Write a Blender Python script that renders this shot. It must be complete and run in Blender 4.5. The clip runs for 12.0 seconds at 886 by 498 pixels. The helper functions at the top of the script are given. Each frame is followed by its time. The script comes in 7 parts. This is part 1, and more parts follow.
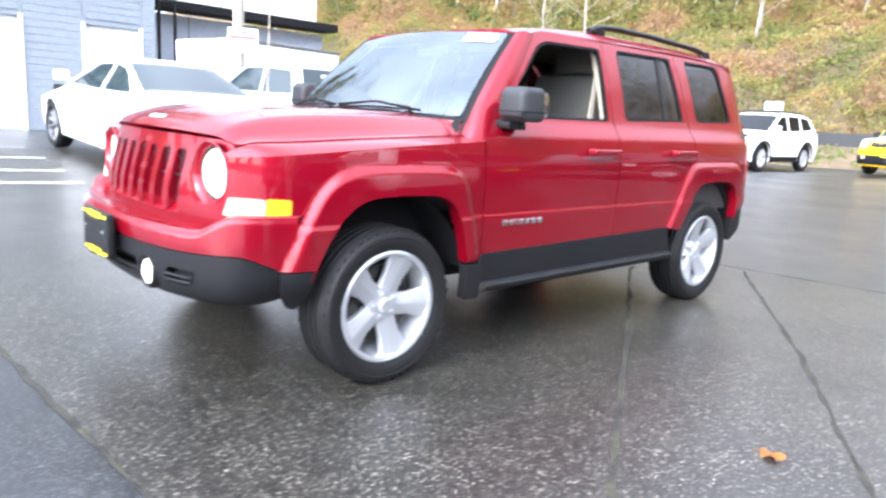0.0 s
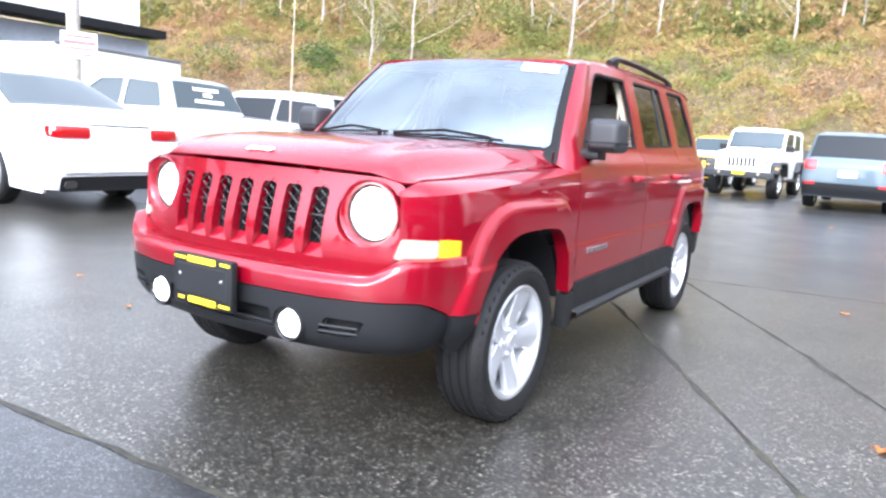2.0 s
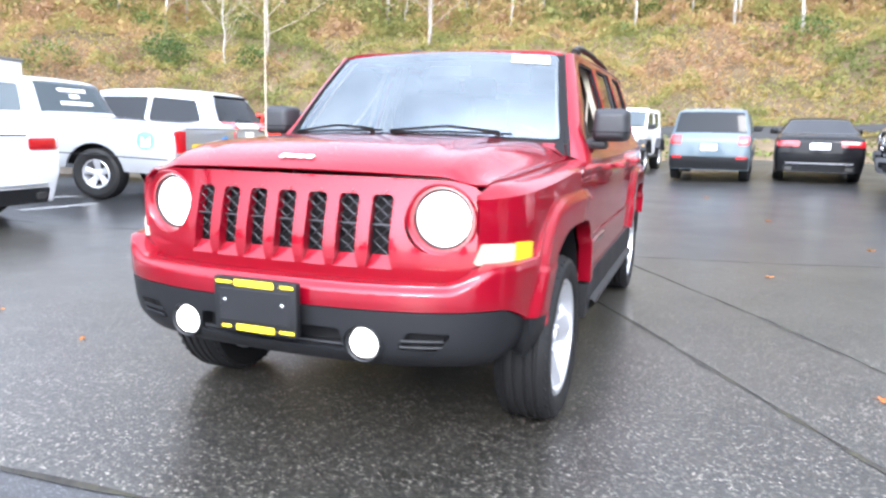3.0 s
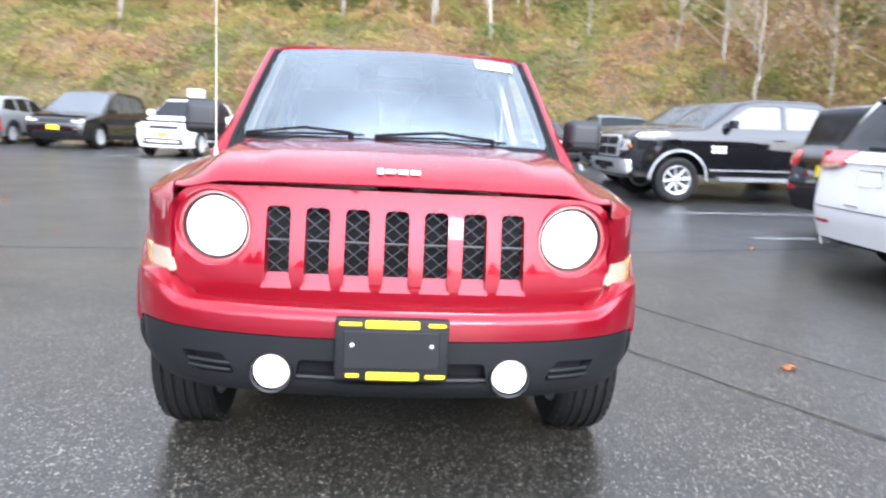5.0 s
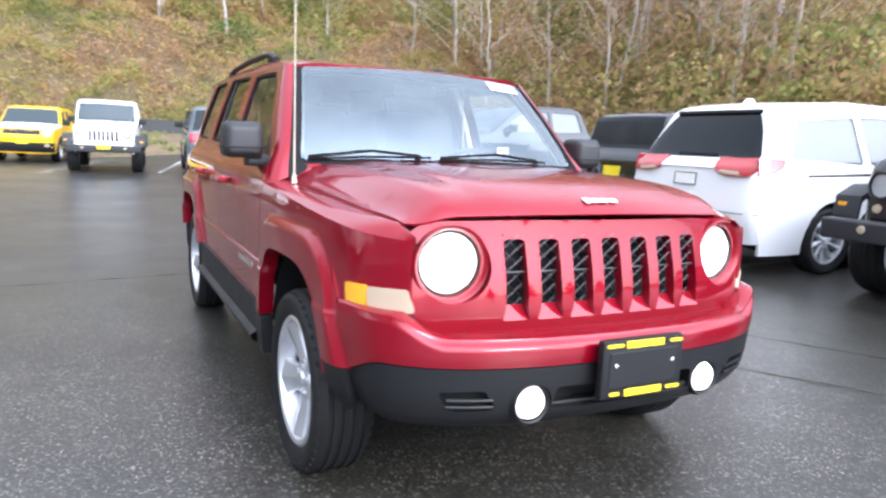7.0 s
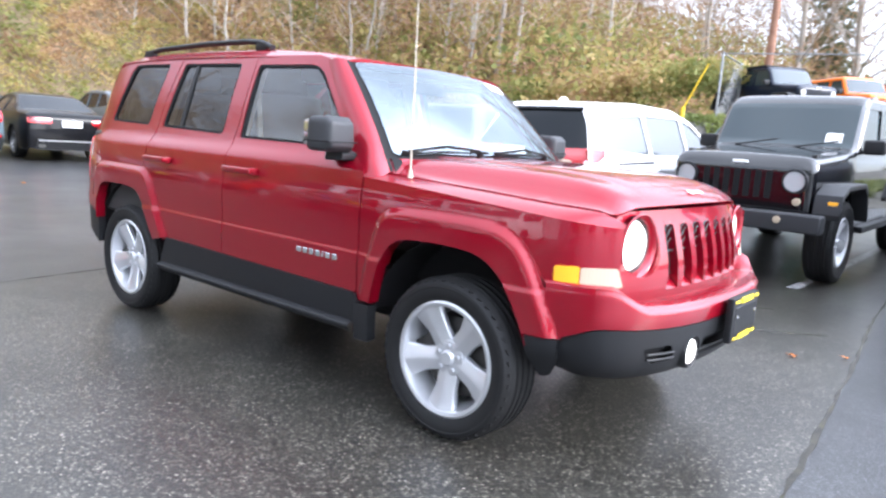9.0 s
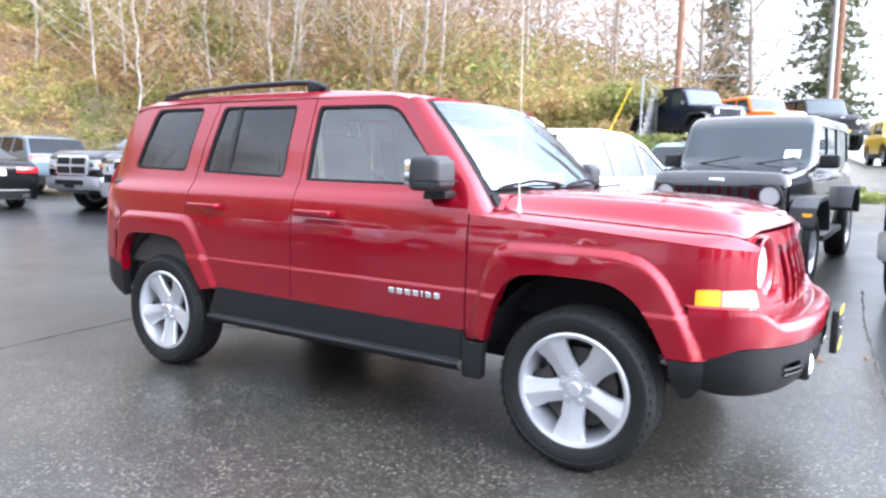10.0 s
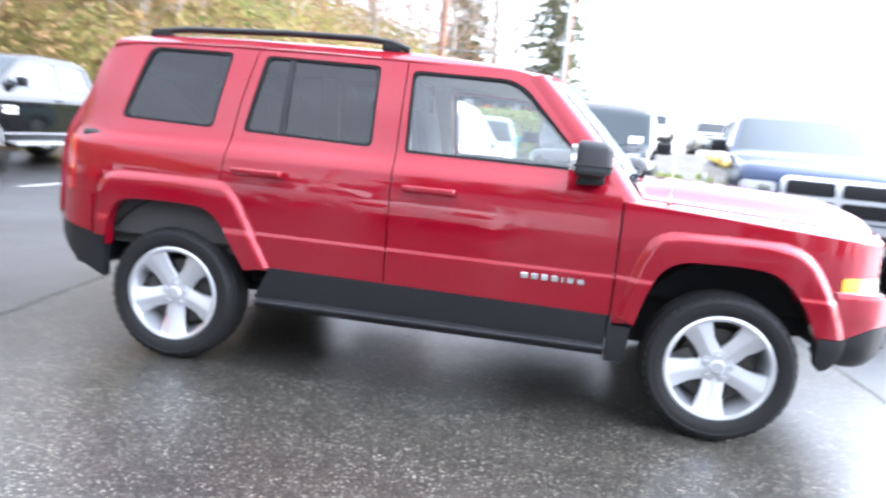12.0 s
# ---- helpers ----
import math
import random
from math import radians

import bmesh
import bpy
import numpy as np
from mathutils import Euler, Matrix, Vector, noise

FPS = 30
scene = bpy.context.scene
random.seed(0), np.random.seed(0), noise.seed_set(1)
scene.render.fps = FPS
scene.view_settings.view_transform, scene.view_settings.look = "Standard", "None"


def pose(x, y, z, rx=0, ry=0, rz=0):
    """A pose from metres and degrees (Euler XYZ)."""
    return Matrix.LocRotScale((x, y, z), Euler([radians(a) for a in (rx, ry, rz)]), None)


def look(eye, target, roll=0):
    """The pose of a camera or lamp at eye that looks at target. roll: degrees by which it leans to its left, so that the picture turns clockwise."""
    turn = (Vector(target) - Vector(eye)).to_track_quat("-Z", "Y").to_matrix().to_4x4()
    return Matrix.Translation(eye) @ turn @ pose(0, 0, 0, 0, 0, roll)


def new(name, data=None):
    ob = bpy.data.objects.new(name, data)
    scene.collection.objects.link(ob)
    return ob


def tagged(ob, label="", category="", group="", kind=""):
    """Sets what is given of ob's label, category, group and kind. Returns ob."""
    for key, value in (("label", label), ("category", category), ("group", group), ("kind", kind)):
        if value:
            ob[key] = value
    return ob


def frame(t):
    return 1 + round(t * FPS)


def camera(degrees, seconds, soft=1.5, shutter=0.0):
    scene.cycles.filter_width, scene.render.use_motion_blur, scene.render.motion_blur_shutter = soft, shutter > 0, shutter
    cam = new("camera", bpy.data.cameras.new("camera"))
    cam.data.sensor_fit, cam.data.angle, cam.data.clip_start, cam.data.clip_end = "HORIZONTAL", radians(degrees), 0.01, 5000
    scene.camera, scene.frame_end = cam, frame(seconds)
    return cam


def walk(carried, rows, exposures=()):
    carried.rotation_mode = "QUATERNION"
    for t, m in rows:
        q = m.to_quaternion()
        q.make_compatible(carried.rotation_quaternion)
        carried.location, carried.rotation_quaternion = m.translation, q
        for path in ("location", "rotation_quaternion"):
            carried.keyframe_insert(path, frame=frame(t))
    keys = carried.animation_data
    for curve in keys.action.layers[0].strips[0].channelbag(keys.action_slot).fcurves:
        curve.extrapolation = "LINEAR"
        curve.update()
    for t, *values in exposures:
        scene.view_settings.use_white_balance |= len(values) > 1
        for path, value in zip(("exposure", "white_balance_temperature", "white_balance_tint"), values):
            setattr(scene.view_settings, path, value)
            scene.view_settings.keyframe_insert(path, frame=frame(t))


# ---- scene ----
cam = camera(65.3, 12.0, soft=2.4, shutter=0.5)
PATH = [
    (0, (3.058, 3.016, 1.139), (1.72, 1.579, 0.755), 3.5),
    (0.5, (3.272, 2.863, 1.131), (1.98, 1.394, 0.716), 3.5),
    (1, (3.444, 2.614, 1.147), (1.995, 1.283, 0.791), 3.6),
    (1.5, (3.67, 2.349, 1.16), (2.065, 1.211, 0.804), 3.3),
    (2, (3.814, 2.011, 1.147), (2.138, 0.967, 0.827), 3.8),
    (2.5, (3.914, 1.679, 1.166), (2.164, 0.771, 0.828), 3.8),
    (3, (4.042, 1.337, 1.154), (2.195, 0.645, 0.819), 1.2),
    (3.2, (4.052, 1.197, 1.154), (2.193, 0.533, 0.837), 2.3),
    (5, (4.067, -0.028, 1.189), (2.102, 0.133, 0.854), 3),
    (5.5, (4.031, -0.376, 1.205), (2.114, 0.044, 0.819), 2.5),
    (6, (3.958, -0.726, 1.201), (2.073, -0.135, 0.889), 2.4),
    (6.5, (3.839, -1.082, 1.21), (1.997, -0.368, 0.901), 2.6),
    (7, (3.727, -1.49, 1.223), (1.969, -0.586, 0.92), 2.6),
    (7.2, (3.659, -1.641, 1.211), (1.933, -0.673, 0.925), 4.1),
    (8.8, (3.114, -2.82, 1.206), (1.807, -1.337, 0.902), 3.25),
    (9, (2.991, -2.928, 1.206), (1.738, -1.4, 0.895), 3.82),
    (9.5, (2.667, -3.216, 1.206), (1.507, -1.611, 0.928), 2.59),
    (10, (2.327, -3.425, 1.206), (1.261, -1.747, 0.985), 1.28),
    (10.5, (1.965, -3.611, 1.207), (1.057, -1.852, 0.917), 1.91),
    (11, (1.569, -3.789, 1.208), (0.826, -1.96, 0.891), 1.56),
    (11.5, (1.077, -3.889, 1.209), (0.382, -2.037, 0.908), 0.54),
    (12, (0.55, -3.968, 1.198), (0.23, -2.016, 0.903), 5.4),
]
walk(cam, [(t, look(eye, target, roll)) for t, eye, target, roll in PATH],
     [(t, e, 6330, 12) for t, e in ((0, 1.27), (3, 1.13), (5, 0.90), (6, 0.74), (7, 0.66), (9, 1.06), (10.5, 1.45), (12, 1.64))])

# ---- world, sun, exposure ----
SUN_EL, SUN_AZ = 31.0, 12.0
world = bpy.data.worlds.new("sky")
scene.world = world
world.use_nodes = True
wn = world.node_tree
wn.nodes.clear()
w_out = wn.nodes.new("ShaderNodeOutputWorld")
w_bg = wn.nodes.new("ShaderNodeBackground")
w_sky = wn.nodes.new("ShaderNodeTexSky")
w_sky.sky_type = "NISHITA"
w_sky.sun_disc = False
w_sky.sun_elevation = radians(SUN_EL)
w_sky.sun_rotation = radians(90 - SUN_AZ)
w_noise = wn.nodes.new("ShaderNodeTexNoise")
w_noise.inputs["Scale"].default_value = 1.9
w_noise.inputs["Detail"].default_value = 6
w_noise.inputs["Roughness"].default_value = 0.55
w_ramp = wn.nodes.new("ShaderNodeValToRGB")
w_ramp.color_ramp.elements[0].position, w_ramp.color_ramp.elements[1].position = 0.36, 0.68
w_ramp.color_ramp.elements[0].color = (0.50, 0.50, 0.50, 1)
w_mix = wn.nodes.new("ShaderNodeMix")
w_mix.data_type = "RGBA"
w_mix.inputs[7].default_value = (10.0, 10.9, 12.6, 1)   # bright thin cloud
wn.links.new(w_noise.outputs["Fac"], w_ramp.inputs["Fac"])
wn.links.new(w_ramp.outputs["Color"], w_mix.inputs[0])
wn.links.new(w_sky.outputs["Color"], w_mix.inputs[6])
# an overcast sky is brighter overhead than at the horizon
w_co = wn.nodes.new("ShaderNodeTexCoord")
w_sep = wn.nodes.new("ShaderNodeSeparateXYZ")
w_grad = wn.nodes.new("ShaderNodeMapRange")
w_grad.inputs["From Min"].default_value, w_grad.inputs["From Max"].default_value = 0.0, 0.9
w_grad.inputs["To Min"].default_value, w_grad.inputs["To Max"].default_value = 0.9, 1.7
w_mul = wn.nodes.new("ShaderNodeMix")
w_mul.data_type, w_mul.blend_type = "RGBA", "MULTIPLY"
w_mul.inputs[0].default_value = 1.0
wn.links.new(w_co.outputs["Generated"], w_sep.inputs[0])
wn.links.new(w_sep.outputs["Z"], w_grad.inputs["Value"])
wn.links.new(w_mix.outputs[2], w_mul.inputs[6])
wn.links.new(w_grad.outputs["Result"], w_mul.inputs[7])
# thin cloud glows round the hidden sun
w_dot = wn.nodes.new("ShaderNodeVectorMath")
w_dot.operation = "DOT_PRODUCT"
w_dot.inputs[1].default_value = (math.cos(radians(SUN_AZ)) * math.cos(radians(SUN_EL)), math.sin(radians(SUN_AZ)) * math.cos(radians(SUN_EL)), math.sin(radians(SUN_EL)))
w_glow = wn.nodes.new("ShaderNodeMapRange")
w_glow.interpolation_type = "SMOOTHSTEP"
w_glow.inputs["From Min"].default_value, w_glow.inputs["From Max"].default_value = 0.42, 1.0
w_glow.inputs["To Min"].default_value, w_glow.inputs["To Max"].default_value = 1.0, 3.5
w_mul2 = wn.nodes.new("ShaderNodeMix")
w_mul2.data_type, w_mul2.blend_type = "RGBA", "MULTIPLY"
w_mul2.inputs[0].default_value = 1.0
wn.links.new(w_co.outputs["Generated"], w_dot.inputs[0])
wn.links.new(w_dot.outputs["Value"], w_glow.inputs["Value"])
wn.links.new(w_mul.outputs[2], w_mul2.inputs[6])
wn.links.new(w_glow.outputs["Result"], w_mul2.inputs[7])
wn.links.new(w_mul2.outputs[2], w_bg.inputs["Color"])
w_bg.inputs["Strength"].default_value = 0.099
wn.links.new(w_bg.outputs["Background"], w_out.inputs["Surface"])

sun = new("sun", bpy.data.lights.new("sun", "SUN"))
sun.data.energy = 1.5
sun.data.angle = radians(20)
sun.data.color = (1.0, 0.97, 0.93)
_az, _el = radians(SUN_AZ), radians(SUN_EL)
sun.matrix_world = look((30 * math.cos(_az) * math.cos(_el), 30 * math.sin(_az) * math.cos(_el), 30 * math.sin(_el)), (0, 0, 0))

# ---- materials ----
class Nodes:
    """A short way to write a node material."""
    def __init__(self, name):
        self.mat = bpy.data.materials.new(name)
        self.mat.use_nodes = True
        self.t = self.mat.node_tree
        self.bsdf = self.t.nodes["Principled BSDF"]

    def add(self, kind, **inputs):
        n = self.t.nodes.new(kind)
        for k, v in inputs.items():
            self.put(n, k.replace("_", " "), v)
        return n

    def put(self, n, key, v):
        sock = n.inputs[key]
        if isinstance(v, bpy.types.NodeSocket):
            self.t.links.new(v, sock)
        else:
            sock.default_value = v

    def set(self, **inputs):
        for k, v in inputs.items():
            self.put(self.bsdf, k.replace("_", " "), v)
        return self

    def coords(self):
        return self.add("ShaderNodeTexCoord").outputs["Object"]

    def place(self):
        return self.add("ShaderNodeNewGeometry").outputs["Position"]

    def noise(self, vec, scale, detail=4, rough=0.6):
        n = self.add("ShaderNodeTexNoise", Scale=scale, Detail=detail, Roughness=rough)
        if vec is not None:
            self.t.links.new(vec, n.inputs["Vector"])
        return n.outputs["Fac"]

    def ramp(self, fac, stops):
        n = self.add("ShaderNodeValToRGB", Fac=fac)
        e = n.color_ramp.elements
        while len(e) < len(stops):
            e.new(0.5)
        for el, (p, c) in zip(e, stops):
            el.position = p
            el.color = (*c, 1) if len(c) == 3 else c
        return n.outputs["Color"]

    def mix(self, fac, a, b, mode="MIX"):
        n = self.t.nodes.new("ShaderNodeMix")
        n.data_type = "RGBA"
        n.blend_type = mode
        for i, v in ((0, fac), (6, a), (7, b)):
            if isinstance(v, bpy.types.NodeSocket):
                self.t.links.new(v, n.inputs[i])
            else:
                n.inputs[i].default_value = (*v, 1) if isinstance(v, tuple) and len(v) == 3 else v
        return n.outputs[2]

    def math(self, op, a, b=0.0, clamp=False):
        n = self.t.nodes.new("ShaderNodeMath")
        n.operation = op
        n.use_clamp = clamp
        for i, v in ((0, a), (1, b)):
            if isinstance(v, bpy.types.NodeSocket):
                self.t.links.new(v, n.inputs[i])
            else:
                n.inputs[i].default_value = v
        return n.outputs[0]

    def bump(self, height, strength, distance):
        n = self.add("ShaderNodeBump", Height=height, Strength=strength, Distance=distance)
        self.put(self.bsdf, "Normal", n.outputs["Normal"])
        return n.outputs["Normal"]


def grey(v):
    return (v, v, v)


def paint(name, col, flake=0.4, rough=0.35, dirt=(0.25, 0.22, 0.18), wet=0.0, coat=1.0, coat_ior=1.5):
    m = Nodes(name)
    c = m.coords()
    big = m.noise(c, 1.7, 5)
    fine = m.noise(c, 900, 1)
    base = m.mix(m.math("MULTIPLY", fine, 0.35), (*col, 1), tuple(min(1, x * 1.6 + 0.002) for x in col))
    film = m.ramp(m.noise(c, 5, 8, 0.7), [(0.55, grey(0)), (0.8, grey(0.05))])
    m.set(Specular_IOR_Level=0.05, Base_Color=m.mix(film, base, dirt), Metallic=flake, Roughness=rough, Coat_Weight=coat,
          Coat_Roughness=m.math("ADD", m.math("MULTIPLY", big, 0.05), 0.01), Coat_IOR=coat_ior)
    if wet:
        drops = m.add("ShaderNodeTexVoronoi", Scale=75.0)
        m.t.links.new(c, drops.inputs["Vector"])
        h = m.ramp(drops.outputs["Distance"], [(0.12, grey(1)), (0.30, grey(0))])
        keep = m.ramp(m.noise(c, 9, 3), [(0.48, grey(0)), (0.58, grey(1))])
        n = m.add("ShaderNodeBump", Height=m.math("MULTIPLY", h, keep), Strength=wet, Distance=0.0015)
        m.put(m.bsdf, "Coat Normal", n.outputs["Normal"])
    return m.mat


def plastic(name, col, rough=0.5, grain=350.0, depth=0.15, spec=0.5):
    m = Nodes(name)
    c = m.coords()
    v = m.noise(c, 6, 6, 0.7)
    m.set(Base_Color=m.mix(v, tuple(x * 0.75 for x in col), tuple(min(1, x * 1.25) for x in col)),
          Roughness=m.math("ADD", m.math("MULTIPLY", v, 0.2), rough - 0.1), Specular_IOR_Level=spec)
    m.bump(m.noise(c, grain, 2), depth, 0.001)
    return m.mat


def metal(name, col, rough=0.3, brushed=0.1):
    m = Nodes(name)
    c = m.coords()
    v = m.noise(c, 12, 6, 0.7)
    m.set(Base_Color=m.mix(v, tuple(x * 0.85 for x in col), col), Metallic=1.0,
          Roughness=m.math("ADD", m.math("MULTIPLY", v, brushed * 2), rough - brushed))
    return m.mat


def tinted(name, col, rough=0.02, ior=1.5):
    m = Nodes(name)
    c = m.coords()
    smear = m.noise(c, 4, 5, 0.7)
    m.set(Base_Color=(*col, 1), Roughness=m.math("ADD", m.math("MULTIPLY", smear, 0.05), rough), IOR=ior)
    return m.mat


def clear_glass(name, tint, body, ior, sheen=(1.0, 1.0, 1.0)):
    """Thin automotive glass: a tinted see-through layer under a mirror-like coat."""
    m = Nodes(name)
    t = m.t
    out = t.nodes["Material Output"]
    clear = m.add("ShaderNodeBsdfTransparent", Color=(*tint, 1))
    gloss = m.add("ShaderNodeBsdfGlossy", Roughness=0.015, Color=(*sheen, 1))
    haze = m.add("ShaderNodeBsdfDiffuse", Color=(*body, 1))
    c = m.coords()
    film = m.ramp(m.noise(c, 3.5, 7, 0.7), [(0.35, grey(0.015)), (0.75, grey(0.07))])
    fres = m.add("ShaderNodeFresnel", IOR=ior)
    a = m.add("ShaderNodeMixShader", Fac=film)
    t.links.new(clear.outputs[0], a.inputs[1])
    t.links.new(haze.outputs[0], a.inputs[2])
    b = m.add("ShaderNodeMixShader", Fac=fres.outputs[0])
    t.links.new(a.outputs[0], b.inputs[1])
    t.links.new(gloss.outputs[0], b.inputs[2])
    t.links.new(b.outputs[0], out.inputs["Surface"])
    return m.mat


def lamp_glass(name, col, glow):
    m = Nodes(name)
    c = m.coords()
    w = m.add("ShaderNodeTexWave", Scale=30.0)
    m.t.links.new(c, w.inputs["Vector"])
    m.set(Base_Color=(*col, 1), Roughness=0.08, Coat_Weight=1.0)
    if glow:
        m.set(Emission_Color=(*col, 1), Emission_Strength=glow)
    m.bump(w.outputs["Fac"], 0.15, 0.002)
    return m.mat


def leaf_mat(name, stops, rough=0.55, trans=0.35):
    m = Nodes(name)
    g = m.add("ShaderNodeNewGeometry")
    zone = m.noise(g.outputs["Position"], 0.22, 4, 0.65)
    r = m.math("ADD", m.math("MULTIPLY", g.outputs["Random Per Island"], 0.20), m.math("MULTIPLY", zone, 2.0))
    col = m.ramp(m.math("SUBTRACT", r, 0.64), stops)
    m.set(Base_Color=col, Roughness=rough, Specular_IOR_Level=0.3)
    out = m.t.nodes["Material Output"]
    tr = m.add("ShaderNodeBsdfTranslucent", Color=col)
    mx = m.add("ShaderNodeMixShader", Fac=trans)
    m.t.links.new(m.bsdf.outputs[0], mx.inputs[1])
    m.t.links.new(tr.outputs[0], mx.inputs[2])
    m.t.links.new(mx.outputs[0], out.inputs["Surface"])
    return m.mat


def bark(name, a, b):
    m = Nodes(name)
    c = m.place()
    v = m.noise(c, 3, 8, 0.75)
    m.set(Base_Color=m.ramp(v, [(0.3, a), (0.7, b)]), Roughness=0.9)
    m.bump(m.noise(c, 25, 6), 0.6, 0.02)
    return m.mat


def asphalt():
    m = Nodes("asphalt")
    p = m.place()
    sep = m.add("ShaderNodeSeparateXYZ", Vector=p)
    wob = m.math("MULTIPLY", m.math("SUBTRACT", m.noise(p, 1.4, 5), 0.5), 0.16)
    # old coarse paving lies between two seams; smoother paving before and behind it
    seam_far = m.math("ADD", m.math("ADD", sep.outputs["X"], m.math("MULTIPLY", sep.outputs["Y"], 0.155)), wob)
    far = m.math("LESS_THAN", seam_far, -2.62)
    near = m.math("GREATER_THAN", m.math("ADD", m.math("ADD", sep.outputs["X"], m.math("MULTIPLY", sep.outputs["Y"], 0.05)), m.math("MULTIPLY", wob, 0.25)), 2.47)
    vor = m.add("ShaderNodeTexVoronoi", Scale=120.0)
    m.t.links.new(p, vor.inputs["Vector"])
    chip = m.add("ShaderNodeSeparateColor", Color=vor.outputs["Color"])
    chips = m.ramp(chip.outputs["Red"], [(0.0, (0.012, 0.0117, 0.0105)), (0.52, (0.025, 0.0238, 0.021)), (0.77, (0.050, 0.047, 0.040)), (0.91, (0.132, 0.123, 0.103)), (1.0, (0.30, 0.279, 0.235))])
    # pale stones gather in patches; elsewhere the binder covers them
    dull = m.ramp(chip.outputs["Green"], [(0.0, (0.012, 0.0115, 0.010)), (0.7, (0.032, 0.030, 0.025)), (1.0, (0.075, 0.069, 0.055))])
    chips = m.mix(m.ramp(m.noise(p, 7.0, 4, 0.7), [(0.36, grey(0.35)), (0.62, grey(1.0))]), dull, chips)
    vor2 = m.add("ShaderNodeTexVoronoi", Scale=165.0)
    m.t.links.new(p, vor2.inputs["Vector"])
    chip2 = m.add("ShaderNodeSeparateColor", Color=vor2.outputs["Color"])
    fine = m.ramp(chip2.outputs["Red"], [(0.0, grey(0.012)), (0.55, grey(0.027)), (0.85, grey(0.055)), (1.0, grey(0.15))])
    smooth_zone = m.math("MAXIMUM", far, near)
    col = m.mix(smooth_zone, chips, fine)
    col = m.mix(near, col, m.mix(1.0, col, (0.80, 0.83, 0.88, 1), "MULTIPLY"))
    stain = m.ramp(m.noise(p, 0.55, 7, 0.65), [(0.3, grey(0.62)), (0.55, grey(1.0)), (0.75, grey(1.25))])
    col = m.mix(1.0, col, stain, "MULTIPLY")
    wet = m.ramp(m.noise(p, 0.8, 6, 0.6), [(0.22, grey(0.0)), (0.80, grey(1.0))])
    rough = m.math("SUBTRACT", m.mix(smooth_zone, grey(0.37), grey(0.36)), m.math("MULTIPLY", wet, 0.09))
    m.set(Base_Color=col, Roughness=rough, Specular_IOR_Level=0.52, Coat_Weight=m.math("MULTIPLY", wet, 0.22), Coat_Roughness=0.30)
    hgt = m.math("ADD", m.math("MULTIPLY", vor.outputs["Distance"], m.mix(smooth_zone, grey(-1.0), grey(-0.55))), m.math("MULTIPLY", m.noise(p, 260, 2), 0.4))
    m.bump(hgt, 0.24, 0.005)
    return m.mat


def line_paint():
    m = Nodes("road_line_paint")
    p = m.place()
    worn = m.ramp(m.noise(p, 14, 8, 0.75), [(0.42, grey(0)), (0.60, grey(1))])
    m.set(Base_Color=m.mix(worn, (0.50, 0.50, 0.49), (0.20, 0.20, 0.20)), Roughness=0.45)
    m.bump(m.noise(p, 160, 3), 0.4, 0.003)
    return m.mat


def soil():
    m = Nodes("hill_soil")
    p = m.place()
    v = m.noise(p, 0.7, 8, 0.7)
    m.set(Base_Color=m.ramp(v, [(0.25, (0.10, 0.075, 0.045)), (0.5, (0.19, 0.14, 0.08)), (0.75, (0.28, 0.19, 0.12))]), Roughness=0.95)
    m.bump(m.noise(p, 6, 8, 0.75), 0.9, 0.15)
    return m.mat


RED = paint("red_metallic_paint", (0.236, 0.0015, 0.0115), 0.42, 0.42, dirt=(0.10, 0.03, 0.03), wet=0.0, coat_ior=1.54)
RED_WET = paint("red_metallic_paint_wet", (0.236, 0.0015, 0.0115), 0.42, 0.42, dirt=(0.10, 0.03, 0.03), wet=0.55, coat_ior=1.54)
WHITE = paint("white_paint", (0.80, 0.80, 0.80), 0.0, 0.4)
SILVER = paint("silver_paint", (0.38, 0.395, 0.41), 0.6, 0.38)
BLACK = paint("black_paint", (0.005, 0.005, 0.006), 0.0, 0.3, dirt=(0.03, 0.028, 0.025), coat=0.5)
BLACK_GLOSS = paint("glossy_black_paint", (0.004, 0.004, 0.005), 0.0, 0.3, dirt=(0.03, 0.028, 0.025), coat=1.0, coat_ior=1.75)
DARKNAVY = paint("blue_black_paint", (0.005, 0.009, 0.022), 0.1, 0.3, coat=0.6)
NAVY = paint("dark_blue_paint", (0.008, 0.022, 0.060), 0.4, 0.32)
YELLOW = paint("yellow_paint", (0.80, 0.47, 0.01), 0.0, 0.35)
ORANGE = paint("orange_paint", (0.80, 0.16, 0.015), 0.0, 0.35)
BLUEGREY = paint("blue_grey_paint", (0.085, 0.115, 0.135), 0.3, 0.35)
GREYP = paint("grey_paint", (0.16, 0.17, 0.18), 0.5, 0.35)
TRIM = plastic("black_trim_plastic", (0.013, 0.0135, 0.015), 0.48, spec=0.32)
TRIM2 = plastic("dark_grey_trim_plastic", (0.010, 0.0105, 0.012), 0.50, spec=0.30)
MATTE = plastic("matte_black", (0.010, 0.010, 0.011), 0.75, spec=0.2)
RUBBER = plastic("tyre_rubber", (0.009, 0.009, 0.0095), 0.64, grain=120, spec=0.32)
ALLOY = paint("alloy_silver", (0.52, 0.53, 0.55), 0.65, 0.33)
ALLOY_D = metal("dark_alloy", (0.28, 0.28, 0.29), 0.35)
MESHWIRE = metal("dark_mesh_wire", (0.075, 0.075, 0.08), 0.55)
CHROME = metal("chrome", (0.85, 0.86, 0.88), 0.10, 0.04)
BRAKE = metal("dark_brake_steel", (0.085, 0.082, 0.08), 0.55)
STEEL = metal("worn_steel", (0.20, 0.195, 0.19), 0.5)
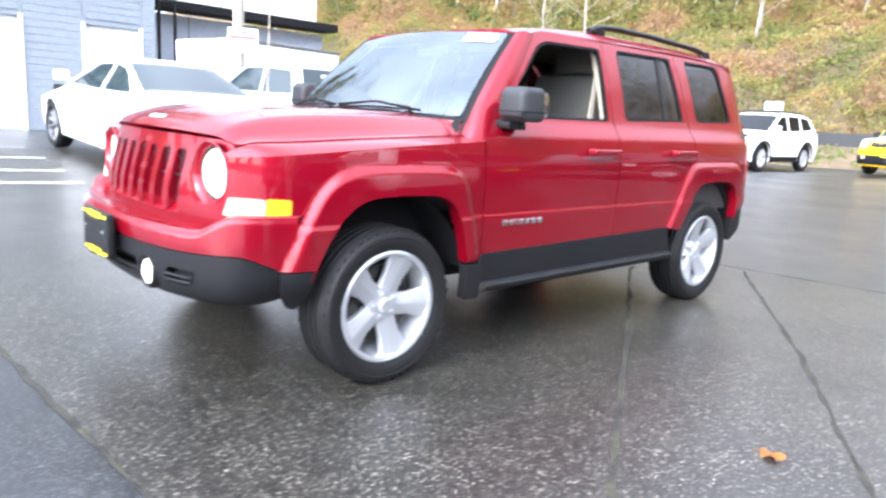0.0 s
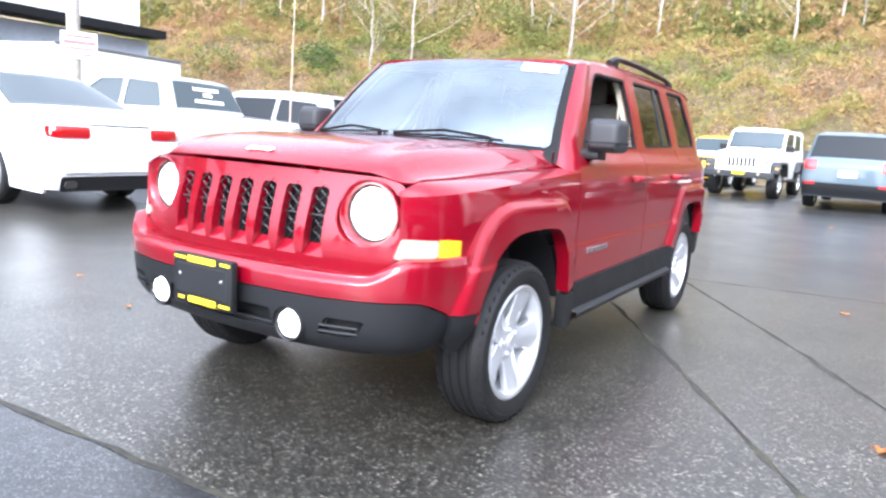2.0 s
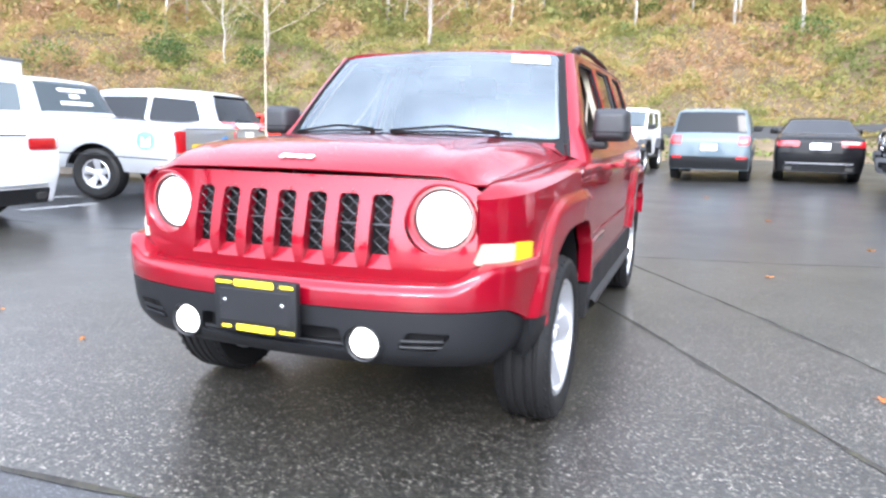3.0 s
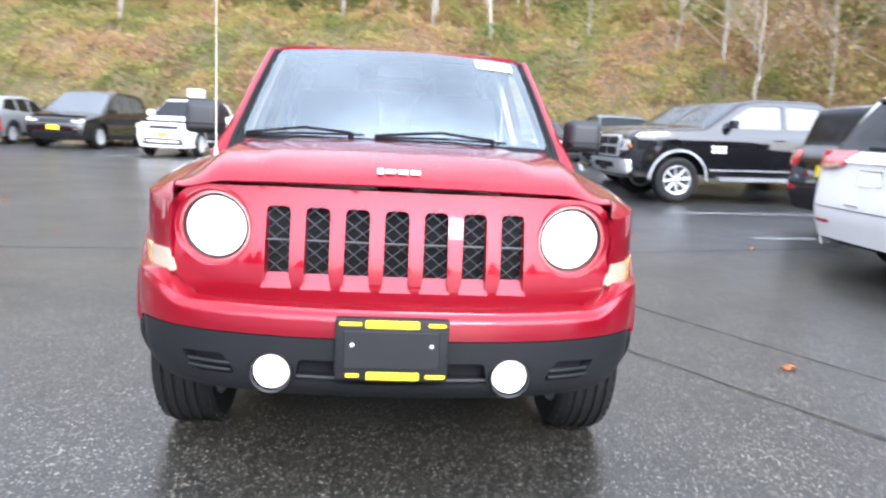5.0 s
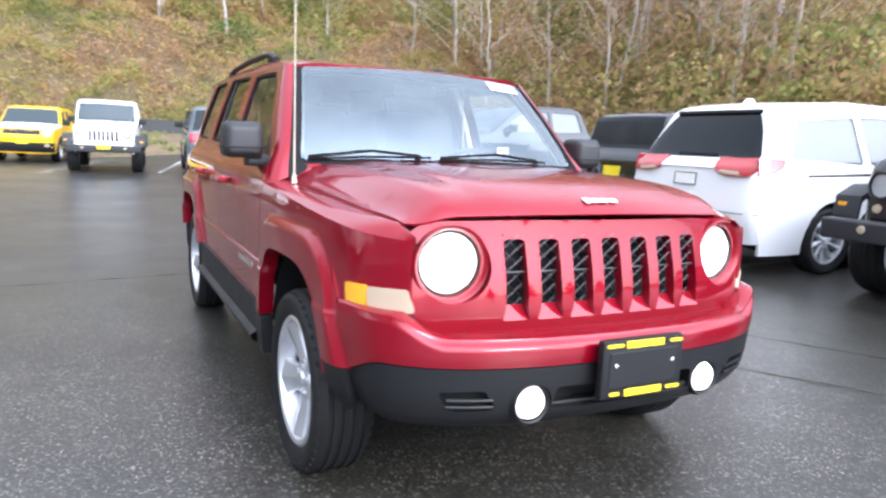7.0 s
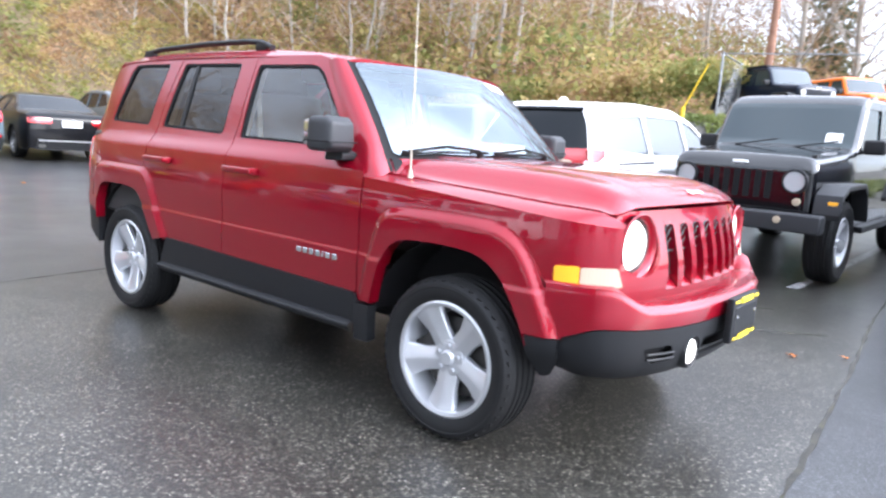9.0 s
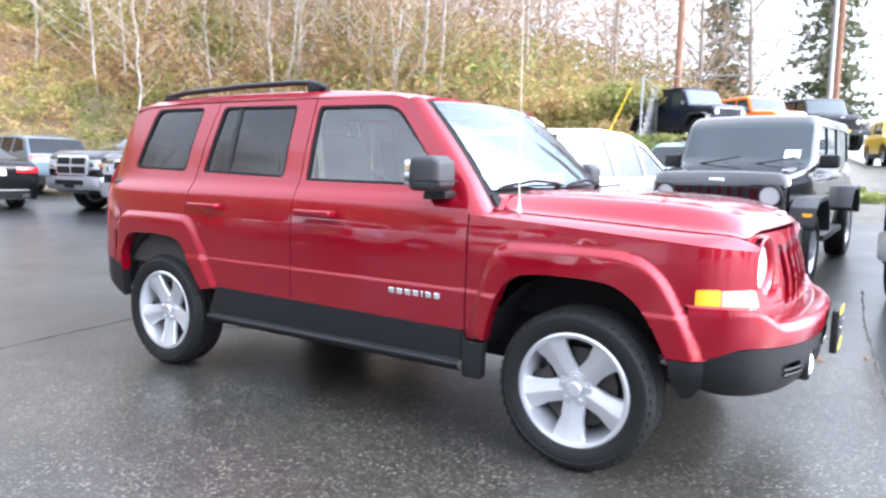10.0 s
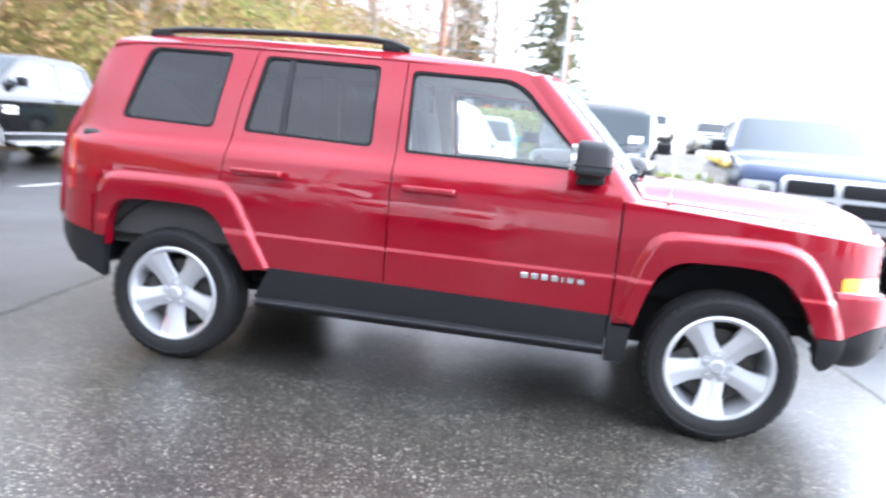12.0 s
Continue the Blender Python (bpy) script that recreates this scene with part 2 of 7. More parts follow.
# windscreen: blue sheen and raised IOR stand for a bluer, brighter reflected sky
WINDSCREEN = clear_glass("windscreen_glass", (0.80, 0.87, 0.86), (0.5, 0.55, 0.6), 2.75, (0.80, 0.92, 1.0))
GLASS = clear_glass("window_glass", (0.80, 0.87, 0.86), (0.3, 0.33, 0.36), 1.85)
PRIVACY = clear_glass("privacy_glass", (0.10, 0.115, 0.12), (0.03, 0.03, 0.03), 1.52)
DARKGLASS = tinted("dark_car_glass", (0.008, 0.010, 0.012), ior=1.32)
# lighter copies of the dark glass: some reflected sky is put into their colour
SKYGLASS = tinted("sky_toned_car_glass", (0.028, 0.042, 0.048), ior=1.55)
MIRRORGLASS = tinted("sky_bright_car_glass", (0.06, 0.07, 0.08), ior=2.1)
FLARE = plastic("grey_flare_plastic", (0.028, 0.029, 0.032), 0.5, spec=0.4)
HEADLAMP = lamp_glass("lit_headlamp", (1.0, 0.97, 0.93), 1.2)
CLEARLENS = lamp_glass("clear_lens", (0.46, 0.37, 0.27), 0)
DIMLENS = lamp_glass("unlit_headlamp", (0.42, 0.43, 0.44), 0)
AMBER = lamp_glass("amber_lens", (0.90, 0.42, 0.02), 0)
TURN = lamp_glass("dull_orange_lens", (0.30, 0.09, 0.02), 0)
REDLENS = lamp_glass("red_lens", (0.40, 0.006, 0.010), 0)
BEIGE = plastic("beige_interior", (0.52, 0.47, 0.38), 0.7)
DARKIN = plastic("dark_interior", (0.035, 0.034, 0.033), 0.75)
CLOTH = plastic("grey_seat_cloth", (0.12, 0.115, 0.105), 0.9, grain=700, depth=0.5, spec=0.2)
PLATEY = plastic("yellow_plate_print", (0.85, 0.62, 0.02), 0.5)
PAPER = plastic("white_paper", (0.82, 0.82, 0.80), 0.7)
DECALB = plastic("blue_decal", (0.10, 0.30, 0.62), 0.5)
DECALG = plastic("grey_decal", (0.30, 0.31, 0.33), 0.5)
SIGNR = plastic("red_sign_print", (0.66, 0.16, 0.17), 0.6)
ASPHALT = asphalt()
LINE = line_paint()
SOIL = soil()

# ---- geometry helpers ----
from mathutils.geometry import delaunay_2d_cdt


def curve(*pts):
    """A smooth monotone curve through (x, y) points, for numbers or arrays."""
    xs, ys = np.array([p[0] for p in pts], float), np.array([p[1] for p in pts], float)
    h, d = np.diff(xs), np.diff(ys) / np.diff(xs)
    m = np.zeros(len(xs))
    m[0], m[-1] = d[0], d[-1]
    for i in range(1, len(xs) - 1):
        if d[i - 1] * d[i] > 0:
            a, b = 2 * h[i] + h[i - 1], h[i] + 2 * h[i - 1]
            m[i] = (a + b) / (a / d[i - 1] + b / d[i])

    def f(x):
        x = np.clip(np.asarray(x, float), xs[0], xs[-1])
        i = np.clip(np.searchsorted(xs, x) - 1, 0, len(xs) - 2)
        t = (x - xs[i]) / h[i]
        return ((1 + 2 * t) * (1 - t) ** 2 * ys[i] + t * (1 - t) ** 2 * h[i] * m[i]
                + t * t * (3 - 2 * t) * ys[i + 1] + t * t * (t - 1) * h[i] * m[i + 1])
    return f


def smooth(a, b, x):
    t = np.clip((np.asarray(x, float) - a) / (b - a), 0, 1)
    return t * t * (3 - 2 * t)


def rounded(poly, r, n=4):
    """A polygon with its corners rounded; r: one radius, or one per corner."""
    out, k = [], len(poly)
    rs = r if isinstance(r, (list, tuple)) else [r] * k
    for i in range(k):
        p, a, b = np.array(poly[i], float), np.array(poly[i - 1], float), np.array(poly[(i + 1) % k], float)
        da, db = np.linalg.norm(a - p), np.linalg.norm(b - p)
        q = min(rs[i], da * 0.48, db * 0.48)
        if q < 1e-4:
            out.append(tuple(p))
            continue
        s, e = p + (a - p) / da * q, p + (b - p) / db * q
        for j in range(n + 1):
            t = j / n
            out.append(tuple((1 - t) ** 2 * s + 2 * t * (1 - t) * p + t * t * e))
    return out


def densify(poly, step):
    out = []
    for a, b in zip(poly, list(poly[1:]) + [poly[0]]):
        a, b = np.array(a, float), np.array(b, float)
        n = max(1, int(math.ceil(np.linalg.norm(b - a) / step)))
        for j in range(n):
            p = a + (b - a) * j / n
            if not out or np.linalg.norm(p - out[-1]) > 1e-4:
                out.append(p)
    if np.linalg.norm(out[0] - out[-1]) < 1e-4:
        out.pop()
    return np.array(out)


def inside(pts, poly):
    x, y = pts[:, 0], pts[:, 1]
    hit = np.zeros(len(pts), bool)
    for (ax, ay), (bx, by) in zip(poly, np.roll(poly, -1, axis=0)):
        c = (ay > y) != (by > y)
        with np.errstate(divide="ignore", invalid="ignore"):
            hit ^= c & (x < (bx - ax) * (y - ay) / (by - ay) + ax)
    return hit


def chaikin(line, n=2):
    """An open line with its corners cut, so that it runs smoothly."""
    q = np.array(line, float)
    for _ in range(n):
        q = np.concatenate([q[:1], np.stack([q[:-1] * 0.75 + q[1:] * 0.25, q[:-1] * 0.25 + q[1:] * 0.75], 1).reshape(-1, 2), q[-1:]])
    return [tuple(p) for p in q]


class Geo:
    def __init__(self):
        self.v, self.f, self.n = [], [], []

    def mesh(self, name, shift=(0, 0, 0)):
        me = bpy.data.meshes.new(name)
        me.from_pydata([tuple(p) for p in np.array(self.v) - np.array(shift)], [], self.f)
        me.polygons.foreach_set("use_smooth", [True] * len(me.polygons))
        me.normals_split_custom_set([tuple(x) for x in self.n])
        return me

    def tri(self, idx, normals):
        self.f.append(tuple(idx))
        self.n.extend(normals)

    def quad(self, pts, normal):
        k = len(self.v)
        self.v.extend(pts)
        c = np.cross(pts[1] - pts[0], pts[2] - pts[0])
        order = (0, 1, 2, 3) if np.dot(c, normal) >= 0 else (3, 2, 1, 0)
        self.f.append(tuple(k + o for o in order))
        self.n.extend([normal] * 4)

    def sheet(self, outline, fn, step, out, depth=0.02, holes=(), rows=None):
        """A curved panel: a flat outline with holes, laid on the surface fn(u, v), with edges turned in by depth."""
        rim_step = step if rows is None else 0.02
        loops = [densify(list(outline), rim_step)] + [densify(list(h), rim_step) for h in holes]
        pts, edges, k = [], [], 0
        for lp in loops:
            pts.append(lp)
            edges += [(k + i, k + (i + 1) % len(lp)) for i in range(len(lp))]
            k += len(lp)
        rim = np.concatenate(pts)
        lo, hi = loops[0].min(0), loops[0].max(0)
        gx, gy = np.meshgrid(np.arange(lo[0] + step / 2, hi[0], step), np.arange(lo[1] + step / 2, hi[1], step) if rows is None else rows)
        g = np.stack([gx.ravel(), gy.ravel()], 1)
        if len(g):
            keep = inside(g, loops[0])
            for h in loops[1:]:
                keep &= ~inside(g, h)
            g = g[keep]
        if len(g):
            d = np.full(len(g), 1e9)
            for p in rim:
                d = np.minimum(d, (g[:, 0] - p[0]) ** 2 + (g[:, 1] - p[1]) ** 2)
            g = g[d > (0.5 * step if rows is None else 0.007) ** 2]
        allp = np.concatenate([rim, g]) if len(g) else rim
        vs, _, tris, *_ = delaunay_2d_cdt([Vector((float(a), float(b))) for a, b in allp], edges, [], 0, 1e-7)
        vs = np.array([(p.x, p.y) for p in vs])
        tris = np.array([t for t in tris if len(t) == 3])
        cen = vs[tris].mean(1)
        keep = inside(cen, loops[0])
        for h in loops[1:]:
            keep &= ~inside(cen, h)
        tris = tris[keep]

        def normals(q):
            e = 1.5e-3
            u, v = q[:, 0], q[:, 1]
            n = np.cross(fn(u + e, v) - fn(u - e, v), fn(u, v + e) - fn(u, v - e))
            return n / np.maximum(np.linalg.norm(n, axis=1, keepdims=True), 1e-12)
        n = normals(vs)
        s = 1.0 if (n @ np.array(out, float)).sum() >= 0 else -1.0
        n *= s
        k = len(self.v)
        self.v.extend(fn(vs[:, 0], vs[:, 1]))
        for a, b, c in tris:
            area = np.cross(vs[b] - vs[a], vs[c] - vs[a])
            if area * s < 0:
                b, c = c, b
            self.tri((k + a, k + b, k + c), (n[a], n[b], n[c]))
        if depth:
            for i, lp in enumerate(loops):
                b3, nb = fn(lp[:, 0], lp[:, 1]), normals(lp) * s
                area = (lp[:, 0] * np.roll(lp[:, 1], -1) - np.roll(lp[:, 0], -1) * lp[:, 1]).sum()
                o = (1 if area > 0 else -1) * (1 if i == 0 else -1) * s
                for j in range(len(lp)):
                    l = (j + 1) % len(lp)
                    m = np.cross(b3[l] - b3[j], nb[j] + nb[l]) * o
                    m = m / max(np.linalg.norm(m), 1e-12)
                    self.quad(np.array([b3[j], b3[l], b3[l] - nb[l] * depth, b3[j] - nb[j] * depth]), m)
        return self

    def loft(self, rows, out, closed=False):
        """A skin over rows of points (each a list of the same length); out: a rough outward direction or a centre point marked ('from', p)."""
        a = np.array(rows, float)
        du = np.gradient(a, axis=0)
        dv = np.gradient(a, axis=1) if not closed else (np.roll(a, -1, 1) - np.roll(a, 1, 1))
        n = np.cross(du, dv)
        n /= np.maximum(np.linalg.norm(n, axis=2, keepdims=True), 1e-12)
        if out[0] == "from":
            s = np.sign((n * (a - np.array(out[1]))).sum())
        else:
            s = np.sign((n @ np.array(out, float)).sum())
        n *= s if s else 1
        k, (r, c) = len(self.v), a.shape[:2]
        self.v.extend(a.reshape(-1, 3))
        nn = n.reshape(-1, 3)
        for i in range(r - 1):
            for j in range(c if closed else c - 1):
                l = (j + 1) % c
                q = [i * c + j, (i + 1) * c + j, (i + 1) * c + l, i * c + l]
                if s < 0:
                    q = q[::-1]
                self.f.append(tuple(k + x for x in q))
                self.n.extend(nn[x] for x in q)
        return self


def link(name, me, mat, parent=None, label="", sharp=0):
    if mat is not None and not me.materials:
        me.materials.append(mat)
    ob = new(name, me)
    if parent is not None:
        ob.parent = parent
    if label:
        ob["label"] = label
    return ob


def part(name, geo, mat, parent, label="", angle=35):
    """Links a Geo or a bmesh as one mesh object under a thing or a part."""
    if isinstance(geo, Geo):
        me = geo.mesh(name)
    else:
        me = bpy.data.meshes.new(name)
        bmesh.ops.recalc_face_normals(geo, faces=geo.faces)
        geo.to_mesh(me)
        geo.free()
        me.polygons.foreach_set("use_smooth", [True] * len(me.polygons))
        me.set_sharp_from_angle(angle=radians(angle))
    return link(name, me, mat, parent, label)


def thing(name, m, label, category, group="", kind=""):
    ob = new(name)
    ob.matrix_world = m
    return tagged(ob, label, category, group, kind)


def box(size, at=(0, 0, 0), bevel=0.0, seg=2, bm=None, turn=None, taper=1.0):
    """A bevelled box; taper narrows its top."""
    own = bmesh.new()
    bmesh.ops.create_cube(own, size=1)
    for v in own.verts:
        k = taper if v.co.z > 0 else 1.0
        v.co = Vector((v.co.x * size[0] * k, v.co.y * size[1] * k, v.co.z * size[2]))
    if bevel:
        bmesh.ops.bevel(own, geom=own.edges[:], offset=bevel, segments=seg, affect="EDGES", profile=0.6)
    mat = Matrix.Translation(at) @ (turn.to_4x4() if turn else Matrix())
    bmesh.ops.transform(own, matrix=mat, verts=own.verts)
    if bm is None:
        return own
    me = bpy.data.meshes.new("tmp")
    own.to_mesh(me)
    own.free()
    bm.from_mesh(me)
    bpy.data.meshes.remove(me)
    return bm


def lathe(profile, n=48, axis="y", sign=1, at=(0, 0, 0), bm=None, closed=True):
    """Turns (radius, along) points round an axis."""
    bm = bm or bmesh.new()
    rings = []
    for r, a in profile:
        ring = []
        for j in range(n):
            t = 2 * math.pi * j / n
            c, s = r * math.cos(t), r * math.sin(t)
            co = {"y": (c, a * sign, s), "z": (c, s, a), "x": (a * sign, c, s)}[axis]
            ring.append(bm.verts.new(Vector(co) + Vector(at)))
        rings.append(ring)
    k = len(rings)
    for i in range(k if closed else k - 1):
        a, b = rings[i], rings[(i + 1) % k]
        for j in range(n):
            bm.faces.new((a[j], a[(j + 1) % n], b[(j + 1) % n], b[j]))
    return bm


def prism(poly, a, b, axis="y", bm=None, bevel=0.0):
    """Pushes a flat polygon out between a and b along an axis."""
    own = bmesh.new()
    put = {"y": lambda u, v, w: (u, w, v), "z": lambda u, v, w: (u, v, w), "x": lambda u, v, w: (w, u, v)}[axis]
    lo = [own.verts.new(put(u, v, a)) for u, v in poly]
    hi = [own.verts.new(put(u, v, b)) for u, v in poly]
    own.faces.new(lo)
    own.faces.new(hi[::-1])
    for i in range(len(poly)):
        j = (i + 1) % len(poly)
        own.faces.new((lo[i], hi[i], hi[j], lo[j]))
    bmesh.ops.recalc_face_normals(own, faces=own.faces)
    if bevel:
        bmesh.ops.bevel(own, geom=own.edges[:], offset=bevel, segments=2, affect="EDGES", profile=0.6)
    if bm is None:
        return own
    me = bpy.data.meshes.new("tmp")
    own.to_mesh(me)
    own.free()
    bm.from_mesh(me)
    bpy.data.meshes.remove(me)
    return bm


def tube(pts, r, n=8, bm=None, r2=None):
    """A round bar along points, tapering from r to r2."""
    bm = bm or bmesh.new()
    pts = [Vector(p) for p in pts]
    r2 = r if r2 is None else r2
    rings = []
    up = Vector((0.13, 0.31, 0.94))
    for i, p in enumerate(pts):
        d = (pts[min(i + 1, len(pts) - 1)] - pts[max(i - 1, 0)]).normalized()
        x = d.cross(up if abs(d.dot(up)) < 0.95 else Vector((1, 0, 0))).normalized()
        y = d.cross(x)
        q = r + (r2 - r) * i / max(1, len(pts) - 1)
        rings.append([bm.verts.new(p + (x * math.cos(2 * math.pi * j / n) + y * math.sin(2 * math.pi * j / n)) * q) for j in range(n)])
    for a, b in zip(rings, rings[1:]):
        for j in range(n):
            bm.faces.new((a[j], a[(j + 1) % n], b[(j + 1) % n], b[j]))
    bm.faces.new(rings[0][::-1])
    bm.faces.new(rings[-1])
    return bm


def soft(x, k=1.0):
    """max(0, x), rounded."""
    return np.logaddexp(0, np.asarray(x, float) * k) / k


def ground_z(x, y):
    """The yard: level round the red car, rising gently towards the bank."""
    x, y = np.asarray(x, float), np.asarray(y, float)
    z = 0.020 * soft(y - 2.0, 1.5) + 0.010 * soft(-x - 7.0, 0.8) / (1 + np.exp(-(y + 4.5) / 1.5))
    ramp = 0.020 * soft(np.minimum(y, 13.0) - 5.4, 3.0) * smooth(-5.0, -2.6, x)
    rise = 0.016 * soft(-x - 8.0, 0.8) / (1 + np.exp(-(y - 0.6) / 0.7))
    hump = 0.24 * smooth(-5.2, -9.6, y) * smooth(-17.5, -12.5, y) * smooth(-9.0, -4.0, x)
    return np.minimum(z + rise, 0.36) + ramp + hump

# ---- ground ----
def make_ground():
    xs = np.concatenate([[-900, -300, -120, -70], np.arange(-46, 20.1, 1.0), [30, 60, 140, 400, 900]])
    ys = np.concatenate([[-900, -300, -120, -60], np.arange(-34, 30.1, 1.0), [45, 80, 160, 400, 900]])
    v = [(x, y, float(ground_z(x, y))) for x in xs for y in ys]
    n = len(ys)
    f = [(i * n + j, (i + 1) * n + j, (i + 1) * n + j + 1, i * n + j + 1) for i in range(len(xs) - 1) for j in range(n - 1)]
    me = bpy.data.meshes.new("ground")
    me.from_pydata(v, [], f)
    me.polygons.foreach_set("use_smooth", [True] * len(me.polygons))
    ob = link("ground", me, ASPHALT)
    tagged(ob, "wet dark grey asphalt yard with coarse aggregate and seams", "ground", kind="structure")


def ribbon(name, pts, width, mat, lift=0.004, wiggle=0.0, label="", category="", seed=1, parts=0.14):
    """A thin strip that follows the ground."""
    rnd = random.Random(seed)
    q = []
    for (ax, ay), (bx, by) in zip(pts, pts[1:]):
        m = max(2, int(math.hypot(bx - ax, by - ay) / parts))
        for j in range(m):
            t = j / m
            q.append((ax + (bx - ax) * t + rnd.uniform(-wiggle, wiggle), ay + (by - ay) * t + rnd.uniform(-wiggle, wiggle)))
    q.append(pts[-1])
    v, f = [], []
    for i, (x, y) in enumerate(q):
        a, b = q[max(0, i - 1)], q[min(len(q) - 1, i + 1)]
        d = Vector((b[0] - a[0], b[1] - a[1])).normalized()
        w = width * 0.5 * (1 + (rnd.uniform(-0.7, 0.6) if wiggle else 0))
        for s in (1, -1):
            px, py = x - d.y * w * s, y + d.x * w * s
            v.append((px, py, float(ground_z(px, py)) + lift))
    for i in range(len(q) - 1):
        f.append((2 * i, 2 * i + 1, 2 * i + 3, 2 * i + 2))
    me = bpy.data.meshes.new(name)
    me.from_pydata(v, [], f)
    ob = link(name, me, mat)
    return tagged(ob, label, category, kind="structure")


make_ground()
m = Nodes("crack_filler")
_p = m.place()
m.set(Base_Color=m.ramp(m.noise(_p, 7, 6, 0.7), [(0.35, (0.012, 0.011, 0.009)), (0.52, (0.034, 0.031, 0.024)), (0.64, (0.055, 0.052, 0.028)), (0.75, (0.11, 0.10, 0.03))]), Roughness=0.7)
CRACK = m.mat
for i, (pts, w) in enumerate((
        ([(2.50, -9.0), (2.53, -3.0), (2.52, -0.8), (2.45, 0.6), (2.36, 2.0), (2.27, 3.1), (2.2, 5.0)], 0.022),
        ([(-1.9, 0.0), (-1.71, 0.09), (-0.2, 1.05), (1.24, 1.92), (2.1, 2.5)], 0.026),
        ([(-2.62, 0.60), (-2.44, 0.70), (-0.69, 1.78), (0.53, 2.44), (1.6, 3.05)], 0.024),
        ([(-1.2, -9.0), (-2.05, -3.9), (-2.3, -2.2), (-2.7, 0.45), (-2.95, 2.1), (-3.55, 5.0), (-4.2, 9)], 0.024))):
    ribbon("pavement_seam", pts, w, CRACK, 0.003, 0.006, "dark mossy seam between asphalt strips", "seam", seed=i)
_lines = [
    # stalls before the bank
    *[((-15.6, y), (-21.5, y + 1.4)) for y in (-8.1, -5.3, -2.6, 0.1, 2.8, 5.5, 8.2)],
    # stalls beside the red car
    *[((x, 4.6), (x - 0.15, 10.2)) for x in (-9.6, -6.95, -4.3, -1.35)],
    ((1.48, 4.1), (1.80, 9.8)),
]
for a, b in _lines:
    ribbon("stall_line", [a, b], 0.10, LINE, 0.004, 0.0, "worn white painted parking stall line", "road marking", parts=0.8)
for y in (-5.6, -6.45, -7.3, -8.3, -9.5, -11.0):
    ribbon("hatch_line", [(0.55, y + 0.2), (6.5, y - 0.5)], 0.13, LINE, 0.004, 0.0, "worn white painted hatching line", "road marking", parts=0.8)
for a, b in (((-2.9, -7.2), (-3.5, -12.2)), ((-3.3, -6.6), (-2.2, -6.7)), ((-4.4, -6.9), (-2.6, -7.6)), ((-8.9, -7.6), (-9.4, -12))):
    ribbon("stall_line", [a, b], 0.10, LINE, 0.004, 0.0, "worn white painted parking stall line", "road marking", parts=0.8)

# ---- parked vehicles ----
_wheels = {}


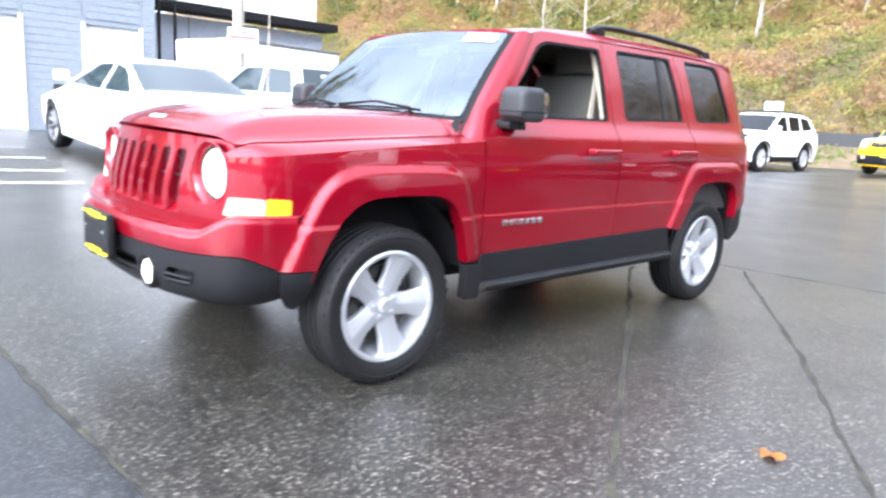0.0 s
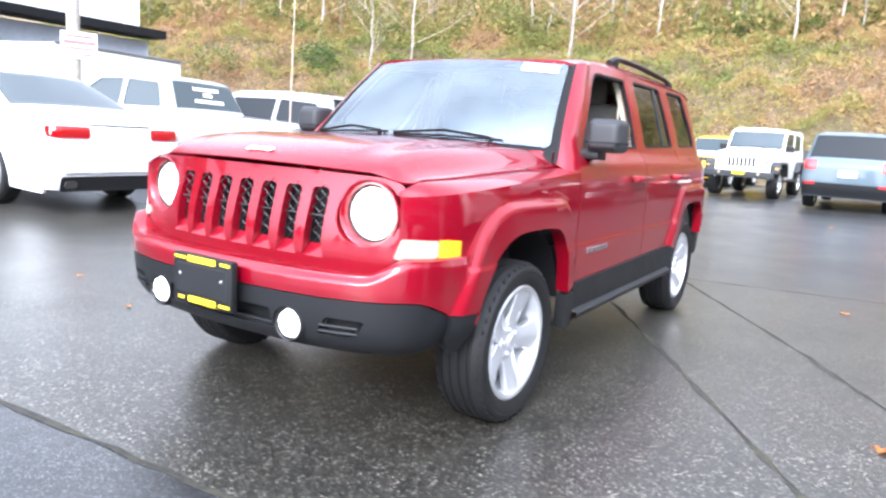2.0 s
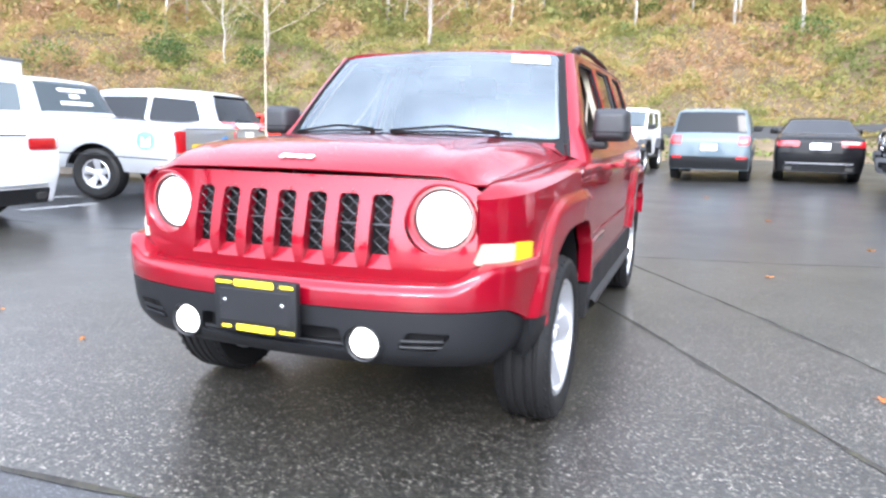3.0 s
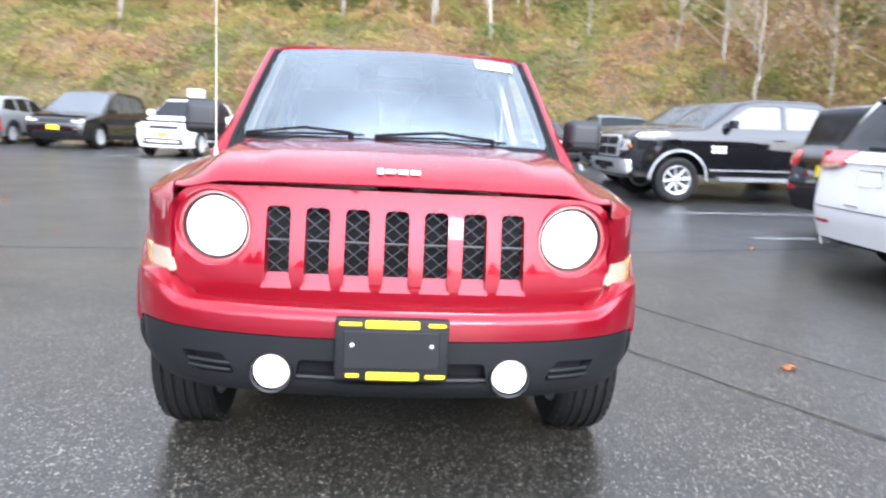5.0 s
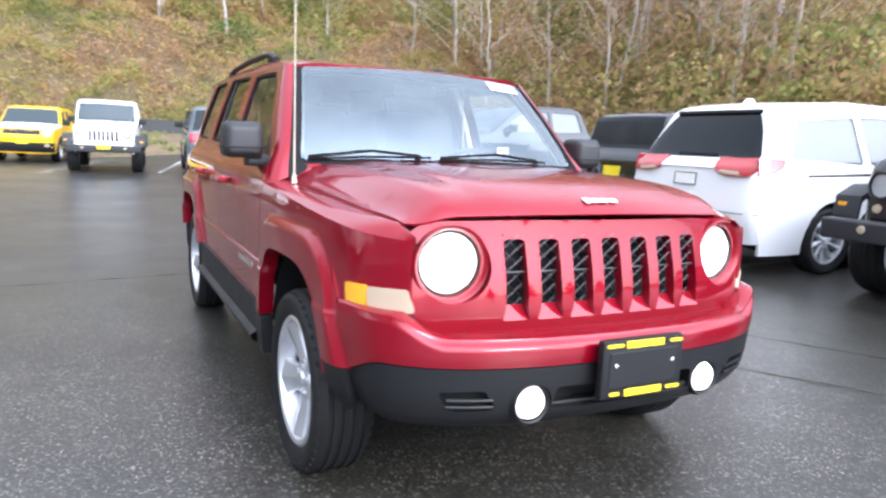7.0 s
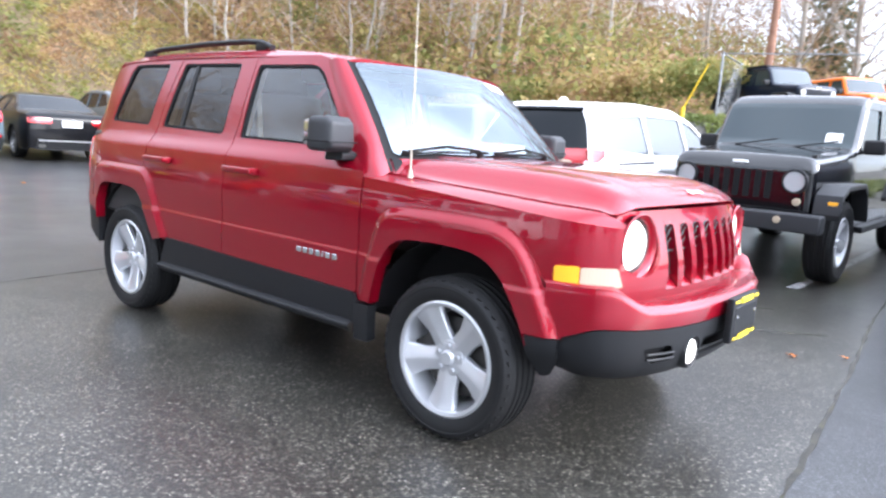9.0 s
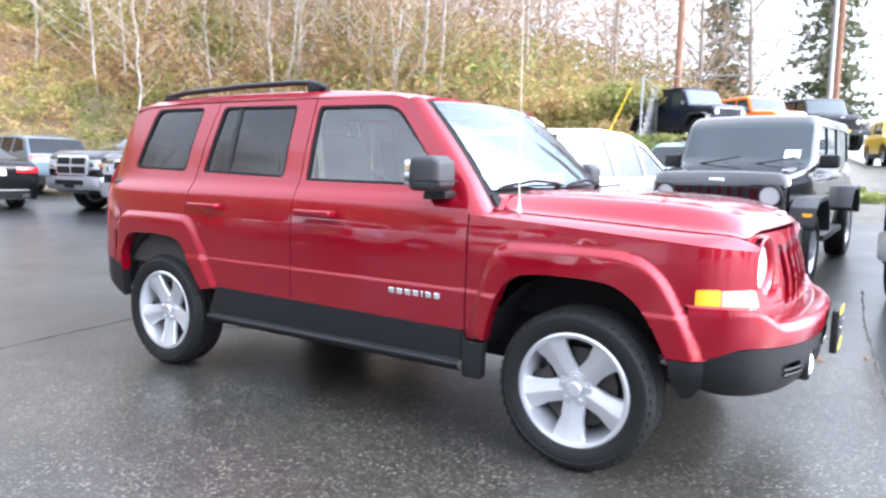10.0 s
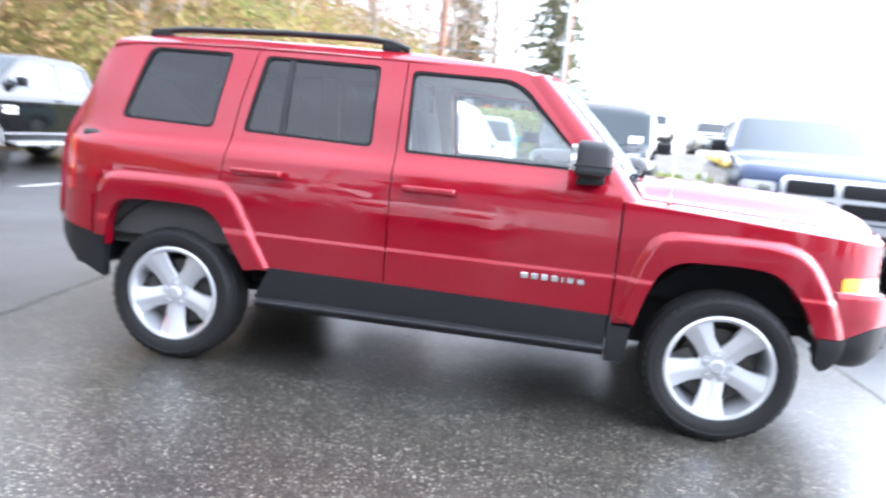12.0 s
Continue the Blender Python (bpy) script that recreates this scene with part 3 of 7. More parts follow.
def wheel_meshes(r, w, rim, spokes, style):
    """Meshes of one wheel, outer face towards +y: tyre, rim, spoke, hub, disc."""
    key = (r, w, rim, spokes, style)
    if key in _wheels:
        return _wheels[key]

    def done(name, bm, mat, angle=35):
        me = bpy.data.meshes.new(name)
        bmesh.ops.recalc_face_normals(bm, faces=bm.faces)
        bm.to_mesh(me)
        bm.free()
        me.polygons.foreach_set("use_smooth", [True] * len(me.polygons))
        me.set_sharp_from_angle(angle=radians(angle))
        me.materials.append(mat)
        return me
    alloy = ALLOY_D if style == "dark" else ALLOY
    h = w / 2
    side = (r - rim)
    prof = [(rim - 0.004, -h * 0.82), (rim + side * 0.35, -h), (rim + side * 0.72, -h * 0.98), (r - 0.012, -h * 0.84)]
    for c in (-0.52, -0.18, 0.18, 0.52):     # grooves round the tread
        prof += [(r, h * (c - 0.09)), (r - 0.009, h * (c - 0.05)), (r - 0.009, h * (c + 0.05)), (r, h * (c + 0.09))]
    prof += [(r - 0.012, h * 0.84), (rim + side * 0.72, h * 0.98), (rim + side * 0.60, h * 1.005), (rim + side * 0.56, h * 0.985), (rim + side * 0.35, h), (rim + side * 0.12, h * 0.90), (rim - 0.004, h * 0.82)]
    tyre = lathe(prof, 64)
    # shoulder lugs
    for s in (-1, 1):
        for j in range(44):
            a = 2 * math.pi * (j + 0.5 * (s > 0)) / 44
            rot = Matrix.Rotation(-a, 3, "Y")
            box((0.012, 0.028, r * 0.070), rot @ Vector((r - 0.0175, s * h * 0.76, 0)), 0, 1, tyre, rot @ Matrix.Rotation(s * 0.25, 3, "X"))
    d = rim
    rimp = [(d, -h * 0.8), (d + 0.006, h * 0.83), (d - 0.006, h * 0.90), (d - 0.020, h * 0.86), (d - 0.028, h * 0.55), (d - 0.055, -h * 0.7)]
    rim_bm = lathe(rimp, 56)
    face = h * 0.62
    spoke = bmesh.new()
    for j in range(spokes):
        a = 2 * math.pi * j / spokes + math.pi / 2
        hi, ho = (0.046, 0.070) if style == "wide" else (0.020, 0.022)
        hi, ho = hi * rim / 0.225, ho * rim / 0.225
        pts = [(0.045, hi, face - 0.012), (d * 0.55, hi * 1.02, face - 0.002), (d - 0.020, ho, face + 0.018)]
        rot = Matrix.Rotation(-a, 3, "Y")
        rows = []
        for u, hw, f in pts:
            # two flat facets that meet in a low ridge, with rounded shoulders
            half = [(1.0, -0.035), (1.0, -0.014), (0.93, -0.008), (0.50, -0.003), (0.06, 0.004)]
            row = [(u, f + e, -hw * q) for q, e in half] + [(u, f + e, hw * q) for q, e in half[::-1]]
            rows.append([spoke.verts.new(rot @ Vector(q)) for q in row])
        for ra, rb in zip(rows, rows[1:]):
            for q in range(9):
                spoke.faces.new((ra[q], ra[q + 1], rb[q + 1], rb[q]))
        spoke.faces.new(rows[0])
        spoke.faces.new(rows[-1][::-1])
    hub = lathe([(0.0005, face + 0.006), (0.026, face + 0.006), (0.031, face + 0.001), (0.034, face - 0.006), (0.072, face - 0.010), (0.080, face - 0.03), (0.0005, face - 0.04)], 28, closed=False)
    for j in range(5):
        a = 2 * math.pi * (j + 0.5) / 5 + math.pi / 2
        lathe([(0.0005, face + 0.004), (0.009, face + 0.003), (0.010, face - 0.02)], 8, at=(0.052 * math.cos(a), 0, 0.052 * math.sin(a)), bm=hub, closed=False)
    disc = lathe([(0.06, -0.01), (0.07, 0.012), (d * 0.70, 0.012), (d * 0.70, -0.01)], 40)
    box((0.11, 0.06, 0.14), (d * 0.52, 0.0, 0.06), 0.012, 2, disc)
    lathe([(0.001, -h * 0.5), (d - 0.03, -h * 0.5)], 40, bm=disc, closed=False)
    out = (done("tyre", tyre, RUBBER, 30), done("rim", rim_bm, alloy), done("spokes", spoke, alloy, 25), done("hub_cap", hub, alloy), done("brake_disc", disc, BRAKE))
    _wheels[key] = out
    return out


def wheel(parent, x, y, z, r, w, rim, spokes=5, style="wide", spin=0.0, mat=None):
    tyre, rimm, spoke, hub, disc = wheel_meshes(r, w, rim, spokes, style)
    m = Matrix.Translation((x, y, z)) @ Matrix.Rotation(math.pi if y < 0 else 0, 4, "Z") @ Matrix.Rotation(spin, 4, "Y")
    ob = link("wheel", rimm, None, parent)
    ob.matrix_local = m
    for n, me in (("tyre", tyre), ("spokes", spoke), ("hub_cap", hub), ("brake_disc", disc)):
        link(n, me, None, ob)
    return ob


def vehicle(name, label, category, at, spec, coat, group="", glass=None):
    """A parked vehicle from a side profile; x is forward, its middle between the axles. at: x, y, heading."""
    x0, y0, head = at
    ch, sh, ax = math.cos(radians(head)), math.sin(radians(head)), spec["axle"]
    zf, zr = (float(ground_z(x0 + k * ax * ch, y0 + k * ax * sh)) for k in (1, -1))
    tilt = Matrix.Rotation(-math.atan2(zf - zr, 2 * ax), 4, "Y")
    car = thing(name, Matrix.Translation((x0, y0, (zf + zr) / 2)) @ Matrix.Rotation(radians(head), 4, "Z") @ tilt, label, category, group)
    glass = glass or DARKGLASS
    prof, W, ax, r = spec["prof"], spec["w"] / 2, spec["axle"], spec["r"]
    belt, top = spec["belt"], max(p[1] for p in spec["prof"])
    xf, xr = max(p[0] for p in prof), min(p[0] for p in prof)
    nose, tail = spec.get("nose", 0.86), spec.get("tail", 0.93)
    plan = curve((xr, tail), (xr + 0.15, 0.5 + tail / 2), (xr + 0.6, 1), (xf - 0.9, 1), (xf - 0.25, (1 + nose * 2) / 3), (xf, nose))
    tum = curve((0.15, 0.93), (0.45, 0.985), (0.62, 1.0), (belt - 0.12, 0.99), (belt, 0.955), (top - 0.06, spec.get("top", 0.80)), (top + 0.02, spec.get("top", 0.80) - 0.02))

    def half(x, z):
        return W * plan(x) * tum(z)
    # the profile, rounded at its bends, with tags carried along
    pts, tags = [], []
    for i, (x, z, tag) in enumerate(prof):
        p = np.array((x, z), float)
        if 0 < i < len(prof) - 1:
            a, b = np.array(prof[i - 1][:2], float), np.array(prof[i + 1][:2], float)
            la, lb = np.linalg.norm(a - p), np.linalg.norm(b - p)
            q = min(0.10, 0.4 * la, 0.4 * lb)
            s, e = p + (a - p) / la * q, p + (b - p) / lb * q
            for t in (0, 0.25, 0.5, 0.75, 1):
                pts.append((1 - t) ** 2 * s + 2 * t * (1 - t) * p + t * t * e)
                tags.append(prof[i - 1][2] if t < 0.5 else tag)
        else:
            pts.append(p)
            tags.append(tag)
    pts = np.array(pts)
    d = np.gradient(pts, axis=0)
    nrm = np.stack([d[:, 1], -d[:, 0]], 1)
    nrm /= np.linalg.norm(nrm, axis=1, keepdims=True)
    cen = np.array([(xf + xr) / 2, belt * 0.6])
    if ((pts - cen) * nrm).sum() < 0:
        nrm *= -1
    R = 0.055
    inset = pts - nrm * R
    ss = np.array([-1, -0.97, -0.92, -0.82, -0.6, -0.3, 0, 0.3, 0.6, 0.82, 0.92, 0.97, 1])

    def row(i):
        hw = half(inset[i][0], inset[i][1])
        out = []
        for s in ss:
            k = R * (1 - (1 - max(0, (abs(s) - 0.80) / 0.20) ** 2.2) ** 0.6) if abs(s) > 0.80 else 0.0
            bow = 0.018 * (1 - s * s)
            q = pts[i] - nrm[i] * k + nrm[i] * bow
            out.append((q[0], hw * s, q[1]))
        return out
    rows = [row(i) for i in range(len(pts))]
    i, runs = 0, ["hood", "roof", "tailgate", "rear_body"]
    if tags[-2] == "g":
        runs[-1] = "sill"
    while i < len(pts) - 1:
        j = i
        while j < len(pts) - 1 and tags[j] == tags[i]:
            j += 1
        mid = ("from", (cen[0], 0, cen[1]))
        if tags[i] == "g":
            part("window", Geo().loft([[rows[k][m] for m in range(2, len(ss) - 2)] for k in range(i, j + 1)], mid), glass, car)
            for sl in (slice(0, 3), slice(len(ss) - 3, len(ss))):
                part("pillar", Geo().loft([rows[k][sl] for k in range(i, j + 1)], mid), coat, car)
        else:
            if i == 0 and "hood_mat" in spec:
                cut = next(k for k in range(j) if pts[k][1] > spec["belt"] - 0.10)
                part("nose", Geo().loft(rows[:cut + 1], mid), coat, car)
                part(runs.pop(0), Geo().loft(rows[cut:j + 1], mid), spec["hood_mat"], car)
            else:
                part(runs.pop(0), Geo().loft(rows[i:j + 1], mid), coat, car)
        i = j
    # sides, with wheel arches and window openings
    gc = spec.get("sill", 0.30)
    arch = r + spec.get("gap", 0.06)
    zc = r
    foot = []
    h0 = math.asin(max(-1, min(1, (gc - zc) / arch)))
    for c in (-ax, ax):
        foot += [(c - arch * math.cos(h0 + (math.pi - 2 * h0) * t / 12), zc + arch * math.sin(h0 + (math.pi - 2 * h0) * t / 12)) for t in range(13)]
    outline = [tuple(p) for p in inset if p[1] > gc - 0.02]
    outline = outline + [(outline[-1][0] + 0.02, gc)] + foot + [(outline[0][0] - 0.02, gc)]
    holes = [rounded(w, 0.05, 3) for w in spec["windows"]]
    low = spec.get("clad")
    for s in (1, -1):
        part("body_side", Geo().sheet(outline, lambda u, v, s=s: np.stack([u, s * half(u, v), v], 1), 0.12, (0, s, 0), 0.04, holes), coat, car)
    for s in (1, -1):
        for hole in holes:
            part("side_window", Geo().sheet(hole, lambda u, v, s=s: np.stack([u, s * (half(u, v) - 0.018), v], 1), 0.2, (0, s, 0), 0), spec.get("side_glass", glass), car)
    # under the body
    under = box((xf - xr - 0.5, spec["w"] - 0.50, belt - gc - 0.12), ((xf + xr) / 2, 0, (belt + gc) / 2 - 0.02))
    part("underbody", under, MATTE, car)
    if low:
        for s in (1, -1):
            part("sill_cladding", Geo().sheet([(-ax + arch + 0.04, gc - 0.02), (ax - arch - 0.04, gc - 0.02), (ax - arch - 0.04, gc + low), (-ax + arch + 0.04, gc + low)],
                 lambda u, v, s=s: np.stack([u, s * (half(u, v) + 0.012), v], 1), 0.25, (0, s, 0), 0.03), TRIM, car)
            for c in (-ax, ax):
                ring = [(c + (arch + 0.055) * math.cos(math.pi * t / 14), zc + (arch + 0.055) * math.sin(math.pi * t / 14)) for t in range(15)]
                ring += [(c - arch * math.cos(math.pi * t / 14), zc + arch * math.sin(math.pi * t / 14)) for t in range(15)]
                part("wheel_arch_trim", Geo().sheet(ring, lambda u, v, s=s: np.stack([u, s * (half(u, v) + 0.014), v], 1), 0.2, (0, s, 0), 0.035), TRIM, car)
    tw = spec.get("tyre", 0.23)
    for c in (-ax, ax):
        for s in (1, -1):
            wheel(car, c, s * (W * 0.985 - tw / 2 - 0.01), r, r, tw, spec.get("rim", r * 0.66), spec.get("spokes", 5), spec.get("style", "wide"), spin=c * 1.3)
    # pieces laid on the front, the back and the sides
    arc = np.concatenate([[0], np.cumsum(np.linalg.norm(np.diff(pts, axis=0), axis=1))])
    mid = arc[np.argmax(pts[:, 1])]

    def end_fn(front, lift):
        sel = arc <= mid if front else arc >= mid
        a, q, n = arc[sel], pts[sel], nrm[sel]

        def fn(u, v):       # u: across, v: height
            z = q[:, 1]
            order = np.argsort(z)
            x = np.interp(v, z[order], q[order, 0])
            nx = np.interp(v, z[order], n[order, 0])
            hw = half(x, v)
            k = np.clip(np.abs(u) / hw, 0, 1)
            back = R * np.where(k > 0.8, 1 - np.maximum(0, 1 - np.clip((k - 0.8) / 0.2, 0, 1) ** 2.2) ** 0.6, 0)
            bow = 0.018 * (1 - k * k)
            s = 1 if front else -1
            return np.stack([x + s * (lift + bow - back * np.abs(nx)), u, v], 1)
        return fn
    for piece in spec.get("ends", ()):
        nm, front, poly, mat, lift, twice, lab = piece
        for s in ((1, -1) if twice else (1,)):
            g = Geo().sheet([(s * u, v) for u, v in poly], end_fn(front, lift), 0.08, (1 if front else -1, 0, 0), lift + 0.02)
            part(nm, g, mat, car, lab)
    for nm, poly, mat, lift, lab in spec.get("flanks", ()):
        for s in (1, -1):
            part(nm, Geo().sheet(poly, lambda u, v, s=s: np.stack([u, s * (half(u, v) + lift), v], 1), 0.12, (0, s, 0), lift + 0.015), mat, car, lab)
    mx, mz = spec.get("mirror", (0.75, belt + 0.06))
    for s in (1, -1):
        y = s * (half(mx, mz) + 0.11)
        mir = box((0.11, 0.20, 0.15), (mx, y, mz + 0.05), 0.035, 3)
        box((0.06, 0.14, 0.04), (mx + 0.01, y - s * 0.09, mz), 0.012, 1, mir)
        part("wing_mirror", mir, spec.get("mirror_mat", coat), car)
    for s in (1, -1):
        for hx in spec.get("handles", ()):
            part("door_handle", box((0.20, 0.035, 0.030), (hx, s * (half(hx, belt - 0.12) + 0.012), belt - 0.12), 0.012, 2), spec.get("handle_mat", coat), car)
    return car


def rect(u0, u1, v0, v1, r=0.02):
    return rounded([(u0, v0), (u1, v0), (u1, v1), (u0, v1)], r, 3)


def sedan_spec():
    return dict(prof=[(2.12, 0.22, "b"), (2.25, 0.42, "b"), (2.20, 0.62, "b"), (2.02, 0.74, "b"), (0.95, 0.95, "g"), (0.12, 1.37, "b"), (-0.35, 1.43, "b"), (-0.85, 1.38, "g"), (-1.68, 1.07, "b"), (-2.32, 1.04, "b"), (-2.45, 0.96, "b"), (-2.48, 0.60, "b"), (-2.40, 0.28, "b")],
                w=1.83, axle=1.405, r=0.335, belt=0.98, sill=0.24, top=0.72, spokes=10, style="dark", side_glass=SKYGLASS, rim=0.235,
                windows=[[(-1.42, 1.03), (-0.98, 1.30), (-0.55, 1.345), (-0.55, 1.00)], [(-0.47, 1.00), (-0.47, 1.345), (0.02, 1.31), (0.62, 1.00)]],
                handles=(0.05,),
                ends=[("tail_light", False, rect(0.40, 0.86, 0.82, 0.94, 0.03), REDLENS, 0.012, True, "red tail light"),
                      ("number_plate", False, rect(-0.20, 0.20, 0.76, 0.90, 0.01), PAPER, 0.012, False, "pale blank plate"),
                      ("boot_lip", False, rect(-0.40, 0.40, 0.955, 0.97, 0.004), TRIM2, 0.010, False, ""),
                      ("trim_strip", False, rect(-0.66, 0.66, 0.445, 0.468, 0.006), ALLOY, 0.014, False, "silver strip across the bumper"),
                      ("bumper_insert", False, rect(-0.70, 0.70, 0.26, 0.42, 0.04), TRIM, 0.010, False, "black lower bumper insert"),
                      ("exhaust", False, rect(0.52, 0.66, 0.30, 0.37, 0.03), STEEL, 0.03, True, ""),
                      ("headlight", True, rect(0.45, 0.82, 0.60, 0.72, 0.03), CLEARLENS, 0.010, True, ""),
                      ("grille", True, rect(-0.35, 0.35, 0.52, 0.68, 0.03), TRIM, 0.010, False, "")])


def compact_spec(rear_plate=PAPER):
    return dict(prof=[(1.98, 0.28, "b"), (2.08, 0.45, "b"), (2.10, 0.72, "b"), (2.05, 0.98, "b"), (1.90, 1.06, "b"), (0.95, 1.13, "g"), (0.48, 1.60, "b"), (0.10, 1.68, "b"), (-1.45, 1.67, "b"), (-1.85, 1.60, "g"), (-1.98, 1.12, "b"), (-2.10, 0.98, "b"), (-2.13, 0.55, "b"), (-2.02, 0.30, "b")],
                w=1.80, axle=1.285, r=0.345, belt=1.09, sill=0.28, top=0.82, clad=0.16, nose=0.90, tail=0.95,
                windows=[[(-1.66, 1.20), (-1.58, 1.52), (-1.08, 1.55), (-1.08, 1.17)], [(-1.00, 1.17), (-1.00, 1.55), (-0.28, 1.57), (-0.28, 1.15)], [(-0.20, 1.15), (-0.20, 1.57), (0.40, 1.53), (0.74, 1.15)]],
                handles=(-0.05, -0.85), mirror_mat=None or TRIM,
                ends=[("tail_light", False, rect(0.60, 0.84, 0.86, 1.07, 0.04), REDLENS, 0.014, True, "square red tail light"),
                      ("lower_bumper", False, rect(-0.84, 0.84, 0.32, 0.60, 0.04), TRIM, 0.012, False, "dark lower bumper"),
                      ("reflector", False, rect(0.58, 0.80, 0.55, 0.61, 0.01), REDLENS, 0.020, True, ""),
                      ("number_plate", False, rect(-0.17, 0.17, 0.74, 0.88, 0.01), rear_plate, 0.014, False, ""),
                      ("headlight", True, rect(0.55, 0.80, 0.80, 1.0, 0.09), CLEARLENS, 0.014, True, ""),
                      ("grille", True, rect(-0.48, 0.48, 0.84, 0.98, 0.03), TRIM, 0.010, False, "dark slotted grille"),
                      ("lower_bumper", True, rect(-0.84, 0.84, 0.32, 0.60, 0.04), TRIM, 0.012, False, "dark lower bumper"),
                      ("fog_lamp", True, rect(0.58, 0.72, 0.48, 0.58, 0.04), CLEARLENS, 0.022, True, ""),
                      ("number_plate", True, rect(-0.16, 0.16, 0.56, 0.69, 0.01), PLATEY, 0.026, False, "yellow plate cover")])


def crossover_spec(length=0.0, w=1.84, h=1.64, clad=0.14):
    e = length
    return dict(prof=[(2.02 + e, 0.26, "b"), (2.14 + e, 0.45, "b"), (2.12 + e, 0.70, "b"), (1.98 + e, 0.88, "b"), (1.05 + e, 1.06, "g"), (0.30, h - 0.10, "b"), (-0.10, h, "b"), (-1.20 - e, h - 0.03, "b"), (-1.65 - e, h - 0.12, "g"), (-2.0 - e, 1.10, "b"), (-2.12 - e, 0.95, "b"), (-2.16 - e, 0.55, "b"), (-2.05 - e, 0.30, "b")],
                w=w, axle=1.30 + e * 0.7, r=0.36, belt=1.05, sill=0.27, top=0.78, clad=clad,
                windows=[[(-1.70 - e, 1.18), (-1.45 - e, h - 0.15), (-0.98, h - 0.11), (-0.98, 1.12)], [(-0.90, 1.12), (-0.90, h - 0.11), (-0.20, h - 0.10), (-0.20, 1.09)], [(-0.12, 1.09), (-0.12, h - 0.10), (0.25, h - 0.14), (0.85, 1.09)]],
                handles=(0.0, -0.82),
                ends=[("headlight", True, rect(0.50, 0.84, 0.76, 0.88, 0.04), CLEARLENS, 0.012, True, ""),
                      ("grille", True, rect(-0.45, 0.45, 0.74, 0.84, 0.03), TRIM, 0.010, False, "dark grille"),
                      ("lower_grille", True, rect(-0.60, 0.60, 0.34, 0.50, 0.04), TRIM, 0.012, False, ""),
                      ("number_plate", True, rect(-0.17, 0.17, 0.54, 0.67, 0.01), PLATEY, 0.016, False, "yellow plate cover"),
                      ("tail_light", False, rect(0.45, 0.84, 0.92, 1.06, 0.03), REDLENS, 0.012, True, "red tail light"),
                      ("lower_bumper", False, rect(-0.80, 0.80, 0.30, 0.52, 0.04), TRIM, 0.012, False, ""),
                      ("number_plate", False, rect(-0.17, 0.17, 0.76, 0.89, 0.01), PAPER, 0.014, False, "")])


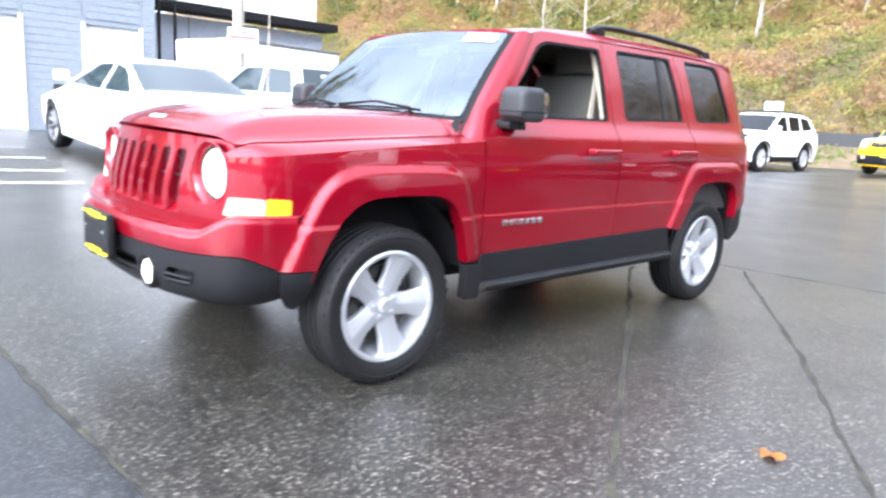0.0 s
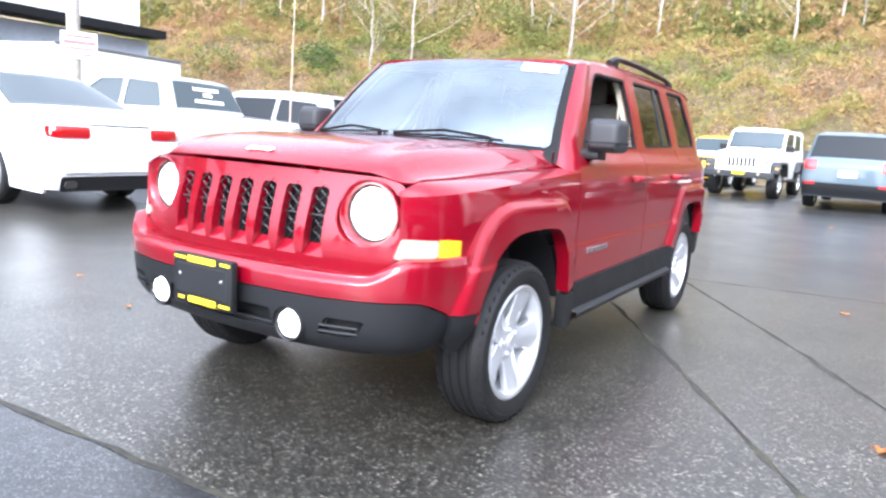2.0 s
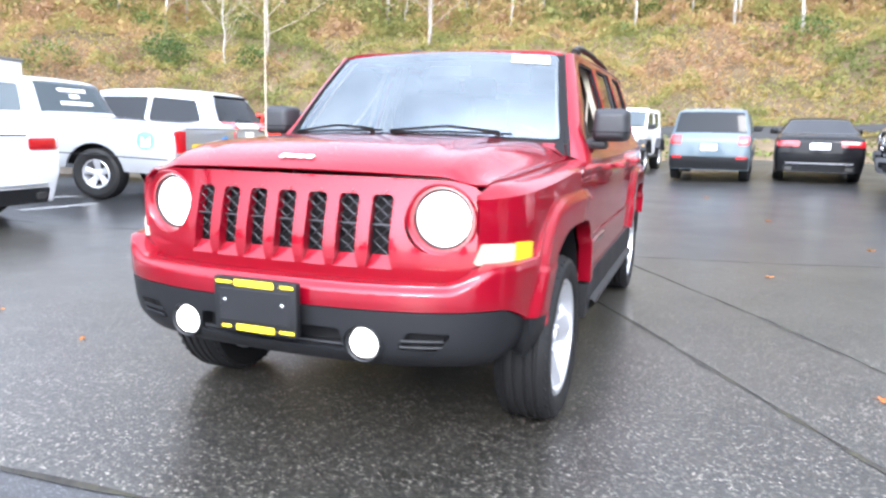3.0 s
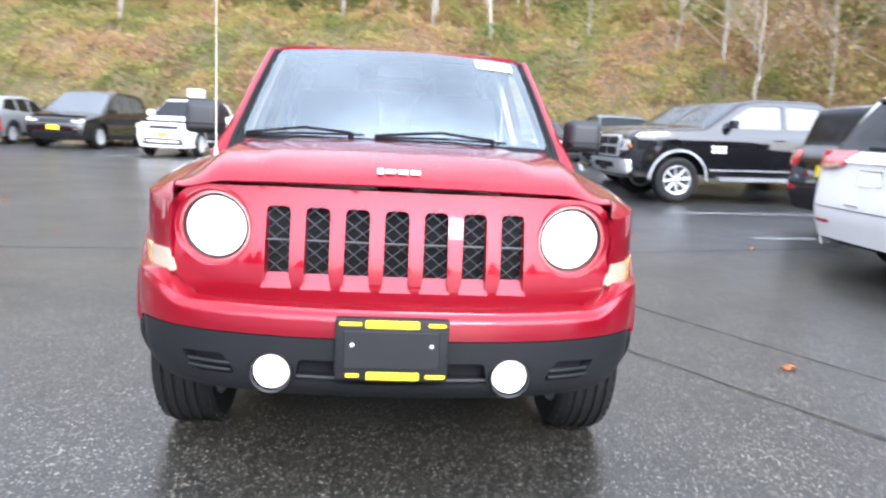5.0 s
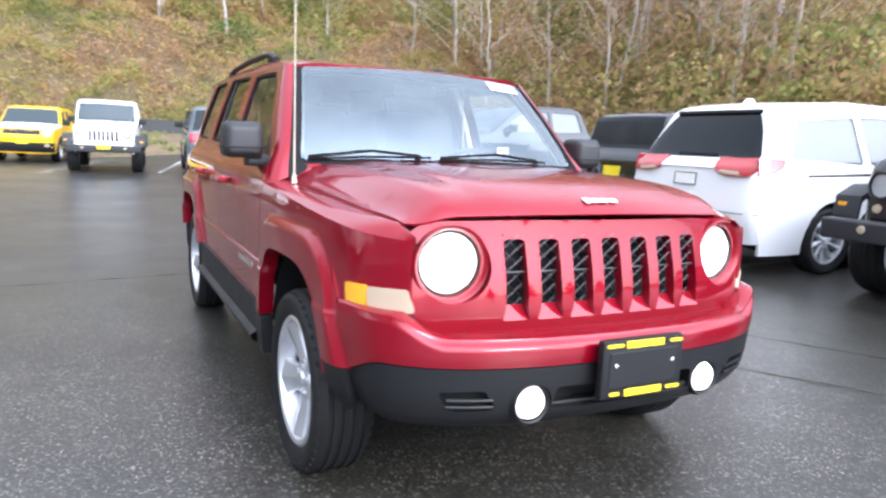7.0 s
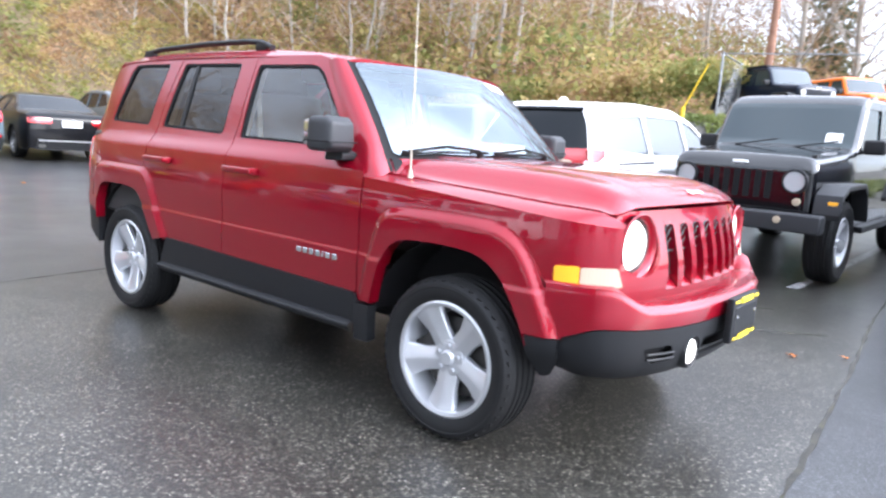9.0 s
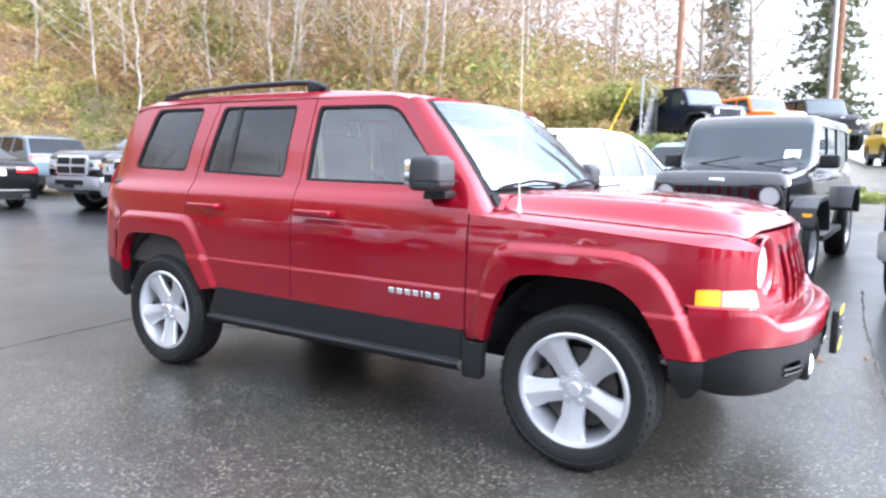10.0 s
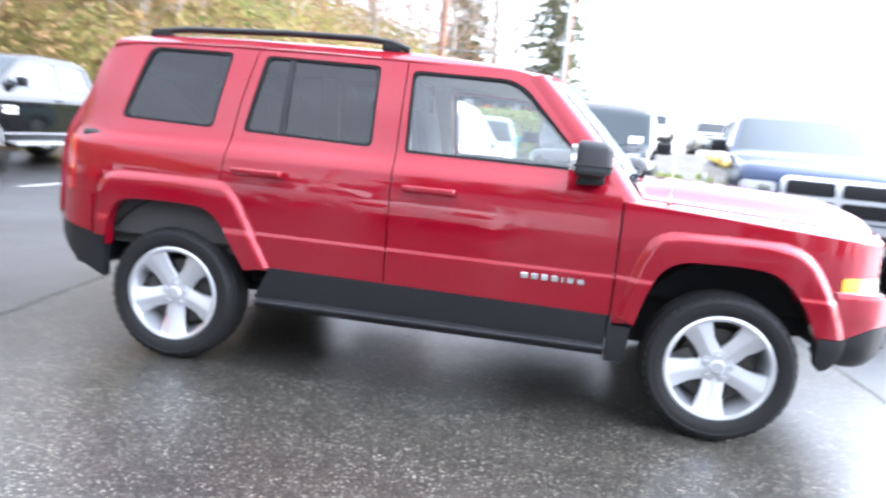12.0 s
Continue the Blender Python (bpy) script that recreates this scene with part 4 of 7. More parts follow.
def minivan_spec():
    return dict(prof=[(2.35, 0.24, "b"), (2.50, 0.45, "b"), (2.45, 0.70, "b"), (2.20, 0.86, "b"), (1.55, 1.04, "g"), (0.55, 1.62, "b"), (0.0, 1.75, "b"), (-1.0, 1.79, "b"), (-1.98, 1.76, "b"), (-2.16, 1.71, "b"), (-2.46, 1.20, "b"), (-2.58, 1.10, "b"), (-2.62, 0.62, "b"), (-2.54, 0.35, "b")],
                w=2.02, axle=1.545, r=0.355, belt=1.06, sill=0.24, top=0.72, tail=0.87, side_glass=MIRRORGLASS, spokes=10, style="thin", rim=0.245,
                windows=[[(-2.13, 1.20), (-1.95, 1.58), (-1.05, 1.63), (-1.05, 1.13)], [(-0.96, 1.13), (-0.96, 1.63), (0.12, 1.61), (0.12, 1.10)], [(0.20, 1.10), (0.20, 1.60), (0.52, 1.52), (1.20, 1.10)]],
                handles=(0.12, -0.72), mirror=(1.1, 1.08),
                ends=[("rear_window", False, rounded([(-0.56, 1.67), (0.56, 1.67), (0.69, 1.50), (0.83, 1.20), (-0.83, 1.20), (-0.69, 1.50)], 0.06, 4), DARKGLASS, 0.010, False, "dark wide rear window"),
                      ("tail_light", False, rounded([(0.36, 1.17), (0.41, 1.07), (0.58, 1.025), (0.82, 1.03), (0.86, 1.06), (0.875, 1.215), (0.60, 1.205), (0.38, 1.215)], 0.02), REDLENS, 0.030, True, "wide red tail light"),
                      ("reversing_light", False, rounded([(0.45, 1.062), (0.60, 1.04), (0.74, 1.04), (0.70, 1.075), (0.48, 1.085)], 0.012), CLEARLENS, 0.036, True, "pale reversing lens"),
                      ("spoiler", False, rect(-0.58, 0.58, 1.668, 1.700, 0.012), MATTE, 0.040, False, "black spoiler edge over the rear window"),
                      ("rear_wiper", False, rect(-0.30, 0.26, 1.225, 1.245, 0.008), MATTE, 0.024, False, "black rear wiper"),
                      ("hatch_lip", False, rounded([(-0.34, 1.19), (0.34, 1.19), (0.40, 1.10), (-0.40, 1.10)], 0.03), WHITE, 0.034, False, "white hatch grip over the plate"),
                      ("number_plate", False, rect(-0.165, 0.165, 0.90, 1.04, 0.01), CHROME, 0.012, False, "plate in a chrome frame"),
                      ("number_plate_face", False, rect(-0.14, 0.14, 0.915, 1.025, 0.01), PAPER, 0.018, False, ""),
                      ("reflector", False, rect(0.58, 0.80, 0.50, 0.53, 0.01), REDLENS, 0.014, True, ""),
                      ("bumper_seam", False, rect(-0.92, 0.92, 0.655, 0.662, 0.002), TRIM, 0.006, False, ""),
                      ("badge_strip", False, rect(0.10, 0.30, 0.70, 0.715, 0.004), CHROME, 0.012, False, ""),
                      ("headlight", True, rect(0.5, 0.92, 0.72, 0.83, 0.03), CLEARLENS, 0.012, True, "")],
                flanks=[("slide_rail", rect(-1.95, -0.98, 1.02, 1.045, 0.008), TRIM, 0.004, ""),
                        ("tail_light", rounded([(-2.55, 1.04), (-2.38, 1.06), (-2.26, 1.12), (-2.22, 1.20), (-2.52, 1.21)], 0.015), REDLENS, 0.028, "red tail light wrapped round the corner")])


def pickup_spec(hd=True, chrome=CHROME):
    """A full-size crew-cab pickup with a tall chrome nose."""
    return dict(prof=[(2.72, 0.42, "b"), (2.86, 0.55, "b"), (2.88, 0.95, "b"), (2.84, 1.20, "b"), (2.68, 1.31, "b"), (1.42, 1.38, "g"), (0.72, 1.86, "b"), (0.25, 1.93, "b"), (-0.78, 1.92, "b"), (-0.98, 1.84, "g"), (-1.12, 1.42, "b"), (-1.16, 1.36, "b"), (-2.88, 1.36, "b"), (-2.95, 1.28, "b"), (-2.96, 0.62, "b"), (-2.88, 0.50, "b")],
                w=2.02, axle=1.90, r=0.415, belt=1.30, sill=0.46, top=0.80, gap=0.09, nose=0.93, tail=0.97, rim=0.26, spokes=8, style="thin", tyre=0.27,
                windows=[[(-0.92, 1.40), (-0.82, 1.78), (-0.15, 1.80), (-0.15, 1.38)], [(-0.06, 1.38), (-0.06, 1.80), (0.55, 1.78), (1.18, 1.38)]],
                handles=(0.0, -0.85), mirror=(0.95, 1.40), mirror_mat=TRIM,
                ends=[("grille", True, rect(-0.54, 0.54, 0.80, 1.21, 0.07), chrome, 0.03, False, "chrome grille surround"),
                      ("grille_opening", True, rect(0.03, 0.49, 1.03, 1.17, 0.03), MATTE, 0.040, True, "dark grille opening"),
                      ("grille_opening", True, rect(0.03, 0.49, 0.84, 0.98, 0.03), MATTE, 0.040, True, "dark grille opening"),
                      ("headlight", True, rect(0.58, 0.93, 0.93, 1.13, 0.05), DIMLENS, 0.020, True, "large unlit headlight"),
                      ("headlight_cell", True, rect(0.62, 0.76, 0.96, 1.10, 0.06), CHROME, 0.027, True, "chrome headlight cell"),
                      ("turn_signal", True, rect(0.90, 0.945, 0.97, 1.05, 0.02), TURN, 0.028, True, "dull orange turn signal"),
                      ("bumper", True, rounded([(-0.97, 0.50), (0.97, 0.50), (0.97, 0.76), (0.5, 0.78), (-0.5, 0.78), (-0.97, 0.76)], 0.04), chrome, 0.09, False, "chrome front bumper"),
                      ("bumper_opening", True, rect(-0.50, 0.50, 0.60, 0.70, 0.03), MATTE, 0.10, False, ""),
                      ("number_plate", True, rect(-0.16, 0.16, 0.54, 0.66, 0.01), TRIM, 0.115, False, "dark plate cover"),
                      ("tail_light", False, rect(0.78, 0.95, 0.90, 1.28, 0.03), REDLENS, 0.012, True, ""),
                      ("bumper", False, rect(-0.98, 0.98, 0.52, 0.72, 0.04), chrome, 0.06, False, "")],
                flanks=[("running_board", rect(-0.95, 1.15, 0.42, 0.48, 0.02), chrome, 0.10, "chrome running board"),
                        ("side_strip", rect(-1.30, 1.32, 0.60, 0.625, 0.006), chrome, 0.012, "chrome side strip"),
                        *[("arch_trim", [(c + 0.565 * math.cos(math.pi * t / 12), 0.415 + 0.565 * math.sin(math.pi * t / 12)) for t in range(13)] + [(c - 0.520 * math.cos(math.pi * t / 12), 0.415 + 0.520 * math.sin(math.pi * t / 12)) for t in range(13)], chrome, 0.014, "chrome wheel arch trim") for c in (1.90, -1.90)],
                        *[("badge_bar", rect(1.02 + 0.10 * (i % 3) + 0.01, 1.10 + 0.10 * (i % 3), 1.00 - 0.075 * (i // 3), 1.055 - 0.075 * (i // 3), 0.008), PAPER, 0.006, "pale badge bar") for i in range(6)]])


def old_pickup_spec():
    spec = dict(prof=[(2.42, 0.40, "b"), (2.52, 0.52, "b"), (2.50, 0.80, "b"), (2.35, 0.98, "b"), (1.35, 1.08, "g"), (0.72, 1.60, "b"), (0.35, 1.66, "b"), (-0.52, 1.65, "b"), (-0.66, 1.60, "g"), (-0.86, 1.17, "b"), (-0.92, 1.12, "b"), (-2.76, 1.12, "b"), (-2.83, 1.05, "b"), (-2.84, 0.58, "b"), (-2.75, 0.45, "b")],
                w=1.82, axle=1.66, r=0.36, belt=1.08, sill=0.42, top=0.80, gap=0.08, nose=0.92, tail=0.97, rim=0.21, spokes=5, style="wide", tyre=0.26,
                windows=[[(-0.62, 1.16), (-0.48, 1.54), (0.10, 1.56), (0.10, 1.13)], [(0.18, 1.13), (0.18, 1.56), (0.62, 1.53), (1.12, 1.13)]],
                handles=(0.25,), mirror=(0.95, 1.13), mirror_mat=TRIM,
                ends=[("tail_light", False, rect(0.72, 0.88, 0.72, 1.02, 0.02), REDLENS, 0.014, True, "upright red tail light"),
                      ("tailgate_seam", False, rect(-0.70, 0.70, 1.045, 1.055, 0.003), TRIM, 0.006, False, ""),
                      ("decal", False, rect(-0.40, 0.30, 0.98, 1.03, 0.01), DECALG, 0.008, False, "unreadable grey lettering bar"),
                      ("decal_round", False, rect(-0.52, -0.28, 0.72, 0.95, 0.11), DECALB, 0.010, False, "blue round decal"),
                      ("sticker", False, rect(0.20, 0.55, 0.72, 0.84, 0.01), PLATEY, 0.008, False, "yellow and red sticker"),
                      *[("lettering_bar", False, rect(-w, w, z, z + t, 0.01), PAPER, 0.010, False, "white lettering bar") for w, z, t in ((0.30, 1.47, 0.05), (0.10, 1.38, 0.06), (0.34, 1.28, 0.05))],
                      ("bumper", False, rect(-0.88, 0.88, 0.46, 0.62, 0.03), STEEL, 0.07, False, ""),
                      ("headlight", True, rect(0.5, 0.82, 0.70, 0.86, 0.03), CLEARLENS, 0.012, True, "")],
                flanks=[*[("decal", rect(-2.25 + 0.105 * i + (0.05 if i > 2 else 0) + (0.05 if i > 5 else 0), -2.17 + 0.105 * i + (0.05 if i > 2 else 0) + (0.05 if i > 5 else 0), 0.985, 1.06, 0.012), DECALG, 0.004, "grey lettering bar") for i in range(10)],
                        ("decal_round", rect(-2.52, -2.28, 0.74, 0.99, 0.12), DECALB, 0.004, "blue round decal"),
                        ("decal_round_face", rounded([(-2.46, 0.78), (-2.34, 0.78), (-2.34, 0.92), (-2.40, 0.86), (-2.46, 0.92)], 0.01), PAPER, 0.006, ""),
                        ("decal", rect(-0.55, -0.15, 0.80, 0.87, 0.01), DECALG, 0.004, "faint grey lettering bar"),
                        ("rub_strip", rect(-2.70, 1.25, 0.615, 0.63, 0.004), TRIM, 0.004, "")])
    kx, kz, ky = 1.11, 1.08, 1.06       # stretched to a full-size pickup
    spec["prof"] = [(x * kx, z * kz, t) for x, z, t in spec["prof"]]
    spec["windows"] = [[(x * kx, z * kz) for x, z in w] for w in spec["windows"]]
    spec["ends"] = [(n, f, [(u * ky, z * kz) for u, z in p], *r) for n, f, p, *r in spec["ends"]]
    spec["flanks"] = [(n, [(u * kx, z * kz) for u, z in p], *r) for n, p, *r in spec["flanks"]]
    spec.update(w=1.93, axle=1.86, r=0.385, belt=1.08 * kz, sill=0.45, rim=0.215)
    return spec


def offroader_spec(four=True):
    e = 0.28 if four else 0.0
    win = [[(-1.95 + 0.28 - e, 1.28), (-1.90 + 0.28 - e, 1.68), (-0.95, 1.70), (-0.95, 1.26)], [(-0.86, 1.26), (-0.86, 1.70), (-0.10, 1.70), (-0.10, 1.24)], [(-0.02, 1.24), (-0.02, 1.70), (0.52, 1.70), (0.74, 1.24)]]
    if not four:
        win = [[(-1.62, 1.28), (-1.58, 1.68), (-0.72, 1.70), (-0.72, 1.26)], [(-0.62, 1.26), (-0.62, 1.70), (0.28, 1.70), (0.52, 1.24)]]
    f = 1.475 if four else 1.21
    k = f - 1.475
    return dict(prof=[(1.92 + k, 0.55, "b"), (1.98 + k, 0.66, "b"), (1.97 + k, 1.10, "b"), (1.90 + k, 1.20, "b"), (0.90 + k, 1.27, "g"), (0.62 + k, 1.74, "b"), (0.45 + k, 1.83, "b"), (-1.95 - k, 1.82, "b"), (-2.06 - k, 1.74, "b"), (-2.10 - k, 0.62, "b"), (-2.05 - k, 0.52, "b")],
                w=1.58, axle=f, r=0.40, belt=1.20, sill=0.50, top=0.90, gap=0.11, nose=0.86, tail=1.0, tyre=0.01, rim=0.24,
                windows=win, handles=(), mirror=(0.72 + k, 1.26), mirror_mat=TRIM,
                ends=[*[("grille_slot", True, rect(-0.345 + 0.1 * i, -0.295 + 0.1 * i + 0.01, 0.80, 1.06, 0.02), MATTE, 0.004, False, "dark grille slot") for i in range(7)],
                      ("headlight", True, [(0.52 + 0.095 * math.cos(t * math.pi / 10), 0.98 + 0.095 * math.sin(t * math.pi / 10)) for t in range(20)], DIMLENS, 0.03, True, "round headlight"),
                      ],
                )


def offroader(name, label, at, coat, four=True, roof=None, group="", plate=True):
    spec = offroader_spec(four)
    spec["tyre"] = 0.26
    car = vehicle(name, label, "off-road car", at, spec, coat, group, SKYGLASS)
    f, k = spec["axle"], spec["axle"] - 1.475
    for w in [o for o in car.children if o.name.startswith("wheel") and "arch" not in o.name]:
        w.location.y += 0.10 * (1 if w.location.y > 0 else -1)
    for s in (1, -1):
        for c, front in ((f, True), (-f, False)):
            pts = [(c - 0.52, 0.62), (c - 0.40, 0.90), (c - 0.30, 0.965), (c + 0.30, 0.965), (c + (0.50 if front else 0.40), 0.88 if front else 0.86), (c + 0.53, 0.70)]
            inn = [(u + (0.02 if u < c else -0.02), v - 0.05) for u, v in pts]
            part("wheel_arch_flare", prism(pts + inn[::-1], s * 0.70, s * 0.935, "y", bevel=0.012), FLARE, car, "dark grey plastic wheel arch flare")
    for s in (1, -1):
        part("turn_signal", box((0.03, 0.09, 0.05), (f + 0.50, s * 0.86, 0.80), 0.012, 2), AMBER, car)
    bump = box((0.16, 1.70, 0.17), (2.17 + k, 0, 0.62), 0.03, 3)
    box((0.22, 0.20, 0.10), (2.04 + k, 0.45, 0.60), 0.01, 1, bump)
    box((0.22, 0.20, 0.10), (2.04 + k, -0.45, 0.60), 0.01, 1, bump)
    part("bumper", bump, FLARE, car, "dark grey plastic front bumper")
    part("bumper", box((0.14, 1.60, 0.18), (-2.17 - k, 0, 0.62), 0.03, 2), TRIM2, car)
    for s in (1, -1):
        part("fog_lamp", lathe([(0.001, 0.02), (0.032, 0.015), (0.036, 0.0)], 16, "x", at=(2.245 + k, s * 0.48, 0.64), closed=False), CLEARLENS, car)
        part("running_board", box((1.5, 0.12, 0.07), (0, s * 0.80, 0.46), 0.02, 2), TRIM, car)
    if plate:
        part("number_plate", box((0.02, 0.30, 0.10), (2.26 + k, 0.0, 0.66), 0.004, 1), PLATEY, car, "yellow plate cover")
    for s in (1, -1):
        part("headlight_ring", lathe([(0.090, 0.0), (0.094, 0.030), (0.112, 0.026), (0.116, -0.02)], 24, "x", at=(1.985 + k, s * 0.52, 0.98), closed=False), TRIM, car)
    part("hood_badge", box((0.012, 0.15, 0.03), (1.985 + k, 0, 1.135), 0.004, 1), PAPER, car, "white badge bar")
    if roof:
        part("roof_panel", box((2.35 if four else 1.75, 1.42, 0.05), (-0.72 if four else -0.75, 0, 1.845), 0.022, 3), roof, car, "black roof panel")
    wip = bmesh.new()
    for y in (-0.45, 0.15):
        tube([(0.98 + k, y, 1.28), (0.93 + k, y + 0.42, 1.36)], 0.008, 6, wip)
    part("wiper", wip, MATTE, car)
    return car

# ---- the red car: x forward, y to its left, origin on the ground between the axles ----
red_suv = thing("suv_car", Matrix(), "red metallic boxy SUV with black sills, wet from rain", "car")

SIDE_Z = curve((0.26, 0.838), (0.40, 0.858), (0.52, 0.862), (0.655, 0.867), (0.685, 0.868), (0.705, 0.861), (0.85, 0.864), (0.96, 0.858), (1.02, 0.850), (1.05, 0.844), (1.07, 0.835), (1.09, 0.822), (1.11, 0.808), (1.13, 0.797), (1.15, 0.789), (1.35, 0.728), (1.55, 0.656), (1.62, 0.628))
SIDE_X = curve((-2.06, -0.170), (-1.99, -0.110), (-1.92, -0.055), (-1.82, -0.020), (-1.65, -0.004), (-1.2, 0.0), (1.05, 0.0), (1.45, -0.016), (1.68, -0.042), (1.78, -0.062), (1.85, -0.095), (1.92, -0.150), (1.96, -0.190), (1.985, -0.222))


def side_w(x, z):
    return SIDE_Z(z) + SIDE_X(x)


def side_fn(s, lift=0.0):
    return lambda u, v: np.stack([u, s * (side_w(u, v) + lift), v], 1)


# outlines of the wheel arches and their flares (x, z)
ARCH_F = [(0.905, 0.30), (0.918, 0.476), (0.955, 0.625), (1.000, 0.735), (1.060, 0.785), (1.14, 0.805), (1.40, 0.805), (1.49, 0.785), (1.56, 0.735), (1.625, 0.655), (1.70, 0.50), (1.735, 0.395)]
ARCH_R = [(-1.665, 0.385), (-1.665, 0.655), (-1.635, 0.745), (-1.58, 0.79), (-1.50, 0.805), (-1.20, 0.805), (-1.115, 0.785), (-1.05, 0.725), (-0.975, 0.60), (-0.91, 0.50), (-0.86, 0.40), (-0.84, 0.305)]
FLARE_F = [(0.835, 0.535), (0.865, 0.66), (0.905, 0.80), (0.945, 0.885), (1.00, 0.922), (1.10, 0.935), (1.45, 0.935), (1.56, 0.918), (1.635, 0.875), (1.69, 0.81), (1.765, 0.67), (1.82, 0.535)]
FLARE_R = [(-1.755, 0.60), (-1.745, 0.80), (-1.715, 0.885), (-1.665, 0.927), (-1.58, 0.94), (-1.10, 0.94), (-1.03, 0.925), (-0.975, 0.875), (-0.925, 0.79), (-0.86, 0.67), (-0.785, 0.540)]

ARCH_F, ARCH_R, FLARE_F, FLARE_R = (chaikin(q) for q in (ARCH_F, ARCH_R, FLARE_F, FLARE_R))
BELT_ROWS = np.concatenate([np.arange(0.50, 0.66, 0.04), np.arange(0.66, 0.72, 0.012), np.arange(0.75, 1.02, 0.045), np.arange(1.025, 1.15, 0.010), np.arange(1.17, 1.60, 0.045)])


def dist_to(u, v, line):
    d = np.full(np.shape(u), 1e3)
    for (ax, ay), (bx, by) in zip(line, line[1:]):
        t = np.clip(((u - ax) * (bx - ax) + (v - ay) * (by - ay)) / ((bx - ax) ** 2 + (by - ay) ** 2), 0, 1)
        d = np.minimum(d, np.hypot(u - ax - t * (bx - ax), v - ay - t * (by - ay)))
    return d


FENDER_TOP = curve((0.78, 1.030), (1.1, 1.012), (1.4, 0.990), (1.70, 0.965), (1.96, 0.940))
GAP_Y = curve((0.78, 0.772), (0.9, 0.764), (1.4, 0.735), (1.7, 0.712), (1.88, 0.690), (1.97, 0.665))
GAP_Z = curve((0.78, 1.052), (0.9, 1.045), (1.415, 1.018), (1.70, 1.000), (1.88, 0.990), (1.91, 0.978), (1.97, 0.950))


def build_sides():
    for s in (1, -1):
        # front fender, over the arch
        xs = np.linspace(0.825, 1.955, 24)
        top = [(x, float(FENDER_TOP(x))) for x in xs]
        arch = [p for p in ARCH_F if p[0] < 1.66 and p[1] > 0.47]
        out = [(0.822, 0.485)] + arch + [(1.64, 0.730), (1.957, 0.730)] + top[::-1]
        part("fender", Geo().sheet(out, side_fn(s), 0.045, (0, s, 0), 0.02, rows=BELT_ROWS), RED, red_suv)
        rows = []
        for x in np.linspace(0.765, 1.957, 31):
            z0, y0 = float(FENDER_TOP(x)), float(side_w(x, FENDER_TOP(x)))
            y1, z1 = float(GAP_Y(x)), float(GAP_Z(x))
            y1 = min(y1, y0 - 0.004)
            rows.append([(x, s * (y0 + (y1 - y0) * t), z0 + (z1 - z0) * (1 - (1 - t) ** 1.7)) for t in np.linspace(0, 1, 7)] + [(x, s * (y1 - 0.004), z1 - 0.03)])
        part("fender_top", Geo().loft(rows, (0, s * 0.2, 1)), RED, red_suv)
        # front door with its window frame
        win_f = rounded([(-0.197, 1.148), (0.672, 1.140), (0.300, 1.530), (-0.216, 1.538)], [0.02, 0.05, 0.09, 0.03])
        out = [(-0.226, 0.52), (0.816, 0.52), (0.816, 1.035), (0.775, 1.115), (0.40, 1.515), (0.34, 1.562), (0.26, 1.578), (-0.240, 1.588), (-0.232, 1.10)]
        part("front_door", Geo().sheet(out, side_fn(s), 0.05, (0, s, 0), 0.03, [win_f], BELT_ROWS), RED, red_suv)
        win_r = rounded([(-1.012, 1.175), (-0.358, 1.158), (-0.372, 1.548), (-0.962, 1.556)], [0.03, 0.03, 0.03, 0.03])
        out = [(-0.86, 0.52), (-0.232, 0.52), (-0.238, 1.10), (-0.246, 1.588), (-1.00, 1.592), (-1.045, 1.30), (-1.060, 1.10), (-1.075, 0.93), (-1.02, 0.80), (-0.93, 0.66)]
        part("rear_door", Geo().sheet(out, side_fn(s), 0.05, (0, s, 0), 0.03, [win_r], BELT_ROWS), RED, red_suv)
        win_q = rounded([(-1.672, 1.190), (-1.170, 1.178), (-1.134, 1.558), (-1.590, 1.560)], [0.04, 0.03, 0.03, 0.06])
        out = [(-1.082, 0.92), (-1.067, 1.10), (-1.052, 1.30), (-1.006, 1.592), (-1.80, 1.582), (-1.86, 1.46), (-1.955, 1.10), (-2.0, 0.95), (-2.02, 0.66), (-1.745, 0.66), (-1.735, 0.90)]
        part("rear_quarter", Geo().sheet(out, side_fn(s), 0.05, (0, s, 0), 0.03, [win_q], BELT_ROWS), RED, red_suv)
        # flares
        for fl, arch in ((FLARE_F, ARCH_F), (FLARE_R, ARCH_R)):
            lo = 0.47 if fl is FLARE_F else 0.50
            inner = [p for p in arch if p[1] > lo]
            if fl is FLARE_F:
                inner = inner + [(1.685, 0.535)]
            else:
                inner = [(-1.665, 0.60)] + inner
            ring = list(fl) + inner[::-1]

            def fn(u, v, fl=fl, s=s):
                d = dist_to(u, v, fl)
                return np.stack([u, s * (side_w(u, np.minimum(v, 0.93)) + 0.002 + 0.026 * smooth(0.0, 0.045, d) ** 0.8 + 0.016 * smooth(1.58, 1.76, u) * smooth(0.86, 0.70, v)), v], 1)
            part("fender_flare", Geo().sheet(ring, fn, 0.014, (0, s, 0), 0.06), RED, red_suv)
        # black lower end of the front flare and the splash guard behind the front wheel
        part("flare_end", Geo().sheet(rounded([(1.690, 0.531), (1.816, 0.531), (1.808, 0.44), (1.775, 0.385), (1.735, 0.372), (1.700, 0.45)], 0.012, 2), lambda u, v, s=s: np.stack([u, s * (side_w(u, v) + 0.036 - 0.05 * smooth(0.50, 0.36, v)), v], 1), 0.03, (0, s, 0), 0.06), TRIM2, red_suv, "black plastic lower end of the flare")
